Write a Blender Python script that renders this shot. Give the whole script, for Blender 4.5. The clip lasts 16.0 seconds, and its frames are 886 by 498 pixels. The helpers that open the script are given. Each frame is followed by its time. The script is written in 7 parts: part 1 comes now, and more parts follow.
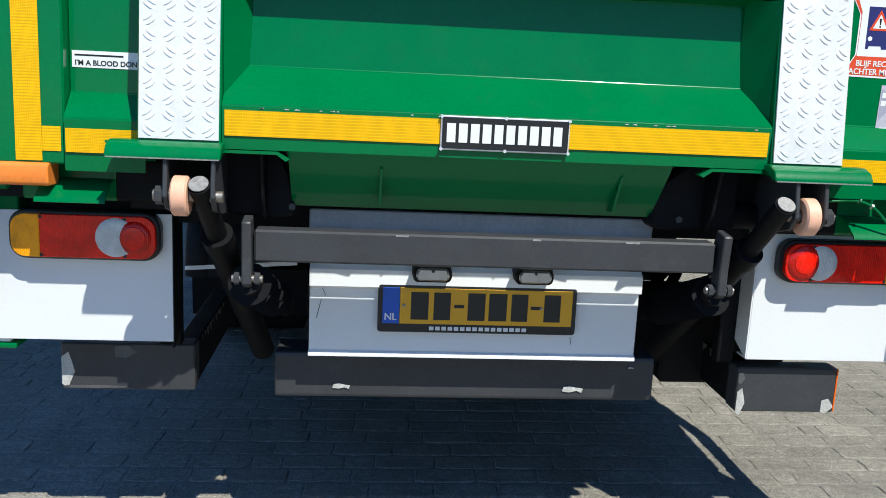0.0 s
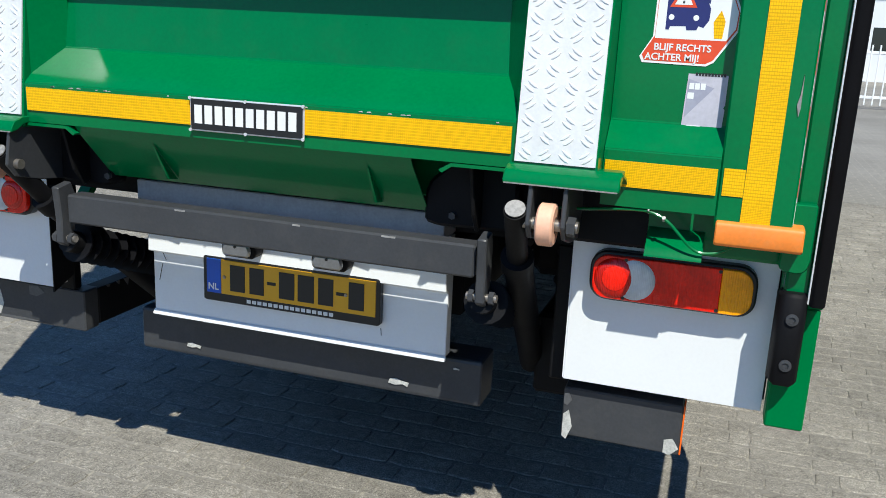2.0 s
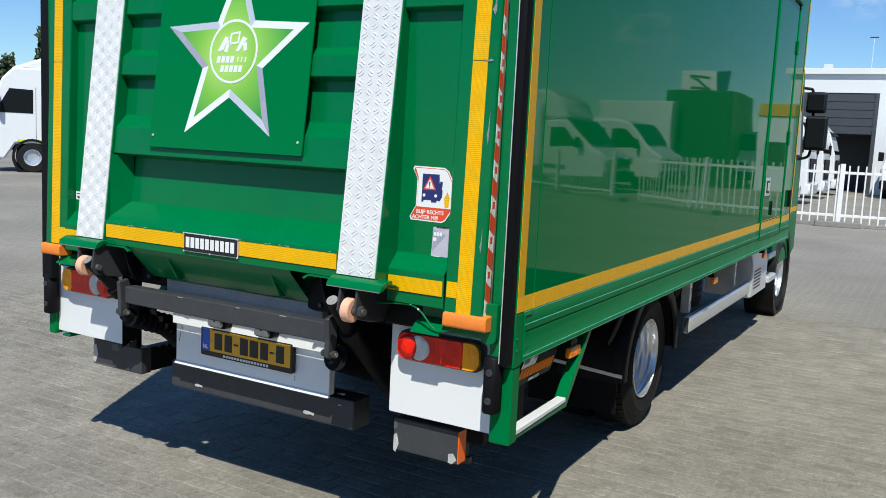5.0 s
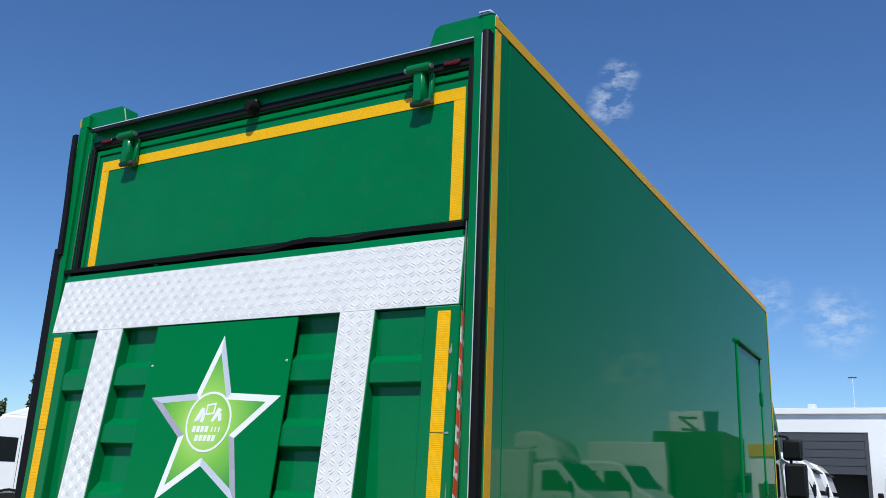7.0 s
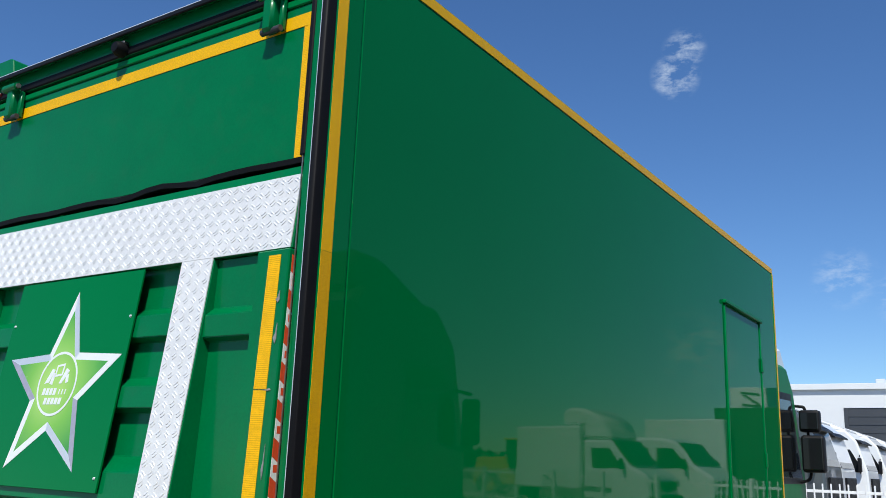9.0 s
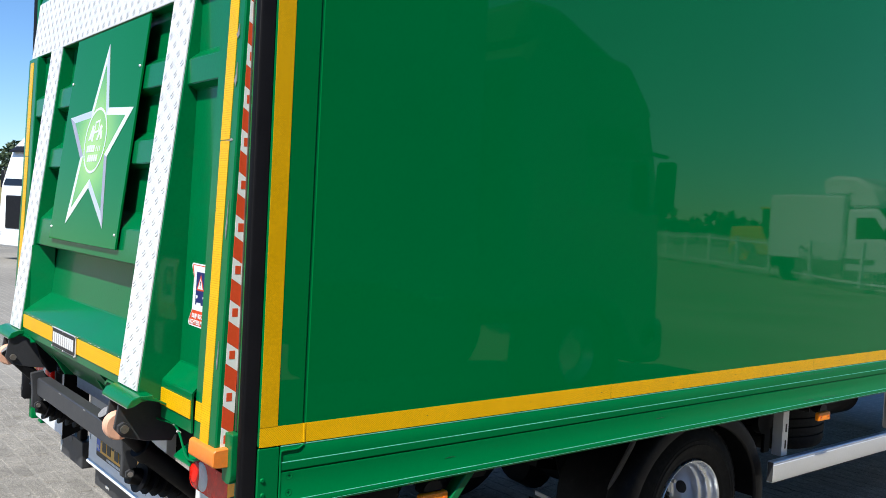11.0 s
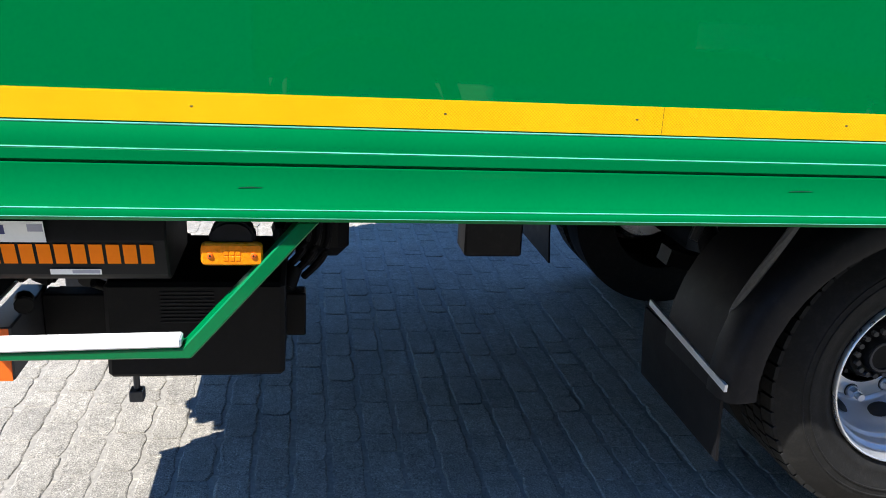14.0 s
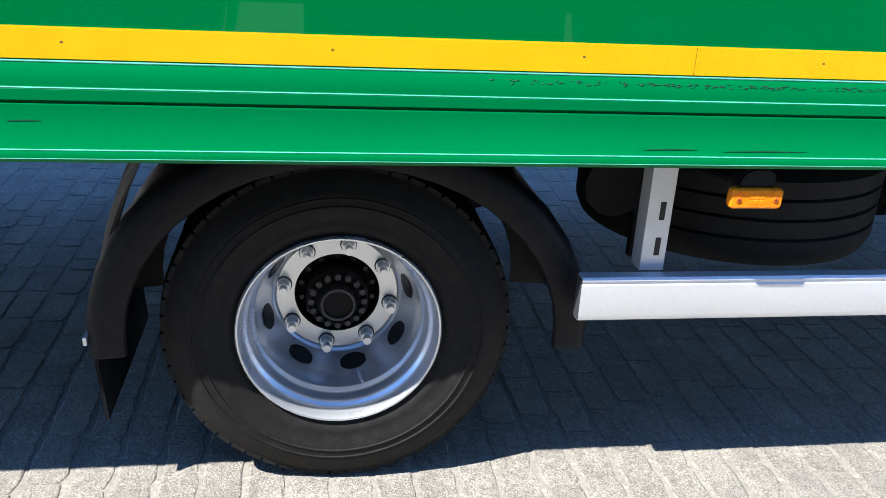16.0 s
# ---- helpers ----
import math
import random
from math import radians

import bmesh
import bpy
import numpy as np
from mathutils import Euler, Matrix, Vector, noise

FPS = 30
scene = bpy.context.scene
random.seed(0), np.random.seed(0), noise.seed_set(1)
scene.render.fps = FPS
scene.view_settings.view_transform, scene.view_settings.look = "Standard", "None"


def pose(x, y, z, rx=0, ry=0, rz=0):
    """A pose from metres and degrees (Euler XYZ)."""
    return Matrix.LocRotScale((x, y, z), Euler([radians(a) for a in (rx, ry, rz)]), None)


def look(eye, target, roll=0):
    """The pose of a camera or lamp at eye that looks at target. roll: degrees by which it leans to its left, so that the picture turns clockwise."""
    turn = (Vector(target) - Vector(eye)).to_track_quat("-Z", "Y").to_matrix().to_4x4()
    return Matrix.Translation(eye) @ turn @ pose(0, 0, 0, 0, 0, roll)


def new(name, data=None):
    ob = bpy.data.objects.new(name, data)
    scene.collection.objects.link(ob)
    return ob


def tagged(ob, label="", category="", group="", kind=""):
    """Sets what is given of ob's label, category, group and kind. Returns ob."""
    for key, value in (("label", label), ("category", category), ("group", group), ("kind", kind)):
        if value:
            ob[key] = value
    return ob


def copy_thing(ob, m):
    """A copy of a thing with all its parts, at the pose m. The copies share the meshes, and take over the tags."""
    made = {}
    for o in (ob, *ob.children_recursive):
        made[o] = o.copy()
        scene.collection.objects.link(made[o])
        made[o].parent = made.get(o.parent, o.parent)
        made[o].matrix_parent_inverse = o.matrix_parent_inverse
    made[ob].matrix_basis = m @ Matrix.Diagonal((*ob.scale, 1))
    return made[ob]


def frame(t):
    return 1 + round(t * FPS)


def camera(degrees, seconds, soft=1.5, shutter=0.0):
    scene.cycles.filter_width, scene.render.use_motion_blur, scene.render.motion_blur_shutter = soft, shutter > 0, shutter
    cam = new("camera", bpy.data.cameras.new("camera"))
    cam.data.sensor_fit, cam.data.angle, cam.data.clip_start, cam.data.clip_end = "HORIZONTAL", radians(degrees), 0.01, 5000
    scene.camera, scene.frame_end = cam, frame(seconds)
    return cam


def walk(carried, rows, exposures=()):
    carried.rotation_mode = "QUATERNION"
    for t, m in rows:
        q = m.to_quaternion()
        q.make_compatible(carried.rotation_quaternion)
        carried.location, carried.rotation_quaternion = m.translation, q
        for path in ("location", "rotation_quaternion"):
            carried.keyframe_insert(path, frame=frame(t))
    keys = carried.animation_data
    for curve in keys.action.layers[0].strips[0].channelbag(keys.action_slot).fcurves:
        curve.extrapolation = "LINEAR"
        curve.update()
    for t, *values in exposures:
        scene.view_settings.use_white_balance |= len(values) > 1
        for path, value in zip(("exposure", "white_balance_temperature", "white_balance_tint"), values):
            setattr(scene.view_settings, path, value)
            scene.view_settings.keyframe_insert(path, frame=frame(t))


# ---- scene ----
cam = camera(54.3, 16.0, soft=0.9)
PATH = [
    (0, (-0.308, -2.198, 1.322), (-0.123, -0.243, 0.944), 2.7),
    (0.5, (0.024, -2.126, 1.369), (-0.066, -0.179, 0.921), 2.9),
    (1, (0.39, -2.16, 1.395), (0.112, -0.239, 0.914), 2.9),
    (1.5, (0.721, -2.143, 1.407), (0.303, -0.25, 0.915), 3.0),
    (2, (1.061, -1.989, 1.429), (0.471, -0.142, 0.938), 2.8),
    (2.5, (1.398, -1.994, 1.47), (0.644, -0.206, 0.983), 3.2),
    (3, (1.722, -2.074, 1.537), (0.815, -0.359, 1.052), 3.3),
    (3.2, (1.838, -2.121, 1.548), (0.915, -0.414, 1.066), 3.3),
    (5.3, (2.588, -2.853, 1.687), (1.594, -1.121, 1.579), 3.0),
    (5.5, (2.615, -2.886, 1.698), (1.621, -1.15, 1.715), 3.0),
    (6, (2.676, -2.917, 1.74), (1.694, -1.187, 1.951), 2.8),
    (6.5, (2.711, -2.9, 1.755), (1.735, -1.206, 2.175), 2.6),
    (7, (2.737, -2.902, 1.769), (1.772, -1.231, 2.296), 2.4),
    (7.5, (2.817, -2.843, 1.779), (1.855, -1.176, 2.321), 2.1),
    (8, (2.961, -2.695, 1.768), (1.995, -1.029, 2.309), 2.1),
    (8.2, (3.013, -2.591, 1.745), (2.043, -0.93, 2.291), 2.0),
    (10.3, (3.43, -1.533, 1.746), (2.094, -0.056, 1.935), 2.6),
    (10.5, (3.419, -1.453, 1.761), (2.075, 0.022, 1.898), 2.7),
    (11, (3.474, -1.206, 1.764), (1.926, 0.058, 1.69), 3.0),
    (11.5, (3.478, -0.923, 1.755), (1.79, 0.078, 1.369), 3.4),
    (12, (3.329, -0.628, 1.635), (1.604, 0.263, 1.155), 3.2),
    (12.5, (3.15, -0.291, 1.456), (1.389, 0.518, 0.96), 2.9),
    (13, (3.1, 0.039, 1.385), (1.289, 0.722, 0.884), 3.0),
    (13.5, (3.056, 0.346, 1.3), (1.163, 0.774, 0.819), 3.0),
    (14, (2.947, 0.747, 1.355), (1.061, 1.062, 0.77), 3.1),
    (14.5, (2.97, 1.182, 1.358), (1.09, 1.461, 0.736), 2.9),
    (15, (2.972, 1.559, 1.353), (1.096, 1.836, 0.719), 3.0),
    (15.5, (2.883, 1.933, 1.359), (1.021, 2.222, 0.69), 3.2),
    (16, (2.913, 2.292, 1.386), (1.084, 2.588, 0.632), 3.2),
]
EXPOSURES = [(0.0, 0.18, 6450, 3), (3.0, 0.14, 6450, 3), (5.5, -0.03, 6560, 3), (7.5, -0.05, 6420, 7), (10.5, 0.18, 6600, 4), (11.2, 0.46, 6550, 8),
             (12.0, 0.66, 6500, 10), (13.5, 1.12, 6380, 9), (14.5, 1.44, 6280, 9), (16.0, 1.38, 6200, 9)]
walk(cam, [(t, look(eye, target, roll)) for t, eye, target, roll in PATH], exposures=EXPOSURES)

# ---------- world and sun ----------
SUN_TO = Vector((0.345, -0.66, 1.0)).normalized()
world = bpy.data.worlds.new("sky")
scene.world = world
world.use_nodes = True
wn, wl = world.node_tree.nodes, world.node_tree.links
bg = wn["Background"]
sky = wn.new("ShaderNodeTexSky")
sky.sky_type, sky.sun_disc = "NISHITA", False
sky.sun_elevation = math.asin(SUN_TO.z)
sky.sun_rotation = math.atan2(SUN_TO.x, SUN_TO.y)
sky.air_density, sky.dust_density, sky.ozone_density = 1.0, 0.03, 2.0
# two small fair-weather wisps over the hall, and haze-white streaks low over the horizon
geo = wn.new("ShaderNodeTexCoord")
mp = wn.new("ShaderNodeMapping")
mp.inputs["Scale"].default_value = (9.0, 9.0, 19.0)
mp.inputs["Location"].default_value = (0.7, 0.2, 0.35)
nz = wn.new("ShaderNodeTexNoise")
nz.inputs["Scale"].default_value, nz.inputs["Detail"].default_value, nz.inputs["Roughness"].default_value = 4.0, 7.0, 0.66
rmp = wn.new("ShaderNodeValToRGB")
rmp.color_ramp.elements[0].position, rmp.color_ramp.elements[1].position = 0.44, 0.80
mixw = wn.new("ShaderNodeMix")
mixw.data_type = "RGBA"
mixw.inputs[7].default_value = (7.6, 8.6, 10.2, 1)
wl.new(geo.outputs["Generated"], mp.inputs["Vector"])
wl.new(mp.outputs["Vector"], nz.inputs["Vector"])
wl.new(nz.outputs["Fac"], rmp.inputs["Fac"])
cover = None
for way, wide, core in (((-0.2885, 0.8605, 0.4200), 1.7, 0.0), ((-0.275, 0.852, 0.445), 1.5, -0.6), ((-0.085, 0.979, 0.182), 2.6, -1.6), ((-0.150, 0.967, 0.203), 2.2, -1.8), ((0.30, 0.94, 0.13), 3.0, -1.6)):
    dot = wn.new("ShaderNodeVectorMath")
    dot.operation = "DOT_PRODUCT"
    dot.inputs[1].default_value = Vector(way).normalized()
    wl.new(geo.outputs["Generated"], dot.inputs[0])
    near = wn.new("ShaderNodeMapRange")
    near.interpolation_type = "SMOOTHSTEP"
    near.inputs["From Min"].default_value, near.inputs["From Max"].default_value = math.cos(radians(wide)), 2.0 - math.cos(radians(core))
    wl.new(dot.outputs["Value"], near.inputs["Value"])
    if cover is None:
        cover = near.outputs[0]
    else:
        most = wn.new("ShaderNodeMath")
        most.operation = "MAXIMUM"
        wl.new(cover, most.inputs[0])
        wl.new(near.outputs[0], most.inputs[1])
        cover = most.outputs[0]
veil = wn.new("ShaderNodeMath")
veil.operation = "MULTIPLY"
wl.new(rmp.outputs["Color"], veil.inputs[0])
wl.new(cover, veil.inputs[1])
wl.new(veil.outputs[0], mixw.inputs[0])
deep = wn.new("ShaderNodeHueSaturation")
deep.inputs["Saturation"].default_value, deep.inputs["Value"].default_value = 1.10, 1.0
deep.inputs["Hue"].default_value = 0.5
wl.new(sky.outputs["Color"], deep.inputs["Color"])
tint = wn.new("ShaderNodeMix")
tint.data_type, tint.blend_type = "RGBA", "MULTIPLY"
tint.inputs[0].default_value = 1.0
tint.inputs[7].default_value = (0.79, 1.0, 1.32, 1)
wl.new(deep.outputs["Color"], tint.inputs[6])
wl.new(tint.outputs[2], mixw.inputs[6])
wl.new(mixw.outputs[2], bg.inputs["Color"])
bg.inputs["Strength"].default_value = 0.098
sun = new("sun", bpy.data.lights.new("sun", "SUN"))
sun.data.energy, sun.data.angle, sun.data.color = 5.0, radians(0.53), (1.0, 0.955, 0.89)
sun.matrix_world = look(SUN_TO * 40, (0, 0, 0))

# ---------- materials ----------
def material(name, color, rough=0.5, metal=0.0, coat=0.0, vary=0.12, scale=6.0, fine=120.0, bump=0.0, bump_scale=200.0, dirt=0.0,
             dirt_color=(0.2, 0.18, 0.15), wave=0.0, spec=0.5, random_value=0.0):
    """A painted, rubber, metal or plastic surface with two scales of variation."""
    m = bpy.data.materials.new(name)
    m.use_nodes = True
    n, l = m.node_tree.nodes, m.node_tree.links
    b = n["Principled BSDF"]
    tc = n.new("ShaderNodeTexCoord")
    big, small = n.new("ShaderNodeTexNoise"), n.new("ShaderNodeTexNoise")
    big.inputs["Scale"].default_value, big.inputs["Detail"].default_value = scale, 5
    small.inputs["Scale"].default_value, small.inputs["Detail"].default_value = fine, 3
    for t in (big, small):
        l.new(tc.outputs["Object"], t.inputs["Vector"])
    add = n.new("ShaderNodeMath")
    add.operation = "ADD"
    l.new(big.outputs["Fac"], add.inputs[0])
    l.new(small.outputs["Fac"], add.inputs[1])
    val = n.new("ShaderNodeMapRange")
    val.inputs["From Min"].default_value, val.inputs["From Max"].default_value = 0.6, 1.4
    val.inputs["To Min"].default_value, val.inputs["To Max"].default_value = 1 - vary, 1 + vary
    l.new(add.outputs[0], val.inputs["Value"])
    hsv = n.new("ShaderNodeHueSaturation")
    hsv.inputs["Color"].default_value = (*color, 1)
    out = val.outputs[0]
    if random_value:
        info = n.new("ShaderNodeObjectInfo")
        isl = n.new("ShaderNodeNewGeometry")
        s = n.new("ShaderNodeMath")
        s.operation = "ADD"
        l.new(info.outputs["Random"], s.inputs[0])
        l.new(isl.outputs["Random Per Island"], s.inputs[1])
        fr = n.new("ShaderNodeMath")
        fr.operation = "FRACT"
        l.new(s.outputs[0], fr.inputs[0])
        mr = n.new("ShaderNodeMapRange")
        mr.inputs["To Min"].default_value, mr.inputs["To Max"].default_value = 1 - random_value, 1 + random_value
        l.new(fr.outputs[0], mr.inputs["Value"])
        mu = n.new("ShaderNodeMath")
        mu.operation = "MULTIPLY"
        l.new(out, mu.inputs[0])
        l.new(mr.outputs[0], mu.inputs[1])
        out = mu.outputs[0]
    l.new(out, hsv.inputs["Value"])
    col = hsv.outputs[0]
    if dirt:
        dn = n.new("ShaderNodeTexNoise")
        dn.inputs["Scale"].default_value, dn.inputs["Detail"].default_value, dn.inputs["Roughness"].default_value = scale * 2.3, 8, 0.7
        l.new(tc.outputs["Object"], dn.inputs["Vector"])
        dr = n.new("ShaderNodeMapRange")
        dr.inputs["From Min"].default_value, dr.inputs["From Max"].default_value = 0.5, 0.72
        dr.inputs["To Max"].default_value = dirt
        l.new(dn.outputs["Fac"], dr.inputs["Value"])
        mx = n.new("ShaderNodeMix")
        mx.data_type = "RGBA"
        mx.inputs[7].default_value = (*dirt_color, 1)
        l.new(dr.outputs[0], mx.inputs[0])
        l.new(col, mx.inputs[6])
        col = mx.outputs[2]
    l.new(col, b.inputs["Base Color"])
    rr = n.new("ShaderNodeMapRange")
    rr.inputs["To Min"].default_value, rr.inputs["To Max"].default_value = rough * 0.8, min(1, rough * 1.25)
    l.new(big.outputs["Fac"], rr.inputs["Value"])
    l.new(rr.outputs[0], b.inputs["Roughness"])
    b.inputs["Metallic"].default_value = metal
    b.inputs["Specular IOR Level"].default_value = spec
    b.inputs["Coat Weight"].default_value, b.inputs["Coat Roughness"].default_value = coat, 0.02
    if bump or wave:
        nb = n.new("ShaderNodeTexNoise")
        nb.inputs["Scale"].default_value = bump_scale
        nb.inputs["Detail"].default_value = 4 if bump else 1
        l.new(tc.outputs["Object"], nb.inputs["Vector"])
        bp = n.new("ShaderNodeBump")
        bp.inputs["Strength"].default_value = bump or 1.0
        bp.inputs["Distance"].default_value = 0.002 if bump else wave
        l.new(nb.outputs["Fac"], bp.inputs["Height"])
        l.new(bp.outputs[0], b.inputs["Normal"])
        if wave:
            l.new(bp.outputs[0], b.inputs["Coat Normal"])
    return m


GREEN = (0.0, 0.150, 0.043)
M_PANEL = material("green_panel_lacquer", (0.0, 0.158, 0.036), 0.3, coat=0.50, vary=0.04, scale=1.5, wave=0.0010, bump_scale=1.6, spec=0.0)
M_GREEN = material("green_steel_paint", GREEN, 0.30, coat=0.36, spec=0.12, vary=0.10, scale=5, bump=0.12, bump_scale=90, dirt=0.10, dirt_color=(0.05, 0.10, 0.05))
M_RAIL = material("green_aluminium_paint", (0.0, 0.168, 0.044), 0.45, coat=0.12, spec=0.06, vary=0.06, scale=4, bump=0.05, bump_scale=150)
for _m in (M_GREEN, M_RAIL):
    _m.node_tree.nodes["Principled BSDF"].inputs["Coat Roughness"].default_value = 0.10
M_LIP = material("pale_glint_edge", (0.14, 0.56, 0.42), 0.36, 0.15, vary=0.35, scale=9, fine=60)
M_TAPE = material("yellow_reflective_tape", (0.93, 0.50, 0.002), 0.4, spec=0.25, vary=0.08, scale=7, fine=90, bump=0.15, bump_scale=420, dirt=0.07, dirt_color=(0.40, 0.20, 0.01))
# fine honeycomb of the reflective film
_tn, _tl = M_TAPE.node_tree.nodes, M_TAPE.node_tree.links
_cell = _tn.new("ShaderNodeTexVoronoi")
_cell.feature = "DISTANCE_TO_EDGE"
_cell.inputs["Scale"].default_value, _cell.inputs["Randomness"].default_value = 210.0, 0.05
_tco = next(q for q in _tn if q.type == "TEX_COORD")
_turn = _tn.new("ShaderNodeMapping")
_turn.inputs["Rotation"].default_value = (radians(45), 0, 0)
_tl.new(_tco.outputs["Object"], _turn.inputs["Vector"])
_tl.new(_turn.outputs[0], _cell.inputs["Vector"])
_cr = _tn.new("ShaderNodeMapRange")
_cr.inputs["From Max"].default_value, _cr.inputs["To Min"].default_value, _cr.inputs["To Max"].default_value = 0.16, 0.62, 1.05
_tl.new(_cell.outputs["Distance"], _cr.inputs["Value"])
_tm = _tn.new("ShaderNodeHueSaturation")
_tb = _tn["Principled BSDF"]
_tl.new(_tb.inputs["Base Color"].links[0].from_socket, _tm.inputs["Color"])
_tl.new(_cr.outputs[0], _tm.inputs["Value"])
_tl.new(_tm.outputs[0], _tb.inputs["Base Color"])
M_TREAD = material("aluminium_tread_plate", (0.76, 0.76, 0.76), 0.45, 0.12, vary=0.08, scale=8, bump=0.15, bump_scale=160, dirt=0.25, dirt_color=(0.5, 0.5, 0.5))
M_LOZ = material("worn_aluminium", (0.84, 0.84, 0.84), 0.34, 0.25, vary=0.05)
M_DARK = material("dark_grey_steel_paint", (0.045, 0.047, 0.052), 0.42, spec=0.35, vary=0.15, scale=7, bump=0.15, bump_scale=120, dirt=0.15, dirt_color=(0.12, 0.11, 0.10))
M_BLACK = material("black_chassis_paint", (0.006, 0.006, 0.007), 0.55, spec=0.15, vary=0.2, scale=8, bump=0.2, bump_scale=90, dirt=0.15, dirt_color=(0.03, 0.027, 0.024))
M_RUBBER = material("black_rubber", (0.006, 0.006, 0.0075), 0.6, spec=0.15, vary=0.15, scale=12, bump=0.15, bump_scale=150)
M_TYRE = material("tyre_rubber", (0.012, 0.0117, 0.0113), 0.7, spec=0.2, vary=0.18, scale=14, bump=0.25, bump_scale=220, dirt=0.3, dirt_color=(0.045, 0.042, 0.038))
M_WHITE = material("white_paint", (0.80, 0.81, 0.82), 0.35, coat=0.4, vary=0.03, scale=4, dirt=0.06, dirt_color=(0.45, 0.43, 0.40))
M_SILVER = material("silver_wheel_paint", (0.76, 0.78, 0.81), 0.28, 0.76, vary=0.03, scale=5, fine=30, spec=0.6)
M_ALU = material("anodised_aluminium", (0.80, 0.81, 0.83), 0.38, 0.5, vary=0.05, scale=5, bump=0.03)
M_STEEL = material("worn_bare_steel", (0.32, 0.29, 0.26), 0.4, 0.8, vary=0.25, scale=40)
M_RED = material("red_lamp_lens", (0.80, 0.010, 0.002), 0.25, spec=0.2, coat=0.5, vary=0.22, scale=14, bump=0.12, bump_scale=500)
M_RED2 = material("deep_red_lens", (0.55, 0.006, 0.002), 0.2, spec=0.2, coat=0.6, vary=0.25, scale=40, bump=0.1, bump_scale=500)
M_DRED = material("dark_red_lens", (0.10, 0.004, 0.004), 0.3, vary=0.1)
def fluted(m, pitch, depth, dark):
    """Fine upright flutes moulded into a lamp lens. The reflector's shade is put into the colour as soft blotches."""
    n, l = m.node_tree.nodes, m.node_tree.links
    b = n["Principled BSDF"]
    tc = next(q for q in n if q.type == "TEX_COORD")
    w = n.new("ShaderNodeTexWave")
    w.bands_direction = "X"
    w.inputs["Scale"].default_value = 0.314 / pitch
    w.inputs["Distortion"].default_value = 0.3
    l.new(tc.outputs["Object"], w.inputs["Vector"])
    bp = n.new("ShaderNodeBump")
    bp.inputs["Strength"].default_value, bp.inputs["Distance"].default_value = 0.6, depth
    l.new(w.outputs["Fac"], bp.inputs["Height"])
    l.new(bp.outputs[0], b.inputs["Normal"])
    big = n.new("ShaderNodeTexNoise")
    big.inputs["Scale"].default_value = 16.0
    l.new(tc.outputs["Object"], big.inputs["Vector"])
    mr = n.new("ShaderNodeMapRange")
    mr.inputs["From Min"].default_value, mr.inputs["From Max"].default_value = 0.35, 0.65
    mr.inputs["To Min"].default_value, mr.inputs["To Max"].default_value = dark, 1.15
    l.new(big.outputs["Fac"], mr.inputs["Value"])
    h = n.new("ShaderNodeHueSaturation")
    l.new(b.inputs["Base Color"].links[0].from_socket, h.inputs["Color"])
    l.new(mr.outputs[0], h.inputs["Value"])
    l.new(h.outputs[0], b.inputs["Base Color"])


M_BLOCK = material("orange_red_paint", (0.88, 0.14, 0.006), 0.45, vary=0.08, scale=20)
M_SCUFF = material("scuffed_grey_paint", (0.085, 0.085, 0.088), 0.55, vary=0.25, scale=18, fine=160, bump=0.2, bump_scale=150, dirt=0.3, dirt_color=(0.16, 0.155, 0.15))
M_FLOORGREY = material("grey_floor_beam_paint", (0.36, 0.36, 0.365), 0.5, vary=0.15, scale=9, dirt=0.2, dirt_color=(0.09, 0.08, 0.07))
M_PALE = material("chipped_primer", (0.50, 0.49, 0.46), 0.6, vary=0.3, scale=60, fine=300, dirt=0.5, dirt_color=(0.10, 0.16, 0.10))
M_AMBER = material("amber_lamp_lens", (1.0, 0.37, 0.004), 0.25, spec=0.25, coat=0.3, vary=0.18, scale=20, bump=0.25, bump_scale=420)
M_MARK = material("orange_marker_lens", (1.0, 0.27, 0.004), 0.28, spec=0.25, coat=0.3, vary=0.22, scale=40, bump=0.3, bump_scale=300)
M_CLEAR = material("clear_lamp_lens", (0.62, 0.64, 0.66), 0.12, coat=0.8, vary=0.06, scale=30, bump=0.3, bump_scale=320)
for _m, _p in ((M_RED, 0.006), (M_RED2, 0.004), (M_AMBER, 0.005), (M_CLEAR, 0.004)):
    fluted(_m, _p, 0.0010, 0.78)
M_ORANGE = material("faded_orange_plastic", (0.85, 0.23, 0.03), 0.5, vary=0.12, scale=20, dirt=0.25, dirt_color=(0.6, 0.3, 0.12))
M_ROLLER = material("pale_orange_polyurethane", (0.85, 0.47, 0.32), 0.5, vary=0.1, scale=40, dirt=0.2, dirt_color=(0.5, 0.3, 0.2))
M_PLATE = material("yellow_number_plate", (0.80, 0.40, 0.01), 0.32, coat=0.3, vary=0.03)
M_BLUE = material("blue_band", (0.01, 0.10, 0.55), 0.3, vary=0.05)
M_INK = material("black_ink", (0.012, 0.012, 0.013), 0.4, vary=0.1)
M_STICK = material("white_sticker", (0.82, 0.82, 0.82), 0.35, coat=0.2, vary=0.03, dirt=0.05)
M_SRED = material("red_sticker_ink", (0.70, 0.07, 0.02), 0.4, vary=0.08)
M_SBLUE = material("dark_blue_sticker_ink", (0.02, 0.025, 0.14), 0.4, vary=0.08)
M_SGREY = material("grey_sticker", (0.33, 0.33, 0.42), 0.4, vary=0.1, dirt=0.3, dirt_color=(0.55, 0.55, 0.62))
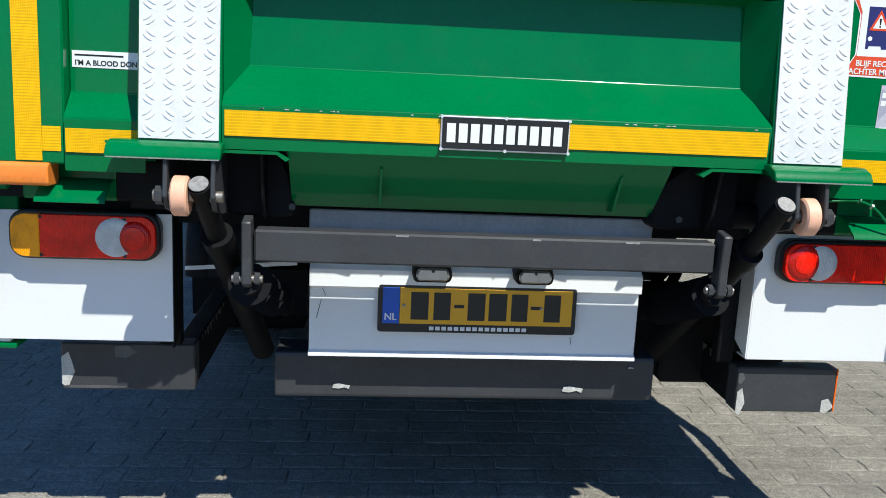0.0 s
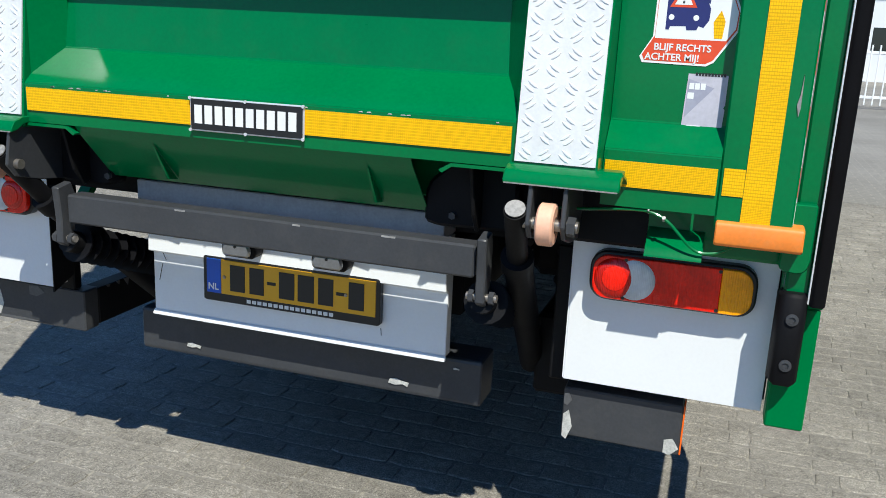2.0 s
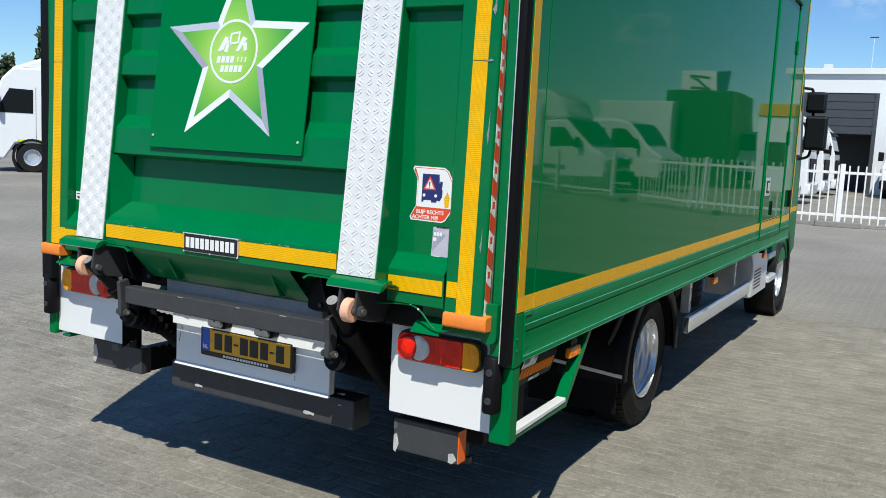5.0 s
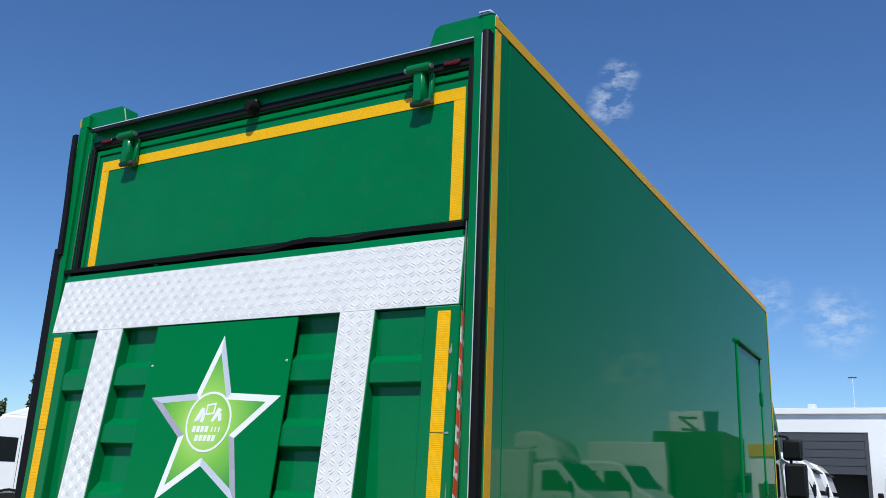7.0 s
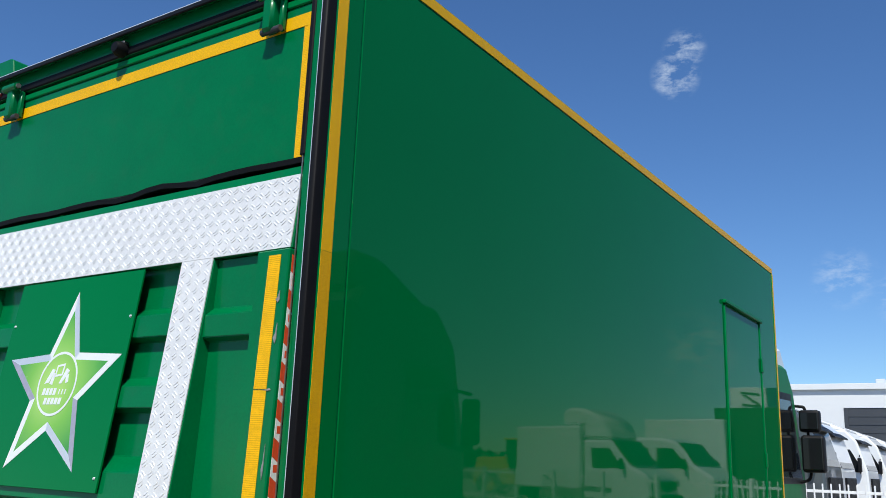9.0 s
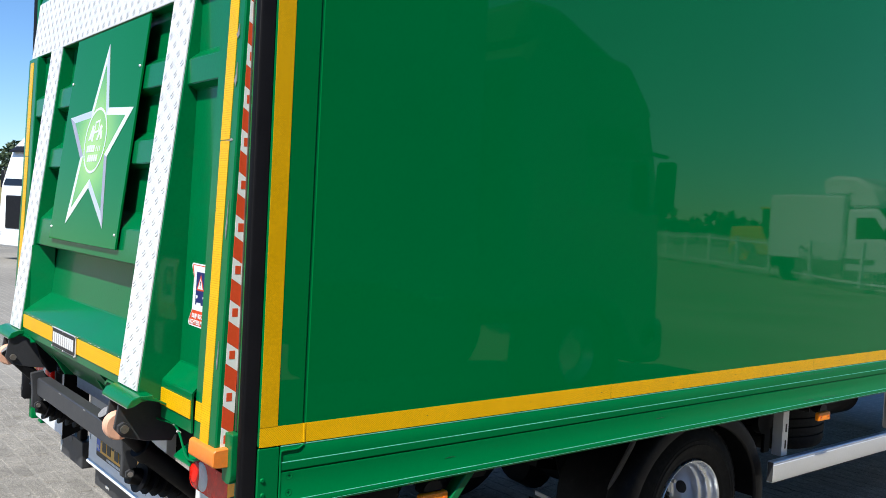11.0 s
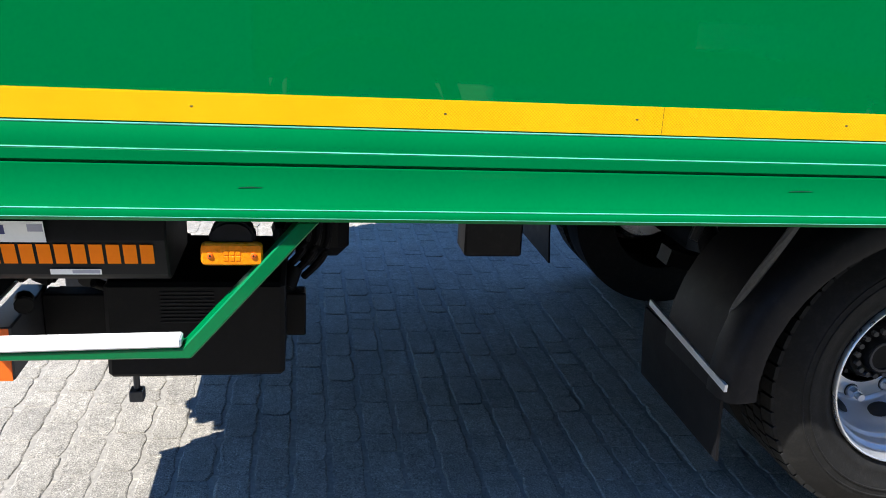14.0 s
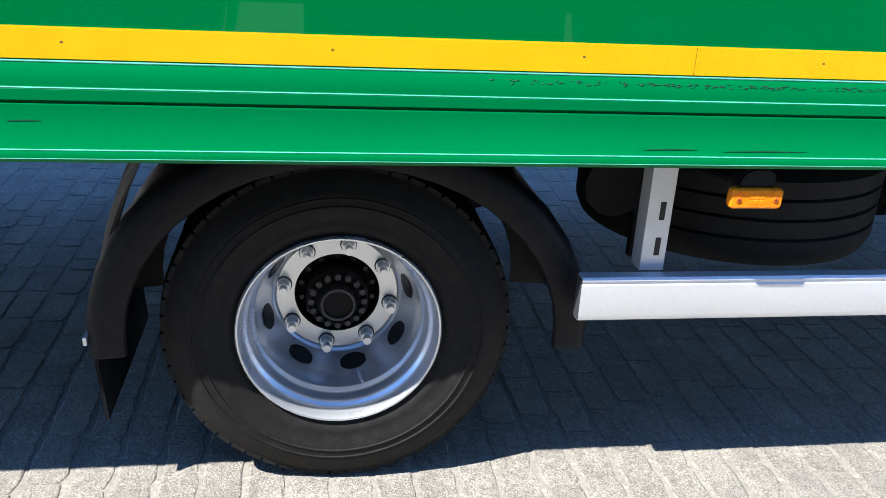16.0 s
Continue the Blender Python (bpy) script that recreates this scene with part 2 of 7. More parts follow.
M_SLILAC = material("pale_lilac_sticker", (0.52, 0.50, 0.58), 0.35, coat=0.2, vary=0.12, scale=12, dirt=0.2, dirt_color=(0.36, 0.35, 0.42))
M_LIME = material("lime_print", (0.24, 0.52, 0.03), 0.25, coat=0.6, vary=0.08, scale=4)
M_LIME2 = material("light_lime_print", (0.42, 0.68, 0.16), 0.25, coat=0.6, vary=0.08, scale=4)
# the print fades from pale lime in the star's middle to deep green in its points
for _m, _k in ((M_LIME, 0.0), (M_LIME2, 1.0)):
    _ln, _ll = _m.node_tree.nodes, _m.node_tree.links
    _ltc = next(q for q in _ln if q.type == "TEX_COORD")
    _ld = _ln.new("ShaderNodeVectorMath")
    _ld.operation = "DISTANCE"
    _ld.inputs[1].default_value = (0.006, -0.155, 1.975)
    _lr = _ln.new("ShaderNodeValToRGB")
    _lr.color_ramp.elements[0].position, _lr.color_ramp.elements[0].color = 0.07, (0.40 + 0.05 * _k, 0.66 + 0.05 * _k, 0.12 + 0.05 * _k, 1)
    _lr.color_ramp.elements[1].position, _lr.color_ramp.elements[1].color = 0.31, (0.05 + 0.02 * _k, 0.30 + 0.05 * _k, 0.03, 1)
    _lm = _lr.color_ramp.elements.new(0.17)
    _lm.color = (0.21 + 0.06 * _k, 0.51 + 0.06 * _k, 0.04 + 0.03 * _k, 1)
    _ll.new(_ltc.outputs["Object"], _ld.inputs[0])
    _ll.new(_ld.outputs["Value"], _lr.inputs["Fac"])
    _ll.new(_lr.outputs["Color"], _ln["Principled BSDF"].inputs["Base Color"])
M_PRINT = material("printed_white", (0.80, 0.82, 0.80), 0.3, coat=0.5, vary=0.04)
M_CHROME = material("brushed_lamp_housing", (0.45, 0.45, 0.46), 0.3, 0.85, vary=0.15, scale=40)
M_LOGO = material("orange_print", (1.0, 0.23, 0.0), 0.5, spec=0.1, vary=0.05)
M_CONTAINER = material("dark_green_paint", (0.006, 0.06, 0.025), 0.5, vary=0.08, scale=1)
M_WEAR = material("bare_scraped_metal", (0.30, 0.29, 0.28), 0.55, 0.3, vary=0.3, scale=60)
M_GUARD = material("black_mudguard_plastic", (0.008, 0.008, 0.010), 0.5, spec=0.2, vary=0.12, scale=10, bump=0.12, bump_scale=250, dirt=0.2, dirt_color=(0.06, 0.055, 0.05))
M_GLASS = bpy.data.materials.new("dark_vehicle_glass")
M_GLASS.use_nodes = True
_g = M_GLASS.node_tree.nodes["Principled BSDF"]
_g.inputs["Base Color"].default_value = (0.012, 0.014, 0.016, 1)
_g.inputs["Roughness"].default_value = 0.04


def paver_material():
    """Weathered concrete: mottled, speckled with small stones, each block a little different."""
    m = bpy.data.materials.new("grey_concrete_paver")
    m.use_nodes = True
    n, l = m.node_tree.nodes, m.node_tree.links
    b = n["Principled BSDF"]
    geo_ = n.new("ShaderNodeNewGeometry")
    def noise_(scale, detail, rough=0.6):
        t = n.new("ShaderNodeTexNoise")
        t.inputs["Scale"].default_value, t.inputs["Detail"].default_value, t.inputs["Roughness"].default_value = scale, detail, rough
        l.new(geo_.outputs["Position"], t.inputs["Vector"])
        return t
    def span(out, a, c, lo, hi):
        r = n.new("ShaderNodeMapRange")
        r.inputs["From Min"].default_value, r.inputs["From Max"].default_value = a, c
        r.inputs["To Min"].default_value, r.inputs["To Max"].default_value = lo, hi
        l.new(out, r.inputs["Value"])
        return r.outputs[0]
    def times(p, q):
        k = n.new("ShaderNodeMath")
        k.operation = "MULTIPLY"
        l.new(p, k.inputs[0])
        l.new(q, k.inputs[1])
        return k.outputs[0]
    speck, mott, stain, wide = noise_(170, 4, 0.78), noise_(38, 4), noise_(5.5, 6), noise_(0.7, 5)
    v = times(span(speck.outputs["Fac"], 0.33, 0.67, 0.42, 1.58), span(mott.outputs["Fac"], 0.3, 0.7, 0.80, 1.20))
    grain = noise_(310, 2, 0.5)
    v = times(v, span(grain.outputs["Fac"], 0.56, 0.68, 0.96, 1.55))
    v = times(v, span(stain.outputs["Fac"], 0.3, 0.7, 0.84, 1.16))
    v = times(v, span(wide.outputs["Fac"], 0.35, 0.7, 0.88, 1.15))
    info = n.new("ShaderNodeObjectInfo")
    add = n.new("ShaderNodeMath")
    add.operation = "ADD"
    l.new(info.outputs["Random"], add.inputs[0])
    l.new(geo_.outputs["Random Per Island"], add.inputs[1])
    fr = n.new("ShaderNodeMath")
    fr.operation = "FRACT"
    l.new(add.outputs[0], fr.inputs[0])
    v = times(v, span(fr.outputs[0], 0, 1, 0.92, 1.08))
    hsv = n.new("ShaderNodeHueSaturation")
    hsv.inputs["Color"].default_value = (0.255, 0.235, 0.202, 1)
    l.new(v, hsv.inputs["Value"])
    l.new(hsv.outputs[0], b.inputs["Base Color"])
    b.inputs["Roughness"].default_value = 0.9
    b.inputs["Specular IOR Level"].default_value = 0.3
    bp_ = n.new("ShaderNodeBump")
    bp_.inputs["Strength"].default_value, bp_.inputs["Distance"].default_value = 0.9, 0.0045
    hs = n.new("ShaderNodeMath")
    hs.operation = "ADD"
    l.new(speck.outputs["Fac"], hs.inputs[0])
    l.new(mott.outputs["Fac"], hs.inputs[1])
    l.new(hs.outputs[0], bp_.inputs["Height"])
    l.new(bp_.outputs[0], b.inputs["Normal"])
    return m


M_BRICK = paver_material()


def ground_material():
    """Joint sand close by; further out a paver pattern in the surface itself."""
    m = bpy.data.materials.new("paved_yard_surface")
    m.use_nodes = True
    n, l = m.node_tree.nodes, m.node_tree.links
    b = n["Principled BSDF"]
    tc = n.new("ShaderNodeTexCoord")
    br = n.new("ShaderNodeTexBrick")
    br.inputs["Scale"].default_value = 1.0
    br.inputs["Brick Width"].default_value, br.inputs["Row Height"].default_value = 0.212, 0.108
    br.inputs["Mortar Size"].default_value, br.inputs["Mortar Smooth"].default_value = 0.006, 0.3
    br.inputs["Color1"].default_value, br.inputs["Color2"].default_value = (0.254, 0.235, 0.203, 1), (0.230, 0.213, 0.184, 1)
    br.inputs["Mortar"].default_value = (0.33, 0.305, 0.25, 1)
    l.new(tc.outputs["Object"], br.inputs["Vector"])
    a, c = n.new("ShaderNodeTexNoise"), n.new("ShaderNodeTexNoise")
    a.inputs["Scale"].default_value, a.inputs["Detail"].default_value = 0.35, 7
    c.inputs["Scale"].default_value, c.inputs["Detail"].default_value = 90, 4
    for t in (a, c):
        l.new(tc.outputs["Object"], t.inputs["Vector"])
    s = n.new("ShaderNodeMath")
    s.operation = "ADD"
    l.new(a.outputs["Fac"], s.inputs[0])
    l.new(c.outputs["Fac"], s.inputs[1])
    v = n.new("ShaderNodeMapRange")
    v.inputs["From Min"].default_value, v.inputs["From Max"].default_value = 0.6, 1.4
    v.inputs["To Min"].default_value, v.inputs["To Max"].default_value = 0.60, 1.40
    l.new(s.outputs[0], v.inputs["Value"])
    h = n.new("ShaderNodeHueSaturation")
    l.new(v.outputs[0], h.inputs["Value"])
    l.new(br.outputs["Color"], h.inputs["Color"])
    l.new(h.outputs[0], b.inputs["Base Color"])
    b.inputs["Roughness"].default_value = 0.88
    bp = n.new("ShaderNodeBump")
    bp.inputs["Strength"].default_value, bp.inputs["Distance"].default_value = 0.5, 0.004
    l.new(c.outputs["Fac"], bp.inputs["Height"])
    l.new(bp.outputs[0], b.inputs["Normal"])
    return m


M_GROUND = ground_material()

# ---------- mesh helpers ----------
def finish(name, bm, mat, smooth=False):
    me = bpy.data.meshes.new(name)
    bmesh.ops.recalc_face_normals(bm, faces=bm.faces)
    bm.normal_update()
    if smooth:
        # the borders between wide faces and narrow bevels are parted, so that wide faces stay flat
        area = {f: f.calc_area() for f in bm.faces}
        loose = []
        for e in bm.edges:
            if len(e.link_faces) == 2:
                f, g = area[e.link_faces[0]], area[e.link_faces[1]]
                if radians(3) < e.calc_face_angle(0.0) < radians(40) and max(f, g) > 9 * min(f, g):
                    loose.append(e)
        if loose:
            bmesh.ops.split_edges(bm, edges=loose)
    bm.to_mesh(me)
    bm.free()
    me.materials.append(mat)
    if smooth:
        for p in me.polygons:
            p.use_smooth = True
        me.set_sharp_from_angle(angle=radians(38))
    return me


def part(name, bm, mat, parent, label="", smooth=True):
    ob = new(name, finish(name, bm, mat, smooth))
    ob.parent = parent
    if label:
        ob["label"] = label
    return ob


def thing(name, label, category, group="", kind="", at=(0, 0, 0)):
    e = new(name)
    e.empty_display_size = 0.2
    e.location = at
    return tagged(e, label, category, group, kind)


def box(x0, x1, y0, y1, z0, z1, bevel=0.0, bm=None, seg=1):
    """A block between limits, bevelled, added to bm."""
    own = bmesh.new()
    bmesh.ops.create_cube(own, size=1, matrix=Matrix.Translation(((x0 + x1) / 2, (y0 + y1) / 2, (z0 + z1) / 2)) @ Matrix.Diagonal((abs(x1 - x0), abs(y1 - y0), abs(z1 - z0), 1)))
    if bevel:
        bmesh.ops.bevel(own, geom=list(own.edges), offset=bevel, segments=seg, affect="EDGES", profile=0.5)
    return merge(bm, own)


def merge(bm, own):
    if bm is None:
        return own
    me = bpy.data.meshes.new("tmp")
    own.to_mesh(me)
    own.free()
    bm.from_mesh(me)
    bpy.data.meshes.remove(me)
    return bm


def prism(poly, axis, a0, a1, bevel=0.0, bm=None, seg=1):
    """A polygon of (u, v) drawn out along an axis: x takes (y, z), y takes (x, z), z takes (x, y)."""
    own = bmesh.new()
    def at(u, v, w):
        return {"x": (w, u, v), "y": (u, w, v), "z": (u, v, w)}[axis]
    lo, hi = [own.verts.new(at(u, v, a0)) for u, v in poly], [own.verts.new(at(u, v, a1)) for u, v in poly]
    own.faces.new(lo)
    own.faces.new(list(reversed(hi)))
    k = len(poly)
    for i in range(k):
        own.faces.new((lo[i], hi[i], hi[(i + 1) % k], lo[(i + 1) % k]))
    bmesh.ops.recalc_face_normals(own, faces=own.faces)
    if bevel:
        bmesh.ops.bevel(own, geom=list(own.edges), offset=bevel, segments=seg, affect="EDGES")
    return merge(bm, own)


def sheet(line, thick, axis, a0, a1, bm=None, bevel=0.0):
    """An open line of (u, v) with thickness, drawn out along an axis."""
    pts = [Vector(p) for p in line]
    off = []
    for i, p in enumerate(pts):
        d = (pts[min(i + 1, len(pts) - 1)] - pts[max(i - 1, 0)]).normalized()
        off.append(p + Vector((-d.y, d.x)) * thick)
    own = bmesh.new()
    def at(p, w):
        return {"x": (w, p[0], p[1]), "y": (p[0], w, p[1]), "z": (p[0], p[1], w)}[axis]
    rows = [[own.verts.new(at(p, w)) for p in line_] for line_ in (pts, off) for w in (a0, a1)]
    n = len(pts)
    for i in range(n - 1):
        for j, k in ((0, 1), (1, 3), (3, 2), (2, 0)):
            own.faces.new((rows[j][i], rows[k][i], rows[k][i + 1], rows[j][i + 1]))
    for i in (0, n - 1):
        own.faces.new([rows[j][i] for j in (0, 1, 3, 2)])
    bmesh.ops.recalc_face_normals(own, faces=own.faces)
    if bevel:
        along = [own.edges.get((rows[j][i], rows[j + 1][i])) for i in range(1, n - 1) for j in (0, 2)]
        bmesh.ops.bevel(own, geom=along, offset=bevel, segments=3, affect="EDGES")
    return merge(bm, own)


def rod(p, q, r, r2=None, seg=16, bm=None, bevel=0.0):
    own = bmesh.new()
    p, q = Vector(p), Vector(q)
    turn = (q - p).to_track_quat("Z", "Y").to_matrix().to_4x4()
    bmesh.ops.create_cone(own, cap_ends=True, segments=seg, radius1=r, radius2=r if r2 is None else r2, depth=(q - p).length, matrix=Matrix.Translation((p + q) / 2) @ turn)
    if bevel:
        bmesh.ops.bevel(own, geom=[e for e in own.edges if len(e.link_faces) == 2 and any(len(f.verts) > 4 for f in e.link_faces)], offset=bevel, segments=2, affect="EDGES")
    return merge(bm, own)


def tube(points, r, seg=8, bm=None):
    """A round hose through points."""
    own = bmesh.new()
    pts = [Vector(p) for p in points]
    fine = []
    for i in range(len(pts) - 1):
        a, b, c, d = pts[max(i - 1, 0)], pts[i], pts[i + 1], pts[min(i + 2, len(pts) - 1)]
        for k in range(5):
            s = k / 5
            fine.append(0.5 * (2 * b + (c - a) * s + (2 * a - 5 * b + 4 * c - d) * s * s + (3 * b - a - 3 * c + d) * s ** 3))
    fine.append(pts[-1])
    rings = []
    for i, p in enumerate(fine):
        d = (fine[min(i + 1, len(fine) - 1)] - fine[max(i - 1, 0)]).normalized()
        side = d.cross(Vector((0.13, 0.21, 0.97))).normalized()
        up = side.cross(d)
        rings.append([own.verts.new(p + r * (side * math.cos(2 * math.pi * k / seg) + up * math.sin(2 * math.pi * k / seg))) for k in range(seg)])
    for a, b in zip(rings, rings[1:]):
        for k in range(seg):
            own.faces.new((a[k], a[(k + 1) % seg], b[(k + 1) % seg], b[k]))
    own.faces.new(rings[0])
    own.faces.new(list(reversed(rings[-1])))
    return merge(bm, own)


def lathe(profile, center, seg=48, bm=None, axis="x"):
    """A closed profile of (r, h) turned round an axis through center; h runs along the axis."""
    own = bmesh.new()
    rings = []
    for i in range(seg):
        a = 2 * math.pi * i / seg
        c, s = math.cos(a), math.sin(a)
        ring = []
        for r, h in profile:
            p = (h, r * c, r * s) if axis == "x" else ((r * c, h, r * s) if axis == "y" else (r * c, r * s, h))
            ring.append(own.verts.new(Vector(center) + Vector(p)))
        rings.append(ring)
    k = len(profile)
    for i in range(seg):
        a, b = rings[i], rings[(i + 1) % seg]
        for j in range(k):
            own.faces.new((a[j], a[(j + 1) % k], b[(j + 1) % k], b[j]))
    bmesh.ops.remove_doubles(own, verts=own.verts, dist=1e-5)
    return merge(bm, own)


def disc_poly(points, to_world, thick, bm=None):
    """A flat shape of (u, v) points given depth; to_world turns (u, v, w) into a place."""
    own = bmesh.new()
    lo, hi = [own.verts.new(to_world(u, v, 0)) for u, v in points], [own.verts.new(to_world(u, v, thick)) for u, v in points]
    own.faces.new(lo)
    own.faces.new(list(reversed(hi)))
    k = len(points)
    for i in range(k):
        own.faces.new((lo[i], hi[i], hi[(i + 1) % k], lo[(i + 1) % k]))
    bmesh.ops.recalc_face_normals(own, faces=own.faces)
    return merge(bm, own)


def lettering(name, text, size, m, mat, parent, label=""):
    """Words in the built-in font as a thin mesh; m places its baseline's left end, x along the line, y up the letters."""
    cu = bpy.data.curves.new("words", "FONT")
    cu.body, cu.size, cu.extrude = text, size, 0.0004
    cu.offset = size * 0.02
    ob = bpy.data.objects.new("words", cu)
    scene.collection.objects.link(ob)
    me = bpy.data.meshes.new_from_object(ob.evaluated_get(bpy.context.evaluated_depsgraph_get()))
    bpy.data.objects.remove(ob)
    me.transform(m)
    me.materials.clear()
    me.materials.append(mat)
    out = new(name, me)
    out.parent = parent
    if label:
        out["label"] = label
    return out

# ---------- the ground ----------
ground = new("ground", finish("ground", box(-400, 400, -300, 500, -0.5, -0.0042), M_GROUND))
tagged(ground, "grey paved yard, sunlit and dusty", "ground", kind="structure")

# ---------- the truck: box body ----------
truck = thing("box_truck", "green box truck with closed tail lift parked on grey pavers", "truck")
HW, Y_REAR, Y_FRONT, Z_SILL = 1.300, -0.065, 6.20, 1.086


def yt(z):
    """Face of the tread strips of the closed lift platform, leaning out towards its foot."""
    return -0.235 + (z - 1.17) * 0.1095


def shifted(before):
    """The body stands 27 mm off the chassis line: moves what was built for the far side by twice that."""
    for o in [o for o in bpy.data.objects if o.name not in before and o.type == "MESH"]:
        o.data.transform(Matrix.Translation((0.054, 0, 0)))


for s in (1, -1):
    before = {o.name for o in bpy.data.objects}
    part("side_panel", box(s * 1.262, s * HW, 0.086, Y_FRONT - 0.03, Z_SILL - 0.04, 3.585, 0.002), M_PANEL, truck, "glossy green lacquered side wall panel")
    part("corner_post", box(s * 1.245, s * (HW + 0.001), Y_REAR, 0.079, Z_SILL + 0.002, 3.585, 0.004), M_PANEL, truck)
    part("post_seam", box(s * 1.262, s * 1.2972, 0.0792, 0.0858, Z_SILL - 0.03, 3.58), M_RAIL, truck)
    part("front_corner_post", box(s * 1.25, s * (HW + 0.004), Y_FRONT - 0.028, Y_FRONT + 0.02, 0.95, 3.60, 0.01), M_RAIL, truck)
    # extruded sill with its ribs and groove
    prof = [(1.255, 0.897), (1.299, 0.897), (1.3075, 0.9065), (1.3075, 0.9205), (1.3042, 0.9250), (1.3042, 1.0065), (1.2985, 1.0078), (1.2985, 1.0122), (1.3042, 1.0135), (1.3042, 1.0340), (1.3012, 1.0375), (1.3012, 1.0790), (1.2965, 1.0862), (1.255, 1.0862)]
    part("sill_rail", prism([(s * a, b) for a, b in prof], "y", 0.007, Y_FRONT, 0.0006, seg=2), M_RAIL, truck, "ribbed green aluminium sill")
    # thin pale rods paint the glint along the sill's ridges
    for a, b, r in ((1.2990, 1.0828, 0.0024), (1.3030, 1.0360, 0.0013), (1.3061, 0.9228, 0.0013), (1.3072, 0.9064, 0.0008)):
        part("sill_edge", rod((s * a, 0.008, b), (s * a, Y_FRONT - 0.002, b), r, seg=8), M_LIP, truck, "bright edge of the sill, its glint put into the colour")
    part("weld_bead", tube([(s * 1.3030, 0.0075, 0.902), (s * 1.3030, 0.0085, 0.985), (s * 1.3030, 0.0075, 1.060), (s * 1.3028, 0.014, 1.070), (s * 1.3026, 0.050, 1.0705), (s * 1.3024, 0.066, 1.0725), (s * 1.3012, 0.082, 1.082)], 0.0030), M_RAIL, truck, "painted weld bead")
    part("tape_fold", prism([(s * 1.3012, 0.0775), (s * 1.3034, 0.0800), (s * 1.3034, 0.0850), (s * 1.3012, 0.0875)], "z", 1.0878, 1.1432), M_TAPE, truck)
    part("corner_block", box(s * 1.215, s * 1.3015, -0.0635 if s > 0 else 0.006, 0.005 if s > 0 else 0.060, 0.888, 1.084, 0.003), M_RAIL, truck)
    for z in (0.950, 0.993):
        part("rivet", rod((s * 1.300, -0.045 - (z - 0.95) * 0.06, z), (s * 1.306, -0.045 - (z - 0.95) * 0.06, z), 0.008, 0.005, 12), M_RAIL, truck)
    for z in (0.947, 0.996):
        b = lathe([(0.0, s * 0.0), (0.0115, 0), (0.0115, s * 0.0022), (0.0098, s * 0.0028), (0.0085, s * 0.0016), (0, s * 0.0016)], (s * 1.3022, 0.037, z), 16)
        scr = part("screw", b, M_RAIL, truck)
        part("screw_slot", box(s * 1.3036, s * 1.3042, 0.032, 0.042, z - 0.0011, z + 0.0011, bm=box(s * 1.3036, s * 1.3042, 0.0359, 0.0381, z - 0.005, z + 0.005)), M_INK, scr)
    # under-run post, bar and strut behind the rear corner
    part("under_run_post", box(s * (1.218 if s > 0 else 1.309), s * (1.299 if s > 0 else 1.356), -0.060 if s > 0 else -0.022, 0.004 if s > 0 else 0.030, 0.603 if s > 0 else 0.616, 0.887, 0.004), M_RAIL, truck)
    bm = prism([(0.004, 0.604), (0.52, 0.604), (0.775, 0.893), (0.735, 0.893), (0.503, 0.628), (0.004, 0.618)], "x", s * 1.235, s * 1.287, 0.003)
    part("under_run_strut", bm, M_GREEN, truck, "green painted bent steel strut with chipped edges")
    part("protective_bar", prism([(0.010, 0.6195), (0.502, 0.6295), (0.502, 0.650), (0.010, 0.643)], "x", s * 1.250, s * 1.291, 0.004), M_WHITE, truck, "white bar on the strut")
    # yellow reflective tapes
    part("reflective_tape", box(s * 1.3000, s * 1.3016, Y_REAR + 0.004, Y_FRONT - 0.04, 1.0875, 1.1435), M_TAPE, truck, "yellow reflective tape with printed marks")
    part("reflective_tape", box(s * 1.3000, s * 1.3022, -0.0605, -0.006, 1.1440, 2.420), M_TAPE, truck)
    part("reflective_tape", box(s * 1.3000, s * 1.3018, -0.0605, -0.006, 2.4215, 3.583), M_TAPE, truck)
    part("reflective_tape", box(s * 1.3005, s * 1.3030, Y_REAR, Y_FRONT, 3.592, 3.640), M_TAPE, truck)
    part("reflective_tape", box(s * 1.3045, s * 1.3060, Y_FRONT - 0.022, Y_FRONT + 0.012, 1.146, 3.585), M_TAPE, truck)
    part("roof_rail", prism([(s * 1.24, 3.586), (s * HW, 3.586), (s * HW, 3.640), (s * 1.292, 3.652), (s * 1.24, 3.655)], "y", Y_REAR + 0.005, Y_FRONT + 0.02, 0.002), M_RAIL, truck)
    # marks and joints of the tape
    for yy in (0.539, 1.012, 1.40, 1.857, 2.328, 2.805, 3.3, 3.75):
        part("tape_mark", box(s * 1.3014, s * 1.3019, yy - 0.0024, yy + 0.0024, 1.1155, 1.1185), M_DARK, truck)
    for yy in (1.424, 3.0, 4.4):
        part("tape_joint", box(s * 1.3014, s * 1.3018, yy + 0.030, yy + 0.0306, 1.088, 1.143), M_INK, truck)
    # black rubber buffer down the rear corner
    if s > 0:
        part("corner_buffer", prism([(1.267, -0.066), (1.299, -0.066), (1.299, -0.108), (1.293, -0.115), (1.273, -0.115), (1.267, -0.108)], "z", 0.905, 3.56, 0.003), M_RUBBER, truck, "black rubber strip")
        part("buffer_edge", box(s * 1.2635, s * 1.2665, -0.108, -0.0935, 0.91, 3.55), M_ALU, truck)
    if s < 0:
        shifted(before)
        part("corner_buffer", prism([(-1.225, -0.018), (-1.297, -0.018), (-1.297, -0.058), (-1.290, -0.067), (-1.234, -0.067), (-1.225, -0.060)], "z", 0.905, 2.90, 0.003), M_RUBBER, truck, "black rubber strip")

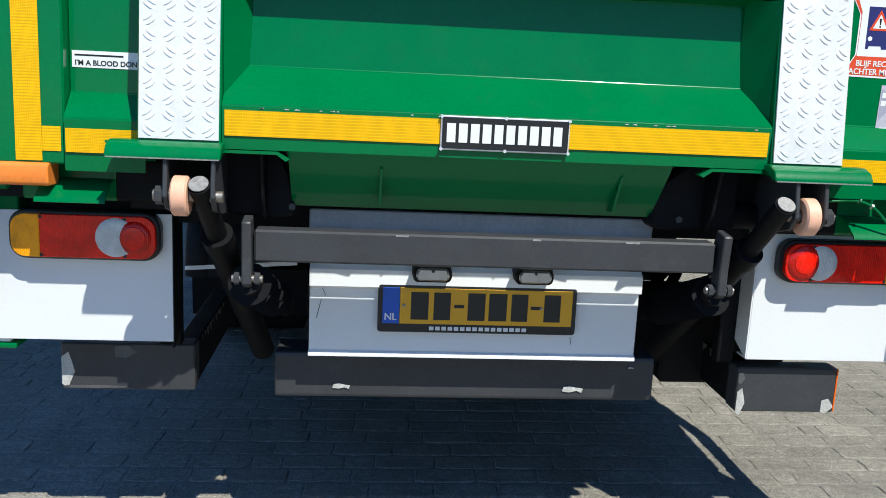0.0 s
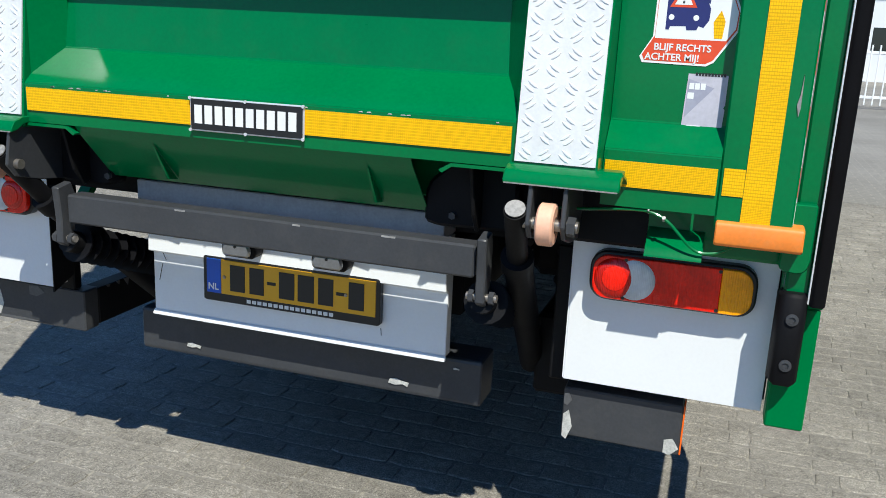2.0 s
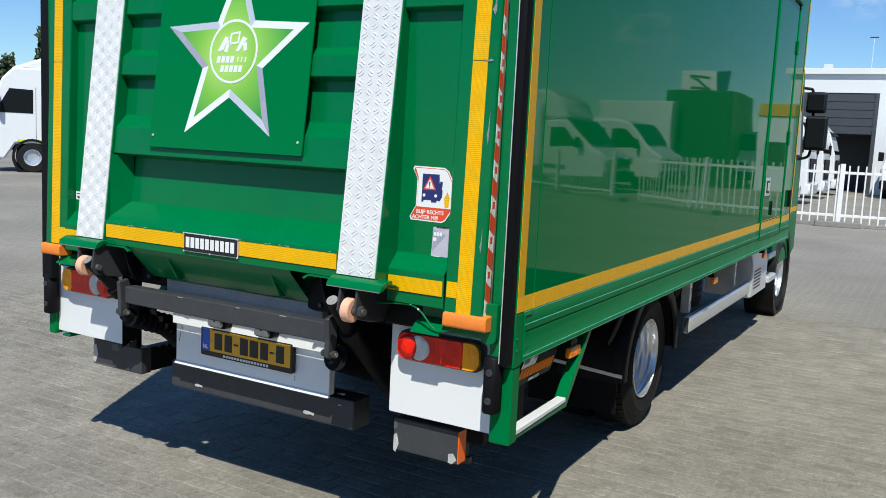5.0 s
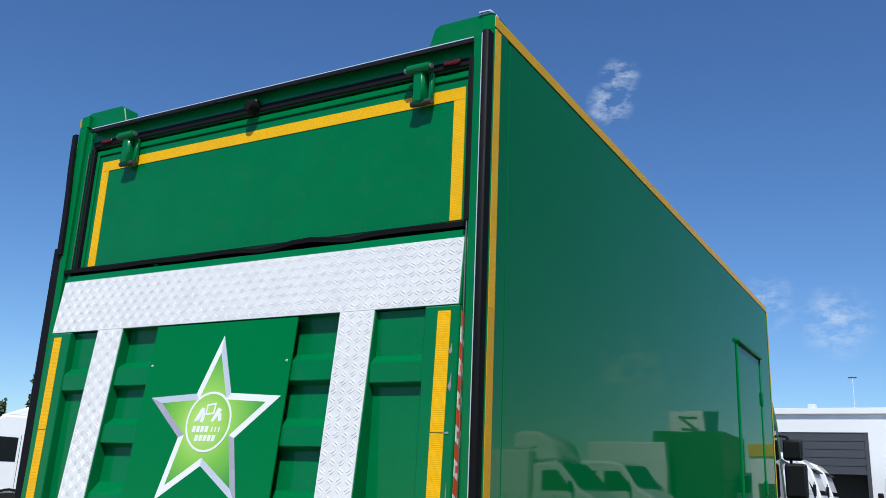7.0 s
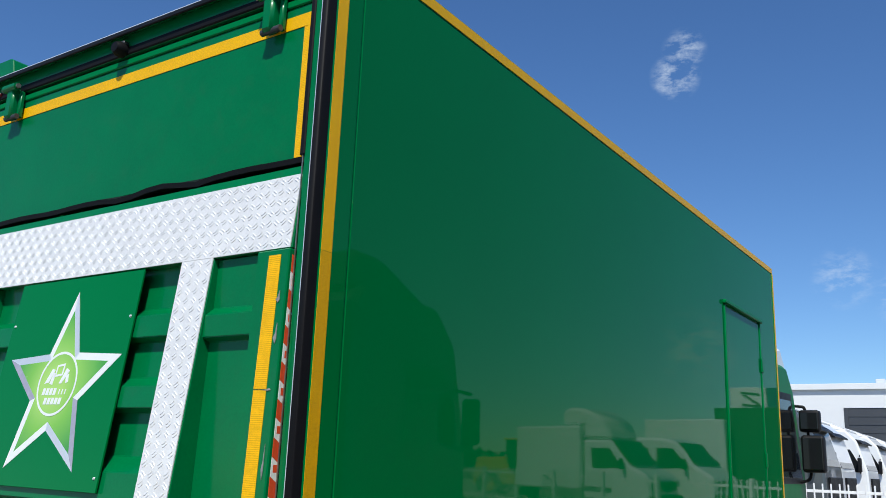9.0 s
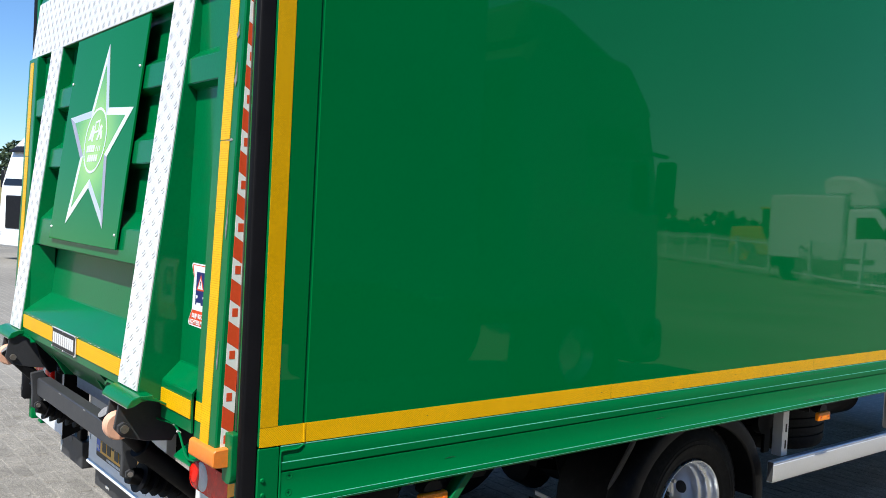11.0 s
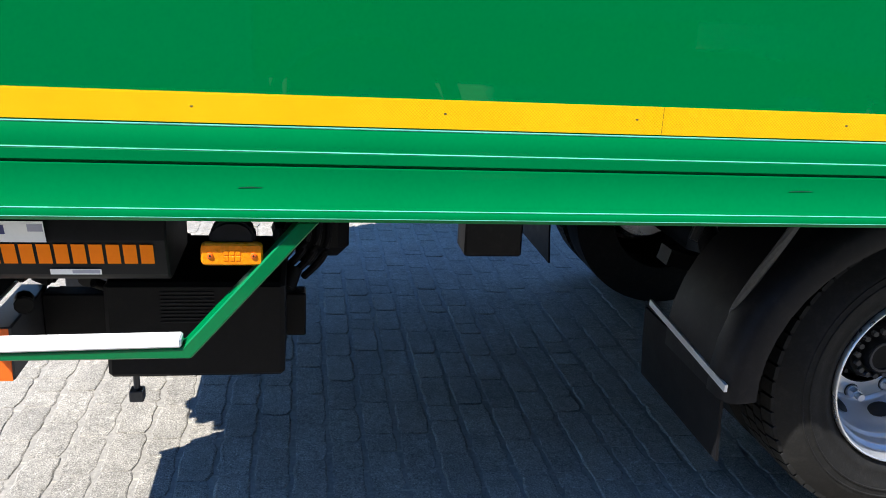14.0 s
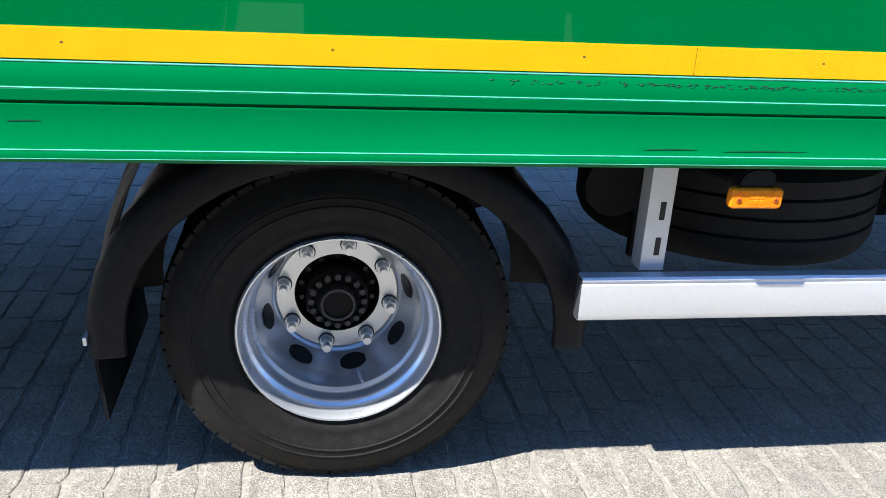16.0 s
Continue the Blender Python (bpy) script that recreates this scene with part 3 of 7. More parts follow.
rs = random.Random(12)
wv, wf = [], []
for k in range(420):
    t = rs.random() ** 0.8
    y, z = 2.62 + 1.9 * t, 1.0705 - 0.008 * rs.random() ** (1.2 - 0.5 * t)
    a, b, o = rs.uniform(0.002, 0.006), rs.uniform(0.0008, 0.0016), len(wv)
    wv += [(1.3013, y - a, z), (1.3013, y, z - b), (1.3013, y + a, z + b * 0.4), (1.3013, y, z + b), (1.3022, y + a * 0.1, z)]
    wf += [(o, o + 1, o + 4), (o + 1, o + 2, o + 4), (o + 2, o + 3, o + 4), (o + 3, o, o + 4)]
me = bpy.data.meshes.new("paint_wrinkle")
me.from_pydata(wv, [], wf)
me.materials.append(M_CONTAINER)
wr = new("paint_wrinkle", me)
wr.parent, wr["kind"] = truck, "stuff"
for y, z, w in ((2.95, 0.936, 0.10), (3.12, 0.934, 0.16), (1.75, 0.975, 0.05), (0.62, 0.965, 0.04)):
    part("scratch", prism([(y, z), (y + w, z + 0.0012), (y + w * 1.15, z + 0.0018), (y + w * 0.6, z + 0.0030), (y + w * 0.1, z + 0.0014)], "x", 1.3038, 1.3048), M_CONTAINER, truck, smooth=False)

part("floor_pan", box(-1.19, 1.25, 0.06, Y_FRONT - 0.04, 0.935, 1.06, bm=box(-1.19, 1.25, -0.03, 0.058, 1.002, 1.06)), M_BLACK, truck)
part("roof_panel", box(-1.184, 1.239, 0.13, Y_FRONT, 3.60, 3.648, 0.01), M_PANEL, truck)
part("front_wall", box(-1.194, 1.249, Y_FRONT - 0.04, Y_FRONT, 1.06, 3.60), M_PANEL, truck)

# side door near the front
door = part("side_door", box(1.290, 1.3040, 4.600, 5.605, 1.150, 3.015, 0.003), M_PANEL, truck, "green side door with flush lock")
part("door_frame", box(1.296, 1.312, 4.575, 4.598, 1.005, 3.03, 0.004), M_RAIL, door)
part("door_frame", box(1.296, 1.312, 5.607, 5.635, 1.005, 3.03, 0.004), M_RAIL, door)
part("door_frame", box(1.296, 1.328, 4.56, 5.65, 3.031, 3.062, 0.006), M_RAIL, door)
part("door_frame", box(1.297, 1.309, 4.60, 5.605, 1.000, 1.012, 0.002), M_RAIL, door)
part("lock_plate", box(1.303, 1.311, 4.66, 4.86, 1.36, 1.51, 0.004), M_ALU, door, "bright metal lock plate")
part("lock_recess", box(1.310, 1.3125, 4.69, 4.83, 1.385, 1.485, 0.002), M_BLACK, door)
part("lock_handle", box(1.311, 1.320, 4.725, 4.795, 1.40, 1.47, 0.004), M_ALU, door)
part("latch", box(1.303, 1.318, 4.995, 5.02, 1.19, 1.31, 0.004, bm=box(1.303, 1.314, 4.975, 5.04, 1.24, 1.26, 0.003)), M_BLACK, door)
part("hinge", box(1.305, 1.32, 5.60, 5.64, 1.80, 1.92, 0.004), M_RAIL, door)
part("hinge", box(1.305, 1.32, 5.60, 5.64, 2.60, 2.72, 0.004), M_RAIL, door)
part("reflective_tape", box(1.3040, 1.3056, 4.600, 5.605, 1.1525, 1.1525 + 0.003), M_TAPE, door)
part("shutter_latch", box(1.302, 1.325, 5.95, 6.00, 1.22, 1.38, 0.006), M_BLACK, truck)

# rear frame
for s in (1, -1):
    before = {o.name for o in bpy.data.objects}
    part("rear_frame_post", box(s * 1.216, s * 1.2665, -0.092, -0.01, 0.90 if s > 0 else 1.02, 3.56, 0.006), M_GREEN, truck)
    part("rear_frame_edge", box(s * 1.2125, s * 1.2165, -0.094, -0.09, 1.12, 3.44), M_STEEL, truck)
    if s < 0:
        shifted(before)
        for o in [o for o in bpy.data.objects if o.name not in before and o.type == "MESH"]:
            o.data.transform(Matrix.Translation((0, 0.048, 0)))
part("rear_header", box(-1.190, 1.244, -0.03, 0.05, 3.46, 3.582, 0.006), M_GREEN, truck)
# rain gutter over the rear opening
part("gutter", sheet([(-0.018, 3.575), (-0.060, 3.552)], 0.010, "x", -1.15, 1.262), M_GREEN, truck)
part("gutter_edge", box(-1.14, 1.262, -0.074, -0.061, 3.538, 3.560, 0.003), M_GUARD, truck)
part("gutter_edge", box(-1.14, 1.262, -0.066, -0.058, 3.564, 3.568), M_ALU, truck)
for s in (1, -1):
    before = {o.name for o in bpy.data.objects}
    cap = [(s * 0.965, 3.575), (s * 0.995, 3.668), (s * 1.02, 3.682), (s * 1.262, 3.682), (s * 1.294, 3.66), (s * 1.302, 3.575)]
    part("corner_cap", prism(cap, "y", -0.035, 0.06, 0.004), M_GREEN, truck)
    if s > 0:
        part("cap_trim", prism([(s * 1.300, 3.575), (s * 1.3005, 3.652), (s * 1.270, 3.687), (s * 1.215, 3.689), (s * 1.215, 3.684), (s * 1.262, 3.6825), (s * 1.294, 3.660)], "y", -0.048, -0.034), M_ALU, truck)
    part("clearance_lamp", box(s * 1.05, s * 1.13, -0.046, -0.028, 3.476, 3.496, 0.004), M_DRED, truck, "dark red clearance lamp")
    if s < 0:
        shifted(before)
own = bmesh.new()
levels = [[own.verts.new((x + dx, y, z)) for x, y in ((-1.214, -0.068), (-1.246, -0.068), (-1.250, -0.080), (-1.216, -0.082))] for z, dx in ((2.86, 0.0), (3.05, -0.004), (3.22, -0.012), (3.34, -0.022), (3.46, -0.026), (3.545, -0.028))]
for lo_, hi_ in zip(levels, levels[1:]):
    for k in range(4):
        own.faces.new((lo_[k], lo_[(k + 1) % 4], hi_[(k + 1) % 4], hi_[k]))
own.faces.new(levels[0])
own.faces.new(list(reversed(levels[-1])))
part("corner_flap", own, M_RUBBER, truck, "loose upper end of the black rubber strip")

# upper flap door with its tape
upper = part("upper_flap_door", box(-1.105, 1.180, -0.012, 0.03, 2.790, 3.415, 0.004), M_GREEN, truck, "green hinged flap above the platform")
for s in (1, -1):
    part("flap_frame", box(0.0375 + s * 1.143, 0.0375 + s * 1.162, -0.020, 0.03, 2.79, 3.447, 0.004), M_RAIL, upper)
    part("seal", box(0.0375 + s * 1.163, 0.0375 + s * 1.186, -0.098 if s > 0 else -0.040, 0.02, 2.76, 3.46, 0.004), M_RUBBER, upper, "black rubber seal")
    part("reflective_tape", box(0.0375 + s * 1.056, 0.0375 + s * 1.110, -0.0145, -0.0125, 2.795, 3.3205), M_TAPE, upper)
part("flap_frame", box(-1.1050, 1.1800, -0.020, 0.03, 3.4155, 3.447, 0.004), M_RAIL, upper)
part("seal", box(-1.150, 1.223, -0.034, 0.02, 3.4615, 3.498, 0.004), M_RUBBER, upper, "black rubber seal")
part("reflective_tape", box(-1.0725, 1.1475, -0.0148, -0.0125, 3.322, 3.376), M_TAPE, upper)
bm, ring = bmesh.new(), None
for i in range(25):
    x0 = -1.19 + i * 2.43 / 24
    dip = 0.012 * math.sin(i * 1.3) * (1 if 12 < i < 19 else 0.25)
    row = [bm.verts.new((x0, y, z)) for y, z in ((-0.030, 2.757 + dip), (-0.062, 2.752 + dip), (-0.066, 2.772 + dip), (-0.020, 2.788))]
    if ring:
        for k in range(4):
            bm.faces.new((ring[k], ring[(k + 1) % 4], row[(k + 1) % 4], row[k]))
    else:
        bm.faces.new(row)
    ring = row
bm.faces.new(list(reversed(ring)))
part("seal", bm, M_RUBBER, upper, "sagging black rubber seal")
for x in (-0.845, 0.945):
    h = part("flap_hinge", box(x - 0.030, x + 0.030, -0.075, -0.021, 3.315, 3.478, 0.012), M_GREEN, upper, "green cast hinge")
    part("hinge_pin", rod((x - 0.055, -0.070, 3.475), (x + 0.058, -0.070, 3.475), 0.020, seg=14, bevel=0.003), M_GREEN, h)
    for e in (-1, 1):
        part("hinge_bolt", rod((x + e * 0.054, -0.070, 3.475), (x + e * 0.068, -0.070, 3.475), 0.013, seg=6), M_STEEL, h)
    part("hinge_leaf", box(x + 0.034, x + 0.058, -0.045, -0.021, 3.32, 3.46, 0.006), M_GREEN, h)
    part("hinge_lug", rod((x - 0.04, -0.052, 3.322), (x + 0.06, -0.052, 3.322), 0.013, seg=12), M_DARK, h)
lens = part("reversing_lens", lathe([(0.0, -0.055), (0.024, -0.05), (0.034, -0.03), (0.036, 0.0), (0.0, 0.0)], (0.0, -0.035, 3.483), 20, axis="y"), M_BLACK, truck, "small black reversing lens housing")
part("lens_bracket", box(-0.03, 0.03, -0.06, -0.03, 3.50, 3.52, 0.004), M_DARK, lens)


# ---------- tail lift ----------
def tread_plate(name, x0, x1, z0, z1, parent):
    """Chequer plate: a thin plate with pairs of raised bars, every other pair turned."""
    th = math.atan2(yt(z1) - yt(z0), z1 - z0)
    def at(u, v, w):
        return Vector((u, yt(v) - w * math.cos(th), v + w * math.sin(th)))
    bm = disc_poly([(x0, z0), (x1, z0), (x1, z1), (x0, z1)], lambda u, v, w: at(u, v, w), 0.004)
    ob = part(name, bm, M_TREAD, parent, "bright aluminium chequer plate", smooth=False)
    verts, faces = [], []
    p = 0.0335
    nu, nv = int((x1 - x0 - 0.006) / p), int((z1 - z0 - 0.006) / p)
    for i in range(nu):
        for j in range(nv):
            cu, cv = x0 + (x1 - x0) * (i + 0.5) / nu, z0 + (z1 - z0) * (j + 0.5) / nv
            d = 1 if (i + j) % 2 else -1
            a = radians(45 + 10) * d
            du, dv = math.sin(a), math.cos(a)
            for k in (-1, 1):
                ou, ov = cu + k * 0.0058 * dv, cv - k * 0.0058 * du
                L, W = 0.0138, 0.0027
                base = len(verts)
                for q, w in ((1.0, 0.0041), (0.72, 0.0060)):
                    for e, f in ((-L, 0), (-L * 0.55, W), (L * 0.55, W), (L, 0), (L * 0.55, -W), (-L * 0.55, -W)):
                        e, f = e * q, f * q
                        verts.append(at(ou + e * du + f * dv, ov + e * dv - f * du, w))
                faces.append([base + 6 + m for m in range(6)])
                for m in range(6):
                    faces.append((base + m, base + (m + 1) % 6, base + 6 + (m + 1) % 6, base + 6 + m))
    me = bpy.data.meshes.new("raised_pattern")
    me.from_pydata(verts, [], faces)
    me.materials.append(M_LOZ)
    pat = new("raised_pattern", me)
    pat.parent = ob
    pat["kind"] = "stuff"
    return ob


lift = part("lift_platform", box(-1.142, 1.195, -0.052, -0.034, 1.04, 2.735, 0.004), M_GREEN, truck, "folded-up green steel lift platform")
tread_plate("tread_header", -1.150, 1.196, 2.432, 2.702, lift)
part("header_beam", prism([(yt(2.43) + 0.001, 2.430), (yt(2.705) + 0.001, 2.705), (yt(2.74) + 0.006, 2.738), (-0.035, 2.738), (-0.035, 2.430)], "x", -1.158, 1.202, 0.002), M_GREEN, lift)
for x0, x1 in ((0.648, 0.817), (-0.806, -0.633)):
    tread_plate("tread_strip", x0, x1, 1.172, 2.4305, lift)
    part("rail_box", prism([(yt(1.14) + 0.001, 1.14), (yt(2.43) + 0.001, 2.4295), (-0.05, 2.4295), (-0.05, 1.14)], "x", x0 - 0.004, x1 + 0.004, 0.002), M_GREEN, lift)
# ribbed sheet between the rails
F = lambda z: (yt(z) + 0.012, z)
W = lambda z, d: (yt(z) + 0.012 + d, z)
line = [(-0.222, 1.154), (-0.224, 1.252), W(1.340, 0.080), W(1.535, 0.078), F(1.552), F(1.665), W(1.722, 0.046), W(1.876, 0.044), F(1.893), F(1.972), W(2.006, 0.042), W(2.140, 0.042), F(2.156), F(2.240), W(2.270, 0.042), W(2.425, 0.042)]
part("ribbed_sheet", sheet(list(reversed(line)), 0.005, "x", -0.628, 0.643, bevel=0.0023), M_GREEN, lift, "pressed green sheet with horizontal ribs", smooth=False)
# slanted ends of the lower pocket and of the ribs
for s, xe in ((1, 0.643), (-1, -0.628)):
    part("pocket_end", prism([(xe, yt(1.40) + 0.010), (xe, yt(1.40) + 0.094), (xe - s * 0.052, yt(1.40) + 0.094)], "z", 1.262, 1.545), M_GREEN, lift, smooth=False)
rc = random.Random(44)
for k in range(26):
    u, w = rc.uniform(-0.6, 0.61), rc.uniform(0.0025, 0.007)
    part("paint_chip", prism([(u - w, 1.2455), (u + w, 1.2455), (u + w * 0.5, 1.2475 + rc.uniform(0, 0.0015)), (u - w * 0.6, 1.2472)], "y", -0.2252, -0.2236), M_PALE, lift, smooth=False)


def yo(z):
    """Outer fields of the platform."""
    return -0.102 + (z - 1.3) * 0.0235


for x0, x1 in ((0.822, 1.058), (-0.990, -0.811)):
    ol = [(-0.158, 1.085), (-0.160, 1.205), (yo(1.262), 1.262), (yo(2.125), 2.125), (yo(2.14) - 0.034, 2.139), (yo(2.2) - 0.034, 2.218), (yo(2.246), 2.246), (yo(2.425), 2.425)]
    part("outer_sheet", sheet(list(reversed(ol)), 0.005, "x", x0, x1, bevel=0.0023), M_GREEN, lift, smooth=False)
    part("reflective_tape", box(x0 + 0.004, x1 - 0.004, -0.1635, -0.1605, 1.128, 1.182), M_TAPE, lift)
for s in (1, -1):
    off, zb = (0.020, 1.055) if s > 0 else (0.046, 1.098)
    part("platform_edge", prism([(-0.152 + (zb - 1.055) * 0.02774, zb), (-0.114, 2.425), (-0.04, 2.425), (-0.04, zb)], "x", s * 1.038 + off, s * 1.19 + off, 0.004), M_GREEN, lift, "green edge flange with scrapes")
    def edge_at(u, v, w):
        return Vector((u, -0.152 + (v - 1.055) * 0.02774 - w - 0.0005, v))
    part("reflective_tape", disc_poly([(s * 1.088 + off, zb + 0.007), (s * 1.146 + off, zb + 0.007), (s * 1.150 + off, 1.95), (s * 1.092 + off, 1.95)], edge_at, 0.0015), M_TAPE, lift, smooth=False)
    part("reflective_tape", disc_poly([(s * 1.092 + off, 1.953), (s * 1.150 + off, 1.953), (s * 1.154 + off, 2.405), (s * 1.098 + off, 2.405)], edge_at, 0.0015), M_TAPE, lift, smooth=False)
    part("reflective_tape", disc_poly([(s * 1.046 + off, 1.128), (s * 1.0875 + off, 1.128), (s * 1.0875 + off, 1.184), (s * 1.046 + off, 1.184)], edge_at, 0.0018), M_TAPE, lift, smooth=False)
    # red and white warning strip on the flange's side
    for k in range(22):
        z0 = 1.075 + k * 0.0605
        if z0 < zb + 0.02:
            continue
        y0 = -0.137 + (z0 - 1.055) * 0.0277
        xx = s * 1.19 + off
        sl = -0.024
        part("warning_block", prism([(y0, z0), (y0 + 0.036, z0 + sl), (y0 + 0.0375, z0 + 0.0602 + sl), (y0 + 0.0014, z0 + 0.0602)], "x", xx, xx + s * 0.0015), M_SRED if k % 2 else M_STICK, lift)
        if k % 2 == 0:
            part("warning_print", box(xx + s * 0.0014, xx + s * 0.0020, y0 + 0.009, y0 + 0.026, z0 + 0.012, z0 + 0.036), M_SRED, lift)
    cap = [(-0.094, 1.022), (-0.160, 1.024), (-0.168, 1.030), (-0.166, 1.070), (-0.160, 1.076), (-0.094, 1.080)]
    if s > 0:
        part("edge_lamp", prism(cap, "x", 1.062, 1.234, 0.0028), M_ORANGE, lift, "faded orange plastic corner cap")
    else:
        part("edge_lamp", prism([(y, z + 0.024) for y, z in cap], "x", -1.160, -1.026, 0.0028), M_ORANGE, lift, "faded orange plastic corner cap")
    dz = 0 if s > 0 else 0.028
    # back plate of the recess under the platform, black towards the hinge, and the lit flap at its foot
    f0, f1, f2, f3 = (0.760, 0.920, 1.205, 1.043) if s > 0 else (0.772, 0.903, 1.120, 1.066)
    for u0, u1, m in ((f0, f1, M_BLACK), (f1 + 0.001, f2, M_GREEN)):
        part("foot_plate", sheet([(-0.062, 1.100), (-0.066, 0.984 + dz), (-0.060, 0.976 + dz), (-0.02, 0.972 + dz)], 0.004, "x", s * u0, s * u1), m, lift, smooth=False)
    part("foot_flap", sheet([(-0.067, 1.030 + dz), (-0.100, 1.026 + dz), (-0.150, 0.990 + dz), (-0.153, 0.982 + dz)], 0.004, "x", s * (f1 + 0.004), s * f3), M_GREEN, lift, "sunlit green flap")
    if s > 0:
        part("flange_foot", prism([(1.197, 0.984), (1.206, 0.9775), (1.230, 0.975), (1.244, 0.978), (1.252, 0.987), (1.2555, 1.004), (1.2555, 1.120), (1.200, 1.120)], "y", -0.122, -0.094, 0.002), M_GREEN, lift, "rounded green foot of the flange")
# scrape on the flange
for k, (u, v, a, b) in enumerate(((1.176, 1.95, 0.028, 0.006), (1.186, 2.12, 0.010, 0.05), (1.190, 1.70, 0.006, 0.08), (1.182, 2.25, 0.012, 0.03), (1.190, 1.32, 0.005, 0.06))):
    part("scrape", disc_poly([(u - a, v), (u - a * 0.2, v + b * 0.3), (u + a * 0.3, v + b), (u + a * 0.5, v - b * 0.1), (u, v - b * 0.4)], edge_at, 0.0024), M_WEAR, lift, smooth=False)
# bottom tapes between the rails and the folded sheet below
part("reflective_tape", box(-0.622, 0.636, -0.2265, -0.2235, 1.184, 1.241), M_TAPE, lift)
part("bottom_sheet", sheet([(-0.222, 1.154), (-0.206, 1.132), (-0.088, 1.012)], 0.004, "x", -0.482, 0.412), M_GREEN, lift)
for x in (-0.27, 0.30):
    part("gusset", prism([(-0.200, 1.120), (-0.105, 1.024), (-0.145, 1.03)], "x", x - 0.003, x + 0.003), M_GREEN, lift)
# maker's plate
mk = part("maker_plate", box(-0.140, 0.158, -0.2325, -0.2270, 1.172, 1.250, 0.002), M_ALU, lift, "black cast plate with white bars and silver border")
part("plate_face", box(-0.1365, 0.1545, -0.2338, -0.2324, 1.1755, 1.2465), M_INK, mk)
for i in range(10):
    x0 = -0.126 + i * 0.0273
    part("letter_bar", box(x0, x0 + 0.020, -0.2352, -0.2336, 1.190, 1.233), M_STICK, mk)
for x in (-0.138, 0.009, 0.156):
    for z in (1.174, 1.248):
        part("plate_rivet", rod((x, -0.2325, z), (x, -0.236, z), 0.004, seg=10), M_ALU, mk)

# star panel
sp = part("star_panel", prism([(yt(1.59) - 0.004, 1.590), (yt(1.59) + 0.004, 1.590), (yt(2.43) + 0.006, 2.425), (yt(2.43) - 0.002, 2.425)], "x", -0.395, 0.430, 0.001), M_PANEL, lift, "glossy green sign panel with a lime star")
SLOPE = (yt(2.43) - 0.002 - (yt(1.59) - 0.004)) / 0.835
def star_at(u, v, w):
    return Vector((u, yt(1.59) - 0.0045 + (v - 1.59) * SLOPE - w, v))
CX, CZ, RO, RI = 0.036, 1.973, 0.391, 0.168
def star(k):
    pts = []
    for i in range(10):
        r = (RO if i % 2 == 0 else RI) * k
        a = math.pi / 2 + i * math.pi / 5
        pts.append((CX + r * math.cos(a), CZ + r * math.sin(a)))
    return pts
outer, inner = star(1.0), star(0.80)
for i in range(10):
    j = (i + 1) % 10
    bm = disc_poly([outer[i], outer[j], inner[j], inner[i]], star_at, 0.0008)
    part("star_border", bm, M_PRINT if i in (0, 3, 4, 7, 8) else M_SGREY if i in (2, 6) else M_ALU, sp, smooth=False)
part("star_field", disc_poly(star(0.80), star_at, 0.0009), M_LIME, sp, smooth=False)
part("star_gloss", disc_poly([inner[1], (CX - 0.02, CZ - 0.02), inner[7], inner[8], inner[9], inner[0]], star_at, 0.0013), M_LIME2, sp, smooth=False)
CZ = 1.988
ring = [(CX + 0.125 * math.cos(2 * math.pi * i / 40), CZ + 0.125 * math.sin(2 * math.pi * i / 40)) for i in range(40)]
part("emblem_disc", disc_poly(ring, star_at, 0.0017), M_LIME, sp, smooth=False)
own = bmesh.new()
o1 = [own.verts.new(star_at(CX + 0.128 * math.cos(2 * math.pi * i / 40), CZ + 0.128 * math.sin(2 * math.pi * i / 40), 0.0022)) for i in range(40)]
o2 = [own.verts.new(star_at(CX + 0.118 * math.cos(2 * math.pi * i / 40), CZ + 0.118 * math.sin(2 * math.pi * i / 40), 0.0022)) for i in range(40)]
for i in range(40):
    own.faces.new((o1[i], o1[(i + 1) % 40], o2[(i + 1) % 40], o2[i]))
part("emblem_ring", own, M_PRINT, sp, smooth=False)
# plain slanted shapes of the emblem and its two lines
for pts in ([(-0.085, 0.00), (-0.055, 0.005), (-0.03, 0.055), (-0.05, 0.06)], [(-0.050, 0.00), (-0.030, -0.005), (-0.022, 0.04), (-0.036, 0.045)],
            [(0.012, 0.00), (0.030, 0.0), (0.068, 0.05), (0.045, 0.06)], [(0.055, 0.00), (0.072, 0.005), (0.066, 0.038), (0.05, 0.03)],
            [(-0.026, 0.026), (-0.018, 0.027), (-0.014, 0.074), (-0.022, 0.073)], [(0.018, 0.031), (0.026, 0.032), (0.030, 0.080), (0.022, 0.079)],
            [(-0.018, 0.027), (0.018, 0.031), (0.0187, 0.039), (-0.0173, 0.035)], [(-0.0148, 0.066), (0.0213, 0.071), (0.022, 0.079), (-0.014, 0.074)]):
    part("emblem_shape", disc_poly([(CX + a, CZ + b) for a, b in pts], star_at, 0.0026), M_PRINT, sp, smooth=False)
for k in range(4):
    part("emblem_bar", disc_poly([(CX - 0.085 + k * 0.024, CZ - 0.045), (CX - 0.067 + k * 0.024, CZ - 0.045), (CX - 0.063 + k * 0.024, CZ - 0.018), (CX - 0.081 + k * 0.024, CZ - 0.018)], star_at, 0.0026), M_PRINT, sp, smooth=False)
for k in range(3):
    part("emblem_bar", disc_poly([(CX + 0.024 + k * 0.020, CZ - 0.043), (CX + 0.030 + k * 0.020, CZ - 0.043), (CX + 0.033 + k * 0.020, CZ - 0.022), (CX + 0.027 + k * 0.020, CZ - 0.022)], star_at, 0.0026), M_PRINT, sp, smooth=False)
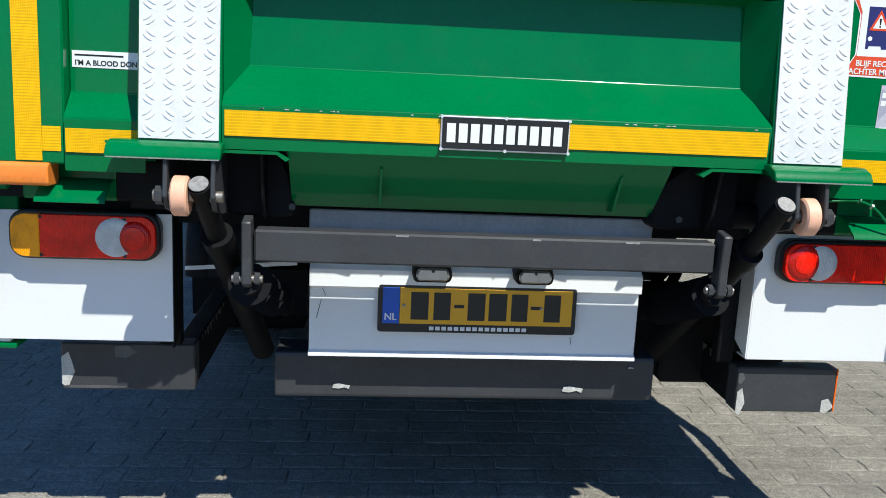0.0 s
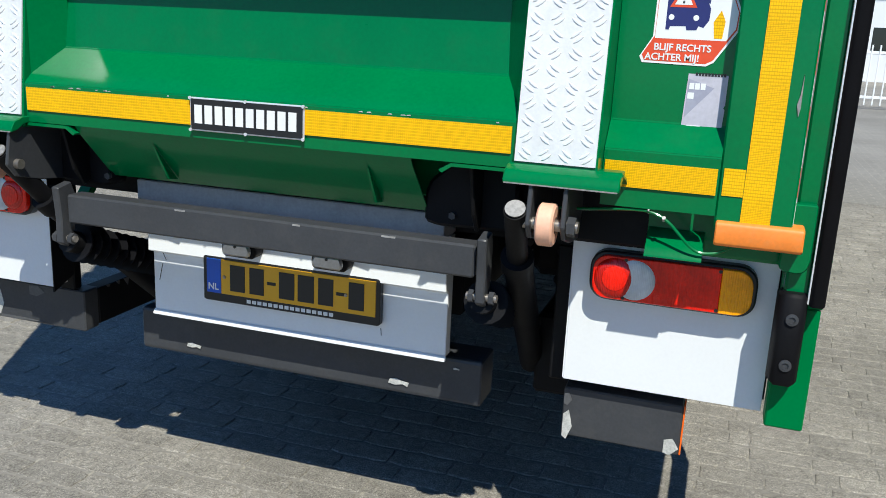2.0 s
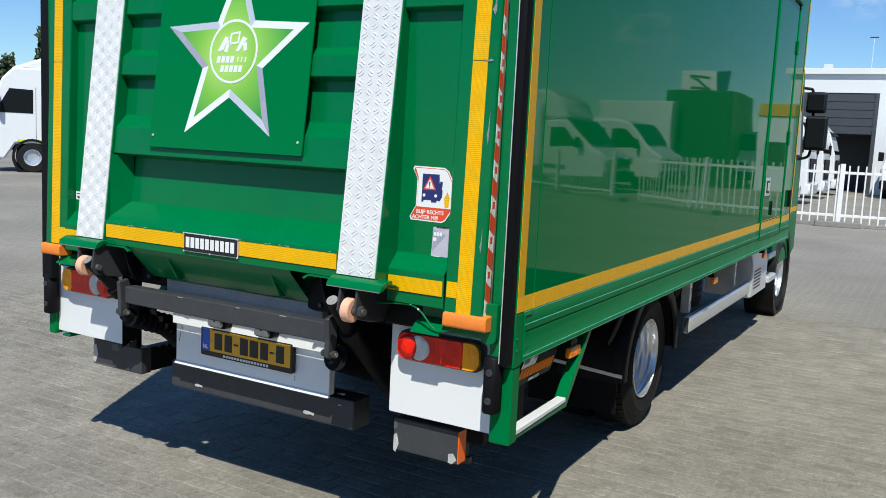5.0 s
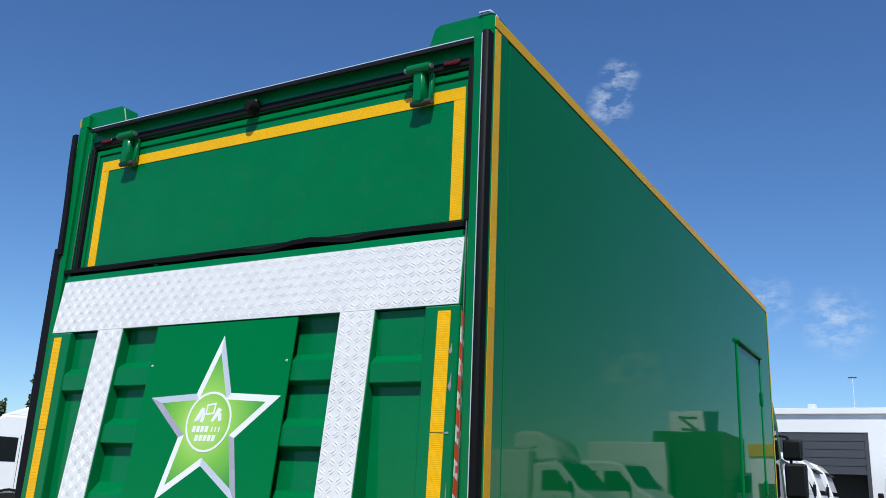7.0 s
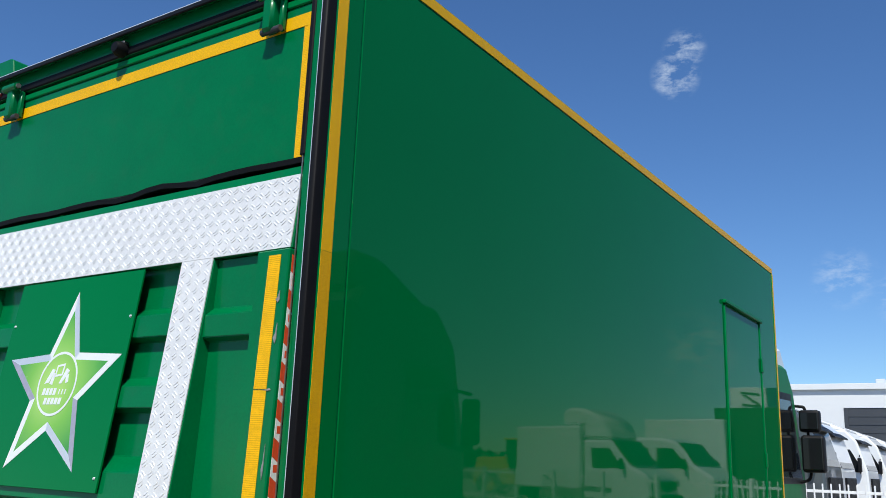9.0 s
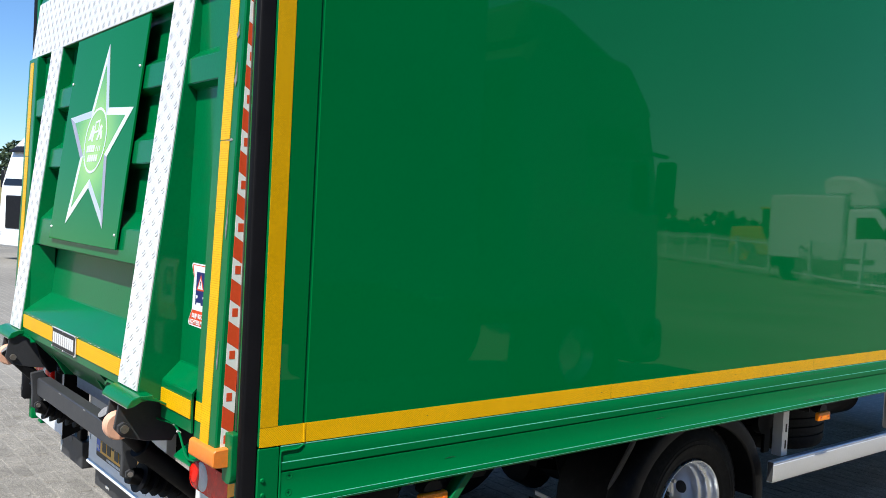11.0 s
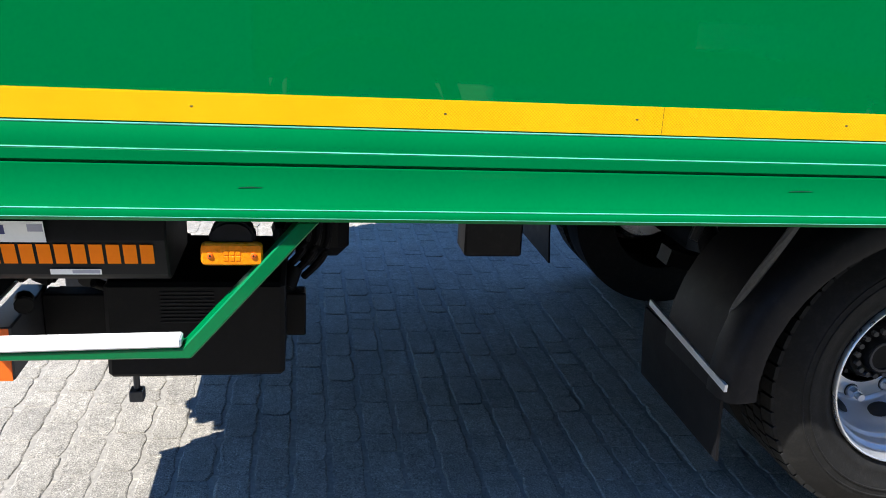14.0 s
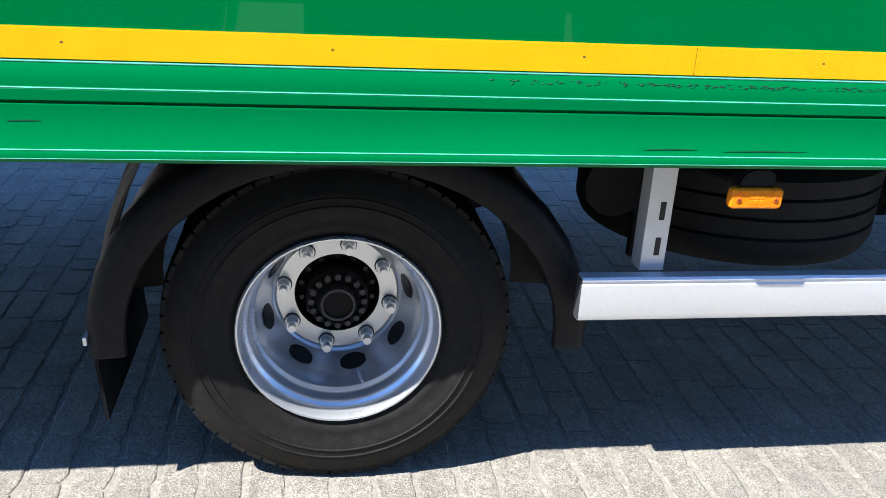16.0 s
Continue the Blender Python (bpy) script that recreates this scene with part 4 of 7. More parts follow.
for k in range(5):
    part("emblem_bar", disc_poly([(CX - 0.062 + k * 0.024, CZ - 0.082), (CX - 0.044 + k * 0.024, CZ - 0.082), (CX - 0.040 + k * 0.024, CZ - 0.056), (CX - 0.058 + k * 0.024, CZ - 0.056)], star_at, 0.0026), M_PRINT, sp, smooth=False)
for u in (-0.375, 0.408):
    for v in (1.64, 2.24):
        part("panel_screw", rod(star_at(u, v, 0.0), star_at(u, v, 0.004), 0.006, 0.004, 10), M_ALU, sp)

# stickers on the platform's outer field
def field_at(u, v, w):
    return Vector((u, yo(v) - 0.0006 - w, v))


rim = [(0.868, 1.396), (0.874, 1.384), (1.003, 1.382), (1.018, 1.390), (1.060, 1.455), (1.062, 1.490), (1.052, 1.514), (1.022, 1.568), (1.003, 1.579), (0.878, 1.580), (0.873, 1.571), (0.893, 1.535), (0.892, 1.437)]
def inset(points, k):
    return [(0.972 + (u - 0.972) * k, 1.481 + (v - 1.481) * k) for u, v in points]


st = part("warning_sticker", disc_poly(rim, field_at, 0.0008), M_STICK, lift, "white and red warning sticker with a blue vehicle sign", smooth=False)
part("red_border", disc_poly(inset(rim, 0.955), field_at, 0.0011), M_SRED, st, smooth=False)
part("sticker_ground", disc_poly([(0.896, 1.434), (1.037, 1.434), (1.0535, 1.458), (1.0555, 1.490), (1.046, 1.513), (1.017, 1.563), (1.001, 1.572), (0.884, 1.573), (0.898, 1.540)], field_at, 0.0014), M_STICK, st, smooth=False)
part("vehicle_sign", disc_poly([(0.915, 1.452), (0.922, 1.452), (0.924, 1.459), (0.955, 1.460), (0.957, 1.452), (0.977, 1.453), (0.980, 1.461), (0.990, 1.458), (1.000, 1.473), (1.001, 1.496), (0.987, 1.524), (0.985, 1.554), (0.915, 1.554)], field_at, 0.0018), M_SBLUE, st, smooth=False)
for u in (0.925, 0.974):
    part("sign_lamp", disc_poly([(u + 0.0058 * math.cos(k * math.pi / 6), 1.477 + 0.0058 * math.sin(k * math.pi / 6)) for k in range(12)], field_at, 0.0021), M_STICK, st, smooth=False)
part("sign_mirror", disc_poly([(0.988, 1.510), (0.999, 1.506), (1.000, 1.528), (0.990, 1.530)], field_at, 0.0021), M_SBLUE, st, smooth=False)
part("sign_triangle", disc_poly([(0.920, 1.497), (0.974, 1.497), (0.947, 1.547)], field_at, 0.0022), M_SRED, st, smooth=False)
part("sign_triangle", disc_poly([(0.929, 1.502), (0.965, 1.502), (0.947, 1.536)], field_at, 0.0026), M_STICK, st, smooth=False)
part("sign_mark", disc_poly([(0.9455, 1.511), (0.9485, 1.511), (0.9500, 1.526), (0.9440, 1.526)], field_at, 0.0030), M_INK, st, smooth=False)
part("sign_mark", disc_poly([(0.9450, 1.505), (0.9490, 1.505), (0.9490, 1.509), (0.9450, 1.509)], field_at, 0.0030), M_INK, st, smooth=False)
part("sign_post", disc_poly([(1.013, 1.438), (1.029, 1.438), (1.032, 1.472), (1.022, 1.494), (1.009, 1.470)], field_at, 0.0018), M_TAPE, st, smooth=False)
def on_field(u, v, w):
    return Matrix.Translation(field_at(u, v, w)) @ Matrix.Rotation(radians(90), 4, "X")
lettering("sticker_text", "BLIJF RECHTS", 0.0195, on_field(0.8955, 1.4105, 0.0016), M_STICK, st)
lettering("sticker_text", "ACHTER MIJ!", 0.0195, on_field(0.8790, 1.3905, 0.0016), M_STICK, st)
gs = part("service_sticker", disc_poly([(0.968, 1.252), (1.049, 1.252), (1.051, 1.296), (1.048, 1.300), (1.051, 1.306), (1.051, 1.366), (0.972, 1.366)], field_at, 0.001), M_SLILAC, lift, "scuffed grey service sticker", smooth=False)
part("sticker_wedge", disc_poly([(0.9735, 1.356), (1.026, 1.339), (0.9715, 1.276)], field_at, 0.0013), M_SGREY, gs, smooth=False)
for k in range(3):
    part("sticker_mark", disc_poly([(0.976 + k * 0.0115, 1.3345), (0.9855 + k * 0.0115, 1.3345), (0.9855 + k * 0.0115, 1.3475), (0.976 + k * 0.0115, 1.3475)], field_at, 0.0017), M_STICK, gs, smooth=False)
part("sticker_mark", disc_poly([(0.974, 1.315), (0.987, 1.315), (0.987, 1.328), (0.974, 1.328)], field_at, 0.0017), M_STICK, gs, smooth=False)
part("sticker_mark", disc_poly([(0.978, 1.2545), (1.006, 1.2545), (1.006, 1.2610), (0.978, 1.2610)], field_at, 0.0017), M_STICK, gs, smooth=False)
for k in range(10):
    part("sticker_mark", disc_poly([(0.986 + k * 0.0062, 1.3625), (0.9908 + k * 0.0062, 1.3625), (0.9908 + k * 0.0062, 1.3690), (0.986 + k * 0.0062, 1.3690)], field_at, 0.0017), M_INK, gs, smooth=False)
ds = part("donor_sticker", disc_poly([(-0.985, 1.318), (-0.820, 1.318), (-0.820, 1.356), (-0.985, 1.356)], field_at, 0.001), M_STICK, lift, "small white sticker with black words", smooth=False)
lettering("sticker_text", "I'M A BLOOD DONOR", 0.0165, on_field(-0.979, 1.3235, 0.0014), M_INK, ds)
part("sticker_line", disc_poly([(-0.979, 1.344), (-0.870, 1.344), (-0.870, 1.348), (-0.979, 1.348)], field_at, 0.0014), M_INK, ds, smooth=False)

# lips, rollers, brackets and cylinders under each rail
for s in (1, -1):
    xi, xo = (0.636, 0.874) if s > 0 else (-0.622, -0.868)
    lip = [(-0.205, 1.168), (-0.245, 1.168), (-0.272, 1.158), (-0.284, 1.140), (-0.284, 1.132), (-0.262, 1.136), (-0.24, 1.150), (-0.205, 1.154)]
    part("rail_lip", prism(lip, "x", min(xi, xo), max(xi, xo), 0.002), M_GREEN, lift, "green lip with a chipped edge")
    part("lip_wear", box(min(xi, xo) + 0.003, max(xi, xo) - 0.003, -0.2850, -0.2832, 1.1318, 1.1345), M_WEAR, lift)
    part("rail_foot", sheet([(-0.245, 1.160), (-0.190, 1.146), (-0.110, 1.108)], 0.005, "x", min(s * 0.80, s * 0.876), max(s * 0.80, s * 0.876)), M_GREEN, lift)
    # black housing round the platform hinge
    hp = [(0.632, 1.150), (0.500, 1.150), (0.470, 1.132), (0.420, 1.092), (0.408, 1.060), (0.408, 0.990), (0.440, 0.982), (0.632, 0.986)] if s > 0 else [(-0.640, 1.152), (-0.535, 1.150), (-0.505, 1.130), (-0.486, 1.092), (-0.476, 1.040), (-0.476, 0.990), (-0.505, 0.982), (-0.640, 0.986)]
    part("hinge_housing", prism(hp, "y", -0.105, -0.035, 0.008), M_RUBBER, lift, "black steel hinge housing")
    part("housing_lip", prism([(s * 0.628, 1.152), (s * 0.505, 1.152), (s * 0.478, 1.136), (s * 0.486, 1.130), (s * 0.508, 1.145), (s * 0.628, 1.145)], "y", -0.226, -0.192), M_GREEN, lift, "green edge with chipped paint")
    part("housing_rib", prism([(-0.200, 1.145), (-0.106, 1.145), (-0.106, 0.995), (-0.130, 0.985), (-0.165, 1.03)], "x", s * 0.540, s * 0.549, 0.002), M_BLACK, lift)
    part("housing_bolt", rod((s * 0.480, -0.105, 1.012), (s * 0.480, -0.116, 1.012), 0.009, seg=6), M_DARK, lift)
    cx = s * 0.722
    # the two sides are set differently on their pins
    ox, ix, px = (0.046, 0.026, 0.010) if s > 0 else (0.019, 0.084, -0.012)
    part("roller_bracket", prism([(-0.275, 1.15), (-0.10, 1.15), (-0.06, 1.06), (-0.10, 0.99), (-0.19, 1.00), (-0.265, 1.018), (-0.292, 1.05)], "x", cx - s * ix - 0.005, cx - s * ix + 0.005, 0.002), M_DARK, lift)
    part("roller_bracket", prism([(-0.272, 1.15), (-0.10, 1.15), (-0.06, 1.06), (-0.10, 0.99), (-0.19, 1.00), (-0.262, 1.02), (-0.288, 1.05)], "x", cx + s * ox - 0.005, cx + s * ox + 0.005, 0.002), M_DARK, lift)
    rl = part("roller", lathe([(0.018, -0.018), (0.040, -0.018), (0.045, -0.014), (0.045, 0.014), (0.040, 0.018), (0.018, 0.018)], (cx + s * px, -0.262, 1.050), 28), M_ROLLER, lift, "pale orange roller")
    part("roller_pin", rod((cx - s * (ix + 0.019), -0.262, 1.050), (cx + s * (ox + 0.029), -0.262, 1.050), 0.013, seg=14), M_STEEL, rl)
    part("pin_nut", rod((cx + s * (ox + 0.007), -0.262, 1.050), (cx + s * (ox + 0.024), -0.262, 1.050), 0.021, seg=6), M_DARK, rl)
    # hinge head beside the bracket
    part("hinge_pivot", rod((s * 0.52, -0.07, 1.02), (s * 0.70, -0.07, 1.02), 0.034, seg=18, bevel=0.004), M_BLACK, lift)
    part("hinge_cover", box(s * 0.50, s * 0.875, -0.055, -0.03, 0.985, 1.14, 0.004), M_BLACK, lift)

arm = part("lift_frame", box(-0.563, 0.558, -0.176, -0.118, 0.887, 0.964, 0.005), M_DARK, truck, "dark grey steel cross tube of the lift")
for x0, wd in ((-0.23, 0.03), (0.10, 0.02), (0.33, 0.035)):
    part("paint_chip", box(x0, x0 + wd, -0.1768, -0.1755, 0.957, 0.9615), M_WEAR, arm)
for s in (1, -1):
    x = s * 0.578
    part("link_plate", prism([(-0.20, 0.985), (-0.150, 0.995), (-0.135, 0.96), (-0.14, 0.88), (-0.150, 0.835), (-0.172, 0.822), (-0.194, 0.835), (-0.192, 0.90)], "x", x - 0.011, x + 0.011, 0.003), M_DARK, arm)
    part("link_bolt", rod((x - 0.036, -0.172, 0.845), (x + 0.036, -0.172, 0.845), 0.009, seg=14), M_STEEL, arm)
    part("link_nut", rod((x + 0.018, -0.172, 0.845), (x + 0.030, -0.172, 0.845), 0.0155, seg=6), M_DARK, arm)
    part("link_nut", rod((x - 0.030, -0.172, 0.845), (x - 0.018, -0.172, 0.845), 0.0155, seg=6), M_DARK, arm)
    cyl = part("lift_cylinder", rod((s * 0.668, -0.285, 1.080), (s * 0.650, -0.15, 0.940), 0.0245, seg=22, bevel=0.004), M_BLACK, arm, "dark hydraulic cylinder")
    part("cylinder_tube", rod((s * 0.650, -0.15, 0.940), (s * 0.60, 0.36, 0.50), 0.034, seg=20, bevel=0.004), M_RUBBER, cyl)
    part("cylinder_cap", rod((s * 0.6682, -0.2868, 1.0819), (s * 0.668, -0.285, 1.080), 0.0215, seg=22), M_WEAR, cyl)
    part("cylinder_collar", rod((s * 0.651, -0.158, 0.947), (s * 0.646, -0.128, 0.917), 0.038, seg=20), M_BLACK, cyl)
    bel = part("tilt_cylinder", rod((x, -0.165, 0.835), (s * 0.54, 0.42, 0.62), 0.030, seg=16), M_BLACK, arm, "black rubber bellows on the cylinder")
    a, b = Vector((x, -0.13, 0.822)), Vector((s * 0.55, 0.20, 0.70))
    for k in range(10):
        c = a.lerp(b, k / 10)
        d = a.lerp(b, (k + 0.55) / 10)
        part("bellows_ring", rod(c, d, 0.053, 0.040, 16), M_RUBBER, bel)

# ---------- plate panel, lamps, bumper ----------
wp = part("plate_panel", prism([(0.022, 0.607), (0.018, 0.612), (0.018, 0.782), (-0.006, 0.790), (-0.004, 0.838), (0.018, 0.850), (0.018, 0.93), (0.055, 0.93), (0.055, 0.607)], "x", -0.443, 0.440, 0.002), M_WHITE, truck, "white sheet panel behind the number plate")
part("floor_edge", box(-0.443, 0.440, -0.043, 0.056, 0.934, 0.998, 0.003), M_FLOORGREY, truck)
part("panel_lip", prism([(0.009, 0.598), (0.0225, 0.598), (0.0225, 0.6065), (0.0175, 0.612), (0.009, 0.602)], "x", -0.444, 0.4405), M_WHITE, wp)
for x0, z0, dx, dz in ((-0.425, 0.70, 0.012, 0.05), (-0.415, 0.79, 0.014, -0.03), (0.258, 0.66, 0.002, -0.02)):
    part("scratch", prism([(x0, z0), (x0 + 0.0015, z0), (x0 + dx + 0.0015, z0 + dz), (x0 + dx, z0 + dz)], "y", 0.0165, 0.0178), M_INK, wp)
pl = part("number_plate", prism([(-0.264, 0.676), (-0.258, 0.672), (0.258, 0.672), (0.264, 0.676), (0.264, 0.797), (0.258, 0.801), (-0.258, 0.801), (-0.264, 0.797)], "y", -0.006, 0.016, 0.002), M_INK, truck, "yellow number plate in a black holder, lettering as plain bars")
part("plate_ground", box(-0.207, 0.252, -0.0085, -0.0050, 0.696, 0.793, 0.001), M_PLATE, pl)
part("plate_band", box(-0.252, -0.2075, -0.0085, -0.0050, 0.696, 0.793, 0.001), M_BLUE, pl)
lettering("band_text", "NL", 0.026, Matrix.Translation((-0.2475, -0.0092, 0.7060)) @ Matrix.Rotation(radians(90), 4, "X"), M_STICK, pl)
for i, (x0, w, z0, z1) in enumerate(((-0.178, 0.046, 0.708, 0.782), (-0.118, 0.044, 0.708, 0.782), (-0.064, 0.026, 0.741, 0.750), (-0.028, 0.046, 0.708, 0.782), (0.028, 0.048, 0.708, 0.782), (0.088, 0.044, 0.708, 0.782), (0.140, 0.026, 0.741, 0.750), (0.176, 0.044, 0.708, 0.782))):
    part("plate_bar", box(x0, x0 + w, -0.0100, -0.0083, z0, z1, 0.0006), M_INK, pl)
for x in (-0.196, 0.168):
    part("plate_screw", rod((x, -0.0085, 0.745), (x, -0.0115, 0.745), 0.005, 0.004, 10), M_STEEL, pl)
for i in range(16):
    part("holder_bar", box(-0.128 + i * 0.0165, -0.116 + i * 0.0165, -0.0070, -0.0058, 0.679, 0.689), M_STICK, pl)
for x in (-0.128, 0.137):
    pll = part("plate_lamp", prism([(x - 0.052, 0.838), (x - 0.046, 0.818), (x + 0.046, 0.818), (x + 0.052, 0.838), (x + 0.044, 0.866), (x - 0.044, 0.866)], "y", -0.052, 0.016, 0.006), M_BLACK, truck, "small number plate lamp with grey lens")
    part("lamp_cover", prism([(x - 0.044, 0.840), (x - 0.038, 0.824), (x + 0.038, 0.824), (x + 0.044, 0.840), (x + 0.036, 0.858), (x - 0.036, 0.858)], "y", -0.064, -0.050, 0.005), M_CHROME, pll)
    part("lamp_screw", rod((x, -0.064, 0.851), (x, -0.066, 0.851), 0.004, seg=8), M_INK, pll)
bp = part("rear_bumper", prism([(0.085, 0.456), (0.080, 0.462), (0.080, 0.578), (0.085, 0.584), (0.20, 0.584), (0.20, 0.456)], "x", -0.537, 0.524, 0.004), M_DARK, truck, "black steel under-run bumper with scraped paint")
for u, v, k in ((-0.356, 0.490, 0.8), (0.292, 0.490, 1.0), (0.455, 0.556, 0.3)):
    part("scrape", prism([(u - 0.03 * k, v - 0.006 * k), (u - 0.01 * k, v - 0.009 * k), (u + 0.012 * k, v - 0.004 * k), (u + 0.026 * k, v - 0.010 * k), (u + 0.030 * k, v + 0.002 * k), (u + 0.010 * k, v + 0.005 * k), (u - 0.008 * k, v + 0.010 * k), (u - 0.026 * k, v + 0.006 * k)], "y", 0.0758, 0.0785), M_PALE, bp)

for s in (1, -1):
    x0, x1 = (0.752, 1.212) if s > 0 else (-1.268, -0.788)
    lo, hi = min(x0, x1), max(x0, x1)
    lb = part("lamp_board", box(lo, hi, 0.0, 0.0036, 0.612 if s > 0 else 0.632, 0.965, 0.001), M_WHITE, truck, "white sheet lamp board")
    inner = x0 if s > 0 else x1
    # left inner fold in black, the gap's shade put into its colour
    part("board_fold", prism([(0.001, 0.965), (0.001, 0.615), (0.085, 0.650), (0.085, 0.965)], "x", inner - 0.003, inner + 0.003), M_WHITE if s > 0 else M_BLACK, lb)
    part("board_fold", box(lo, hi, 0.0040, 0.06, 0.612 if s > 0 else 0.632, 0.616 if s > 0 else 0.636), M_WHITE, lb)
    part("board_backing", box(lo + 0.004, hi + (0.004 if s > 0 else 0), 0.0045, 0.075, 0.640, 0.93), M_BLACK, lb)
    # tail lamp: amber outside, red, clear crescent, red inside
    a, b = (0.798, 1.168) if s > 0 else (-1.172, -0.809)
    z0, z1 = (0.838, 0.956) if s > 0 else (0.850, 0.972)
    def pill(lo_, hi_, zl, zh, rl, rr_):
        """Outline from lo_ to hi_ with corners rounded by rl on the low end and rr_ on the high end."""
        pts = []
        for cx_, cz_, r_, a0 in ((hi_ - rr_, zl + rr_, rr_, -90), (hi_ - rr_, zh - rr_, rr_, 0), (lo_ + rl, zh - rl, rl, 90), (lo_ + rl, zl + rl, rl, 180)):
            pts += [(cx_ + r_ * math.cos(radians(a0 + 90 * k / 5)), cz_ + r_ * math.sin(radians(a0 + 90 * k / 5))) for k in range(6)]
        return pts
    tl = part("tail_lamp", prism(pill(a, b, z0, z1, 0.040, 0.040), "y", -0.034, -0.001, 0.004), M_INK, truck, "red and amber tail lamp with white reversing crescent")
    def lamp(x, y, m, nm):
        lo_, hi_ = min(x, y), max(x, y)
        return part(nm, prism(pill(lo_, hi_, z0 + 0.008, z1 - 0.008, 0.034 if lo_ - a < 0.02 else 0.002, 0.034 if b - hi_ < 0.02 else 0.002), "y", -0.050, -0.033, 0.0015), m, tl)
    e_out, e_in = (b, a) if s > 0 else (a, b)
    lamp(e_out - s * 0.010, e_out - s * 0.078, M_AMBER, "amber_lens")
    lamp(e_out - s * 0.0785, e_in + s * 0.009, M_RED, "red_lens")
    czz = (z0 + z1) / 2
    rr = (z1 - z0) / 2 - 0.0105
    dome = lambda h: [(0.0, -h), (rr * 0.35, -h * 0.96), (rr * 0.7, -h * 0.78), (rr * 0.92, -h * 0.45), (rr, 0.0), (0.0, 0.0)]
    rv = part("reversing_lens", lathe(dome(0.006), (e_in + s * 0.104, -0.0490, czz), 32, axis="y"), M_CLEAR, tl)
    part("round_red_lens", lathe([(r * (1.0 if s > 0 else 0.84), h) for r, h in dome(0.009)], (e_in + s * 0.060, -0.0490, czz), 32, axis="y"), M_RED2, tl)
    part("round_red_lens", lathe([(0.0, -0.0112), (0.018, -0.0106), (0.028, -0.0092), (0.030, -0.005), (0.0, -0.005)], (e_in + s * 0.060, -0.0490, czz), 28, axis="y"), M_RED, tl)
    for u in (e_out - s * 0.082, e_in + s * 0.082):
        for v in (z0 + 0.014, z1 - 0.014):
            part("lens_screw", rod((u, -0.047, v), (u, -0.051, v), 0.0042, seg=8), M_INK, tl)
    # bumper blocks with arms
    bx0, bx1 = (0.752, 1.044) if s > 0 else (-1.100, -0.752)
    bz = 0.446 if s > 0 else 0.468
    by = 0.036 if s > 0 else 0.085
    blk = part("bumper_block", box(bx0, bx1, by, by + 0.064, bz, bz + 0.130, 0.004), M_DARK, truck, "dark steel bumper block with bare scraped corners")
    part("bumper_arm", box(s * 0.752, s * 0.812, by + 0.065, 0.75, bz + 0.006, bz + 0.124, 0.004), M_BLACK, blk)
    ra = random.Random(31 + s)
    for k in range(9):
        u, w = by + 0.11 + k * 0.045 + ra.uniform(-0.01, 0.01), ra.uniform(0.006, 0.018)
        part("paint_chip", prism([(u - w, bz + 0.1245), (u + w, bz + 0.1235), (u + w * 0.5, bz + 0.116 - ra.uniform(0, 0.018)), (u - w * 0.6, bz + 0.118)], "x", s * 0.7512 - 0.0008, s * 0.7512 + 0.0008), M_SCUFF, blk, smooth=False)
    part("bumper_hanger", box(*((0.702, 0.750, 0.075, 0.12) if s > 0 else (-0.846, -0.786, 0.0855, 0.120)), bz + 0.1305, 0.93, 0.004), M_BLACK, blk)
    if s > 0:
        part("block_end", box(1.0442, 1.0480, by + 0.002, by + 0.060, bz + 0.002, bz + 0.128), M_BLOCK, blk, "orange painted end")
    for u, v, w, h in ((bx0 + 0.015, bz + 0.03, 0.012, 0.04), (bx1 - 0.02, bz + 0.02, 0.018, 0.022), (bx0 + 0.012, bz + 0.10, 0.010, 0.018)) if s > 0 else ((bx0 + 0.018, bz + 0.055, 0.017, 0.05), (bx0 + 0.17, bz + 0.108, 0.03, 0.018), (bx0 + 0.10, bz + 0.008, 0.09, 0.004)):
        part("scrape", prism([(u - w, v - h * 0.8), (u - w * 0.1, v - h), (u + w * 0.5, v - h * 0.5), (u + w, v - h * 0.1), (u + w * 0.55, v + h * 0.5), (u + w * 0.1, v + h), (u - w, v + h * 0.7)], "y", by - 0.0018, by + 0.0002), M_PALE if h > 0.02 else M_SCUFF, blk, smooth=False)
    # buffer beside the lamp board
    sx, sy = (1.238, -0.090) if s > 0 else (-1.262, -0.036)
    sb = part("side_buffer", prism([(sx - 0.032, sy + 0.032), (sx + 0.024, sy + 0.032), (sx + 0.032, sy + 0.005), (sx + 0.020, sy - 0.032), (sx - 0.024, sy - 0.032), (sx - 0.034, sy + 0.005)], "z", 0.724, 0.930, 0.008), M_RUBBER, truck, "black rubber bump stop with two bolts")
    for z in (0.774, 0.876):
        part("buffer_bolt", lathe([(0.0, 0.0), (0.013, 0.0), (0.013, -0.004), (0.007, -0.005), (0.007, -0.002), (0.0, -0.002)], (sx, sy - 0.0325, z), 14, axis="y"), M_DARK, sb)
    # loose green cable
    if s > 0:
        part("cable", tube([(0.735, -0.150, 1.066), (0.80, -0.152, 1.071), (0.855, -0.152, 1.077), (0.897, -0.152, 1.080), (0.925, -0.153, 1.079), (0.950, -0.154, 1.071), (0.971, -0.155, 1.058), (0.992, -0.156, 1.038), (1.011, -0.156, 1.019), (1.028, -0.155, 1.007), (1.044, -0.154, 1.003), (1.070, -0.150, 1.006), (1.098, -0.140, 1.018)], 0.0034), M_GREEN, truck, "green painted loose cable")
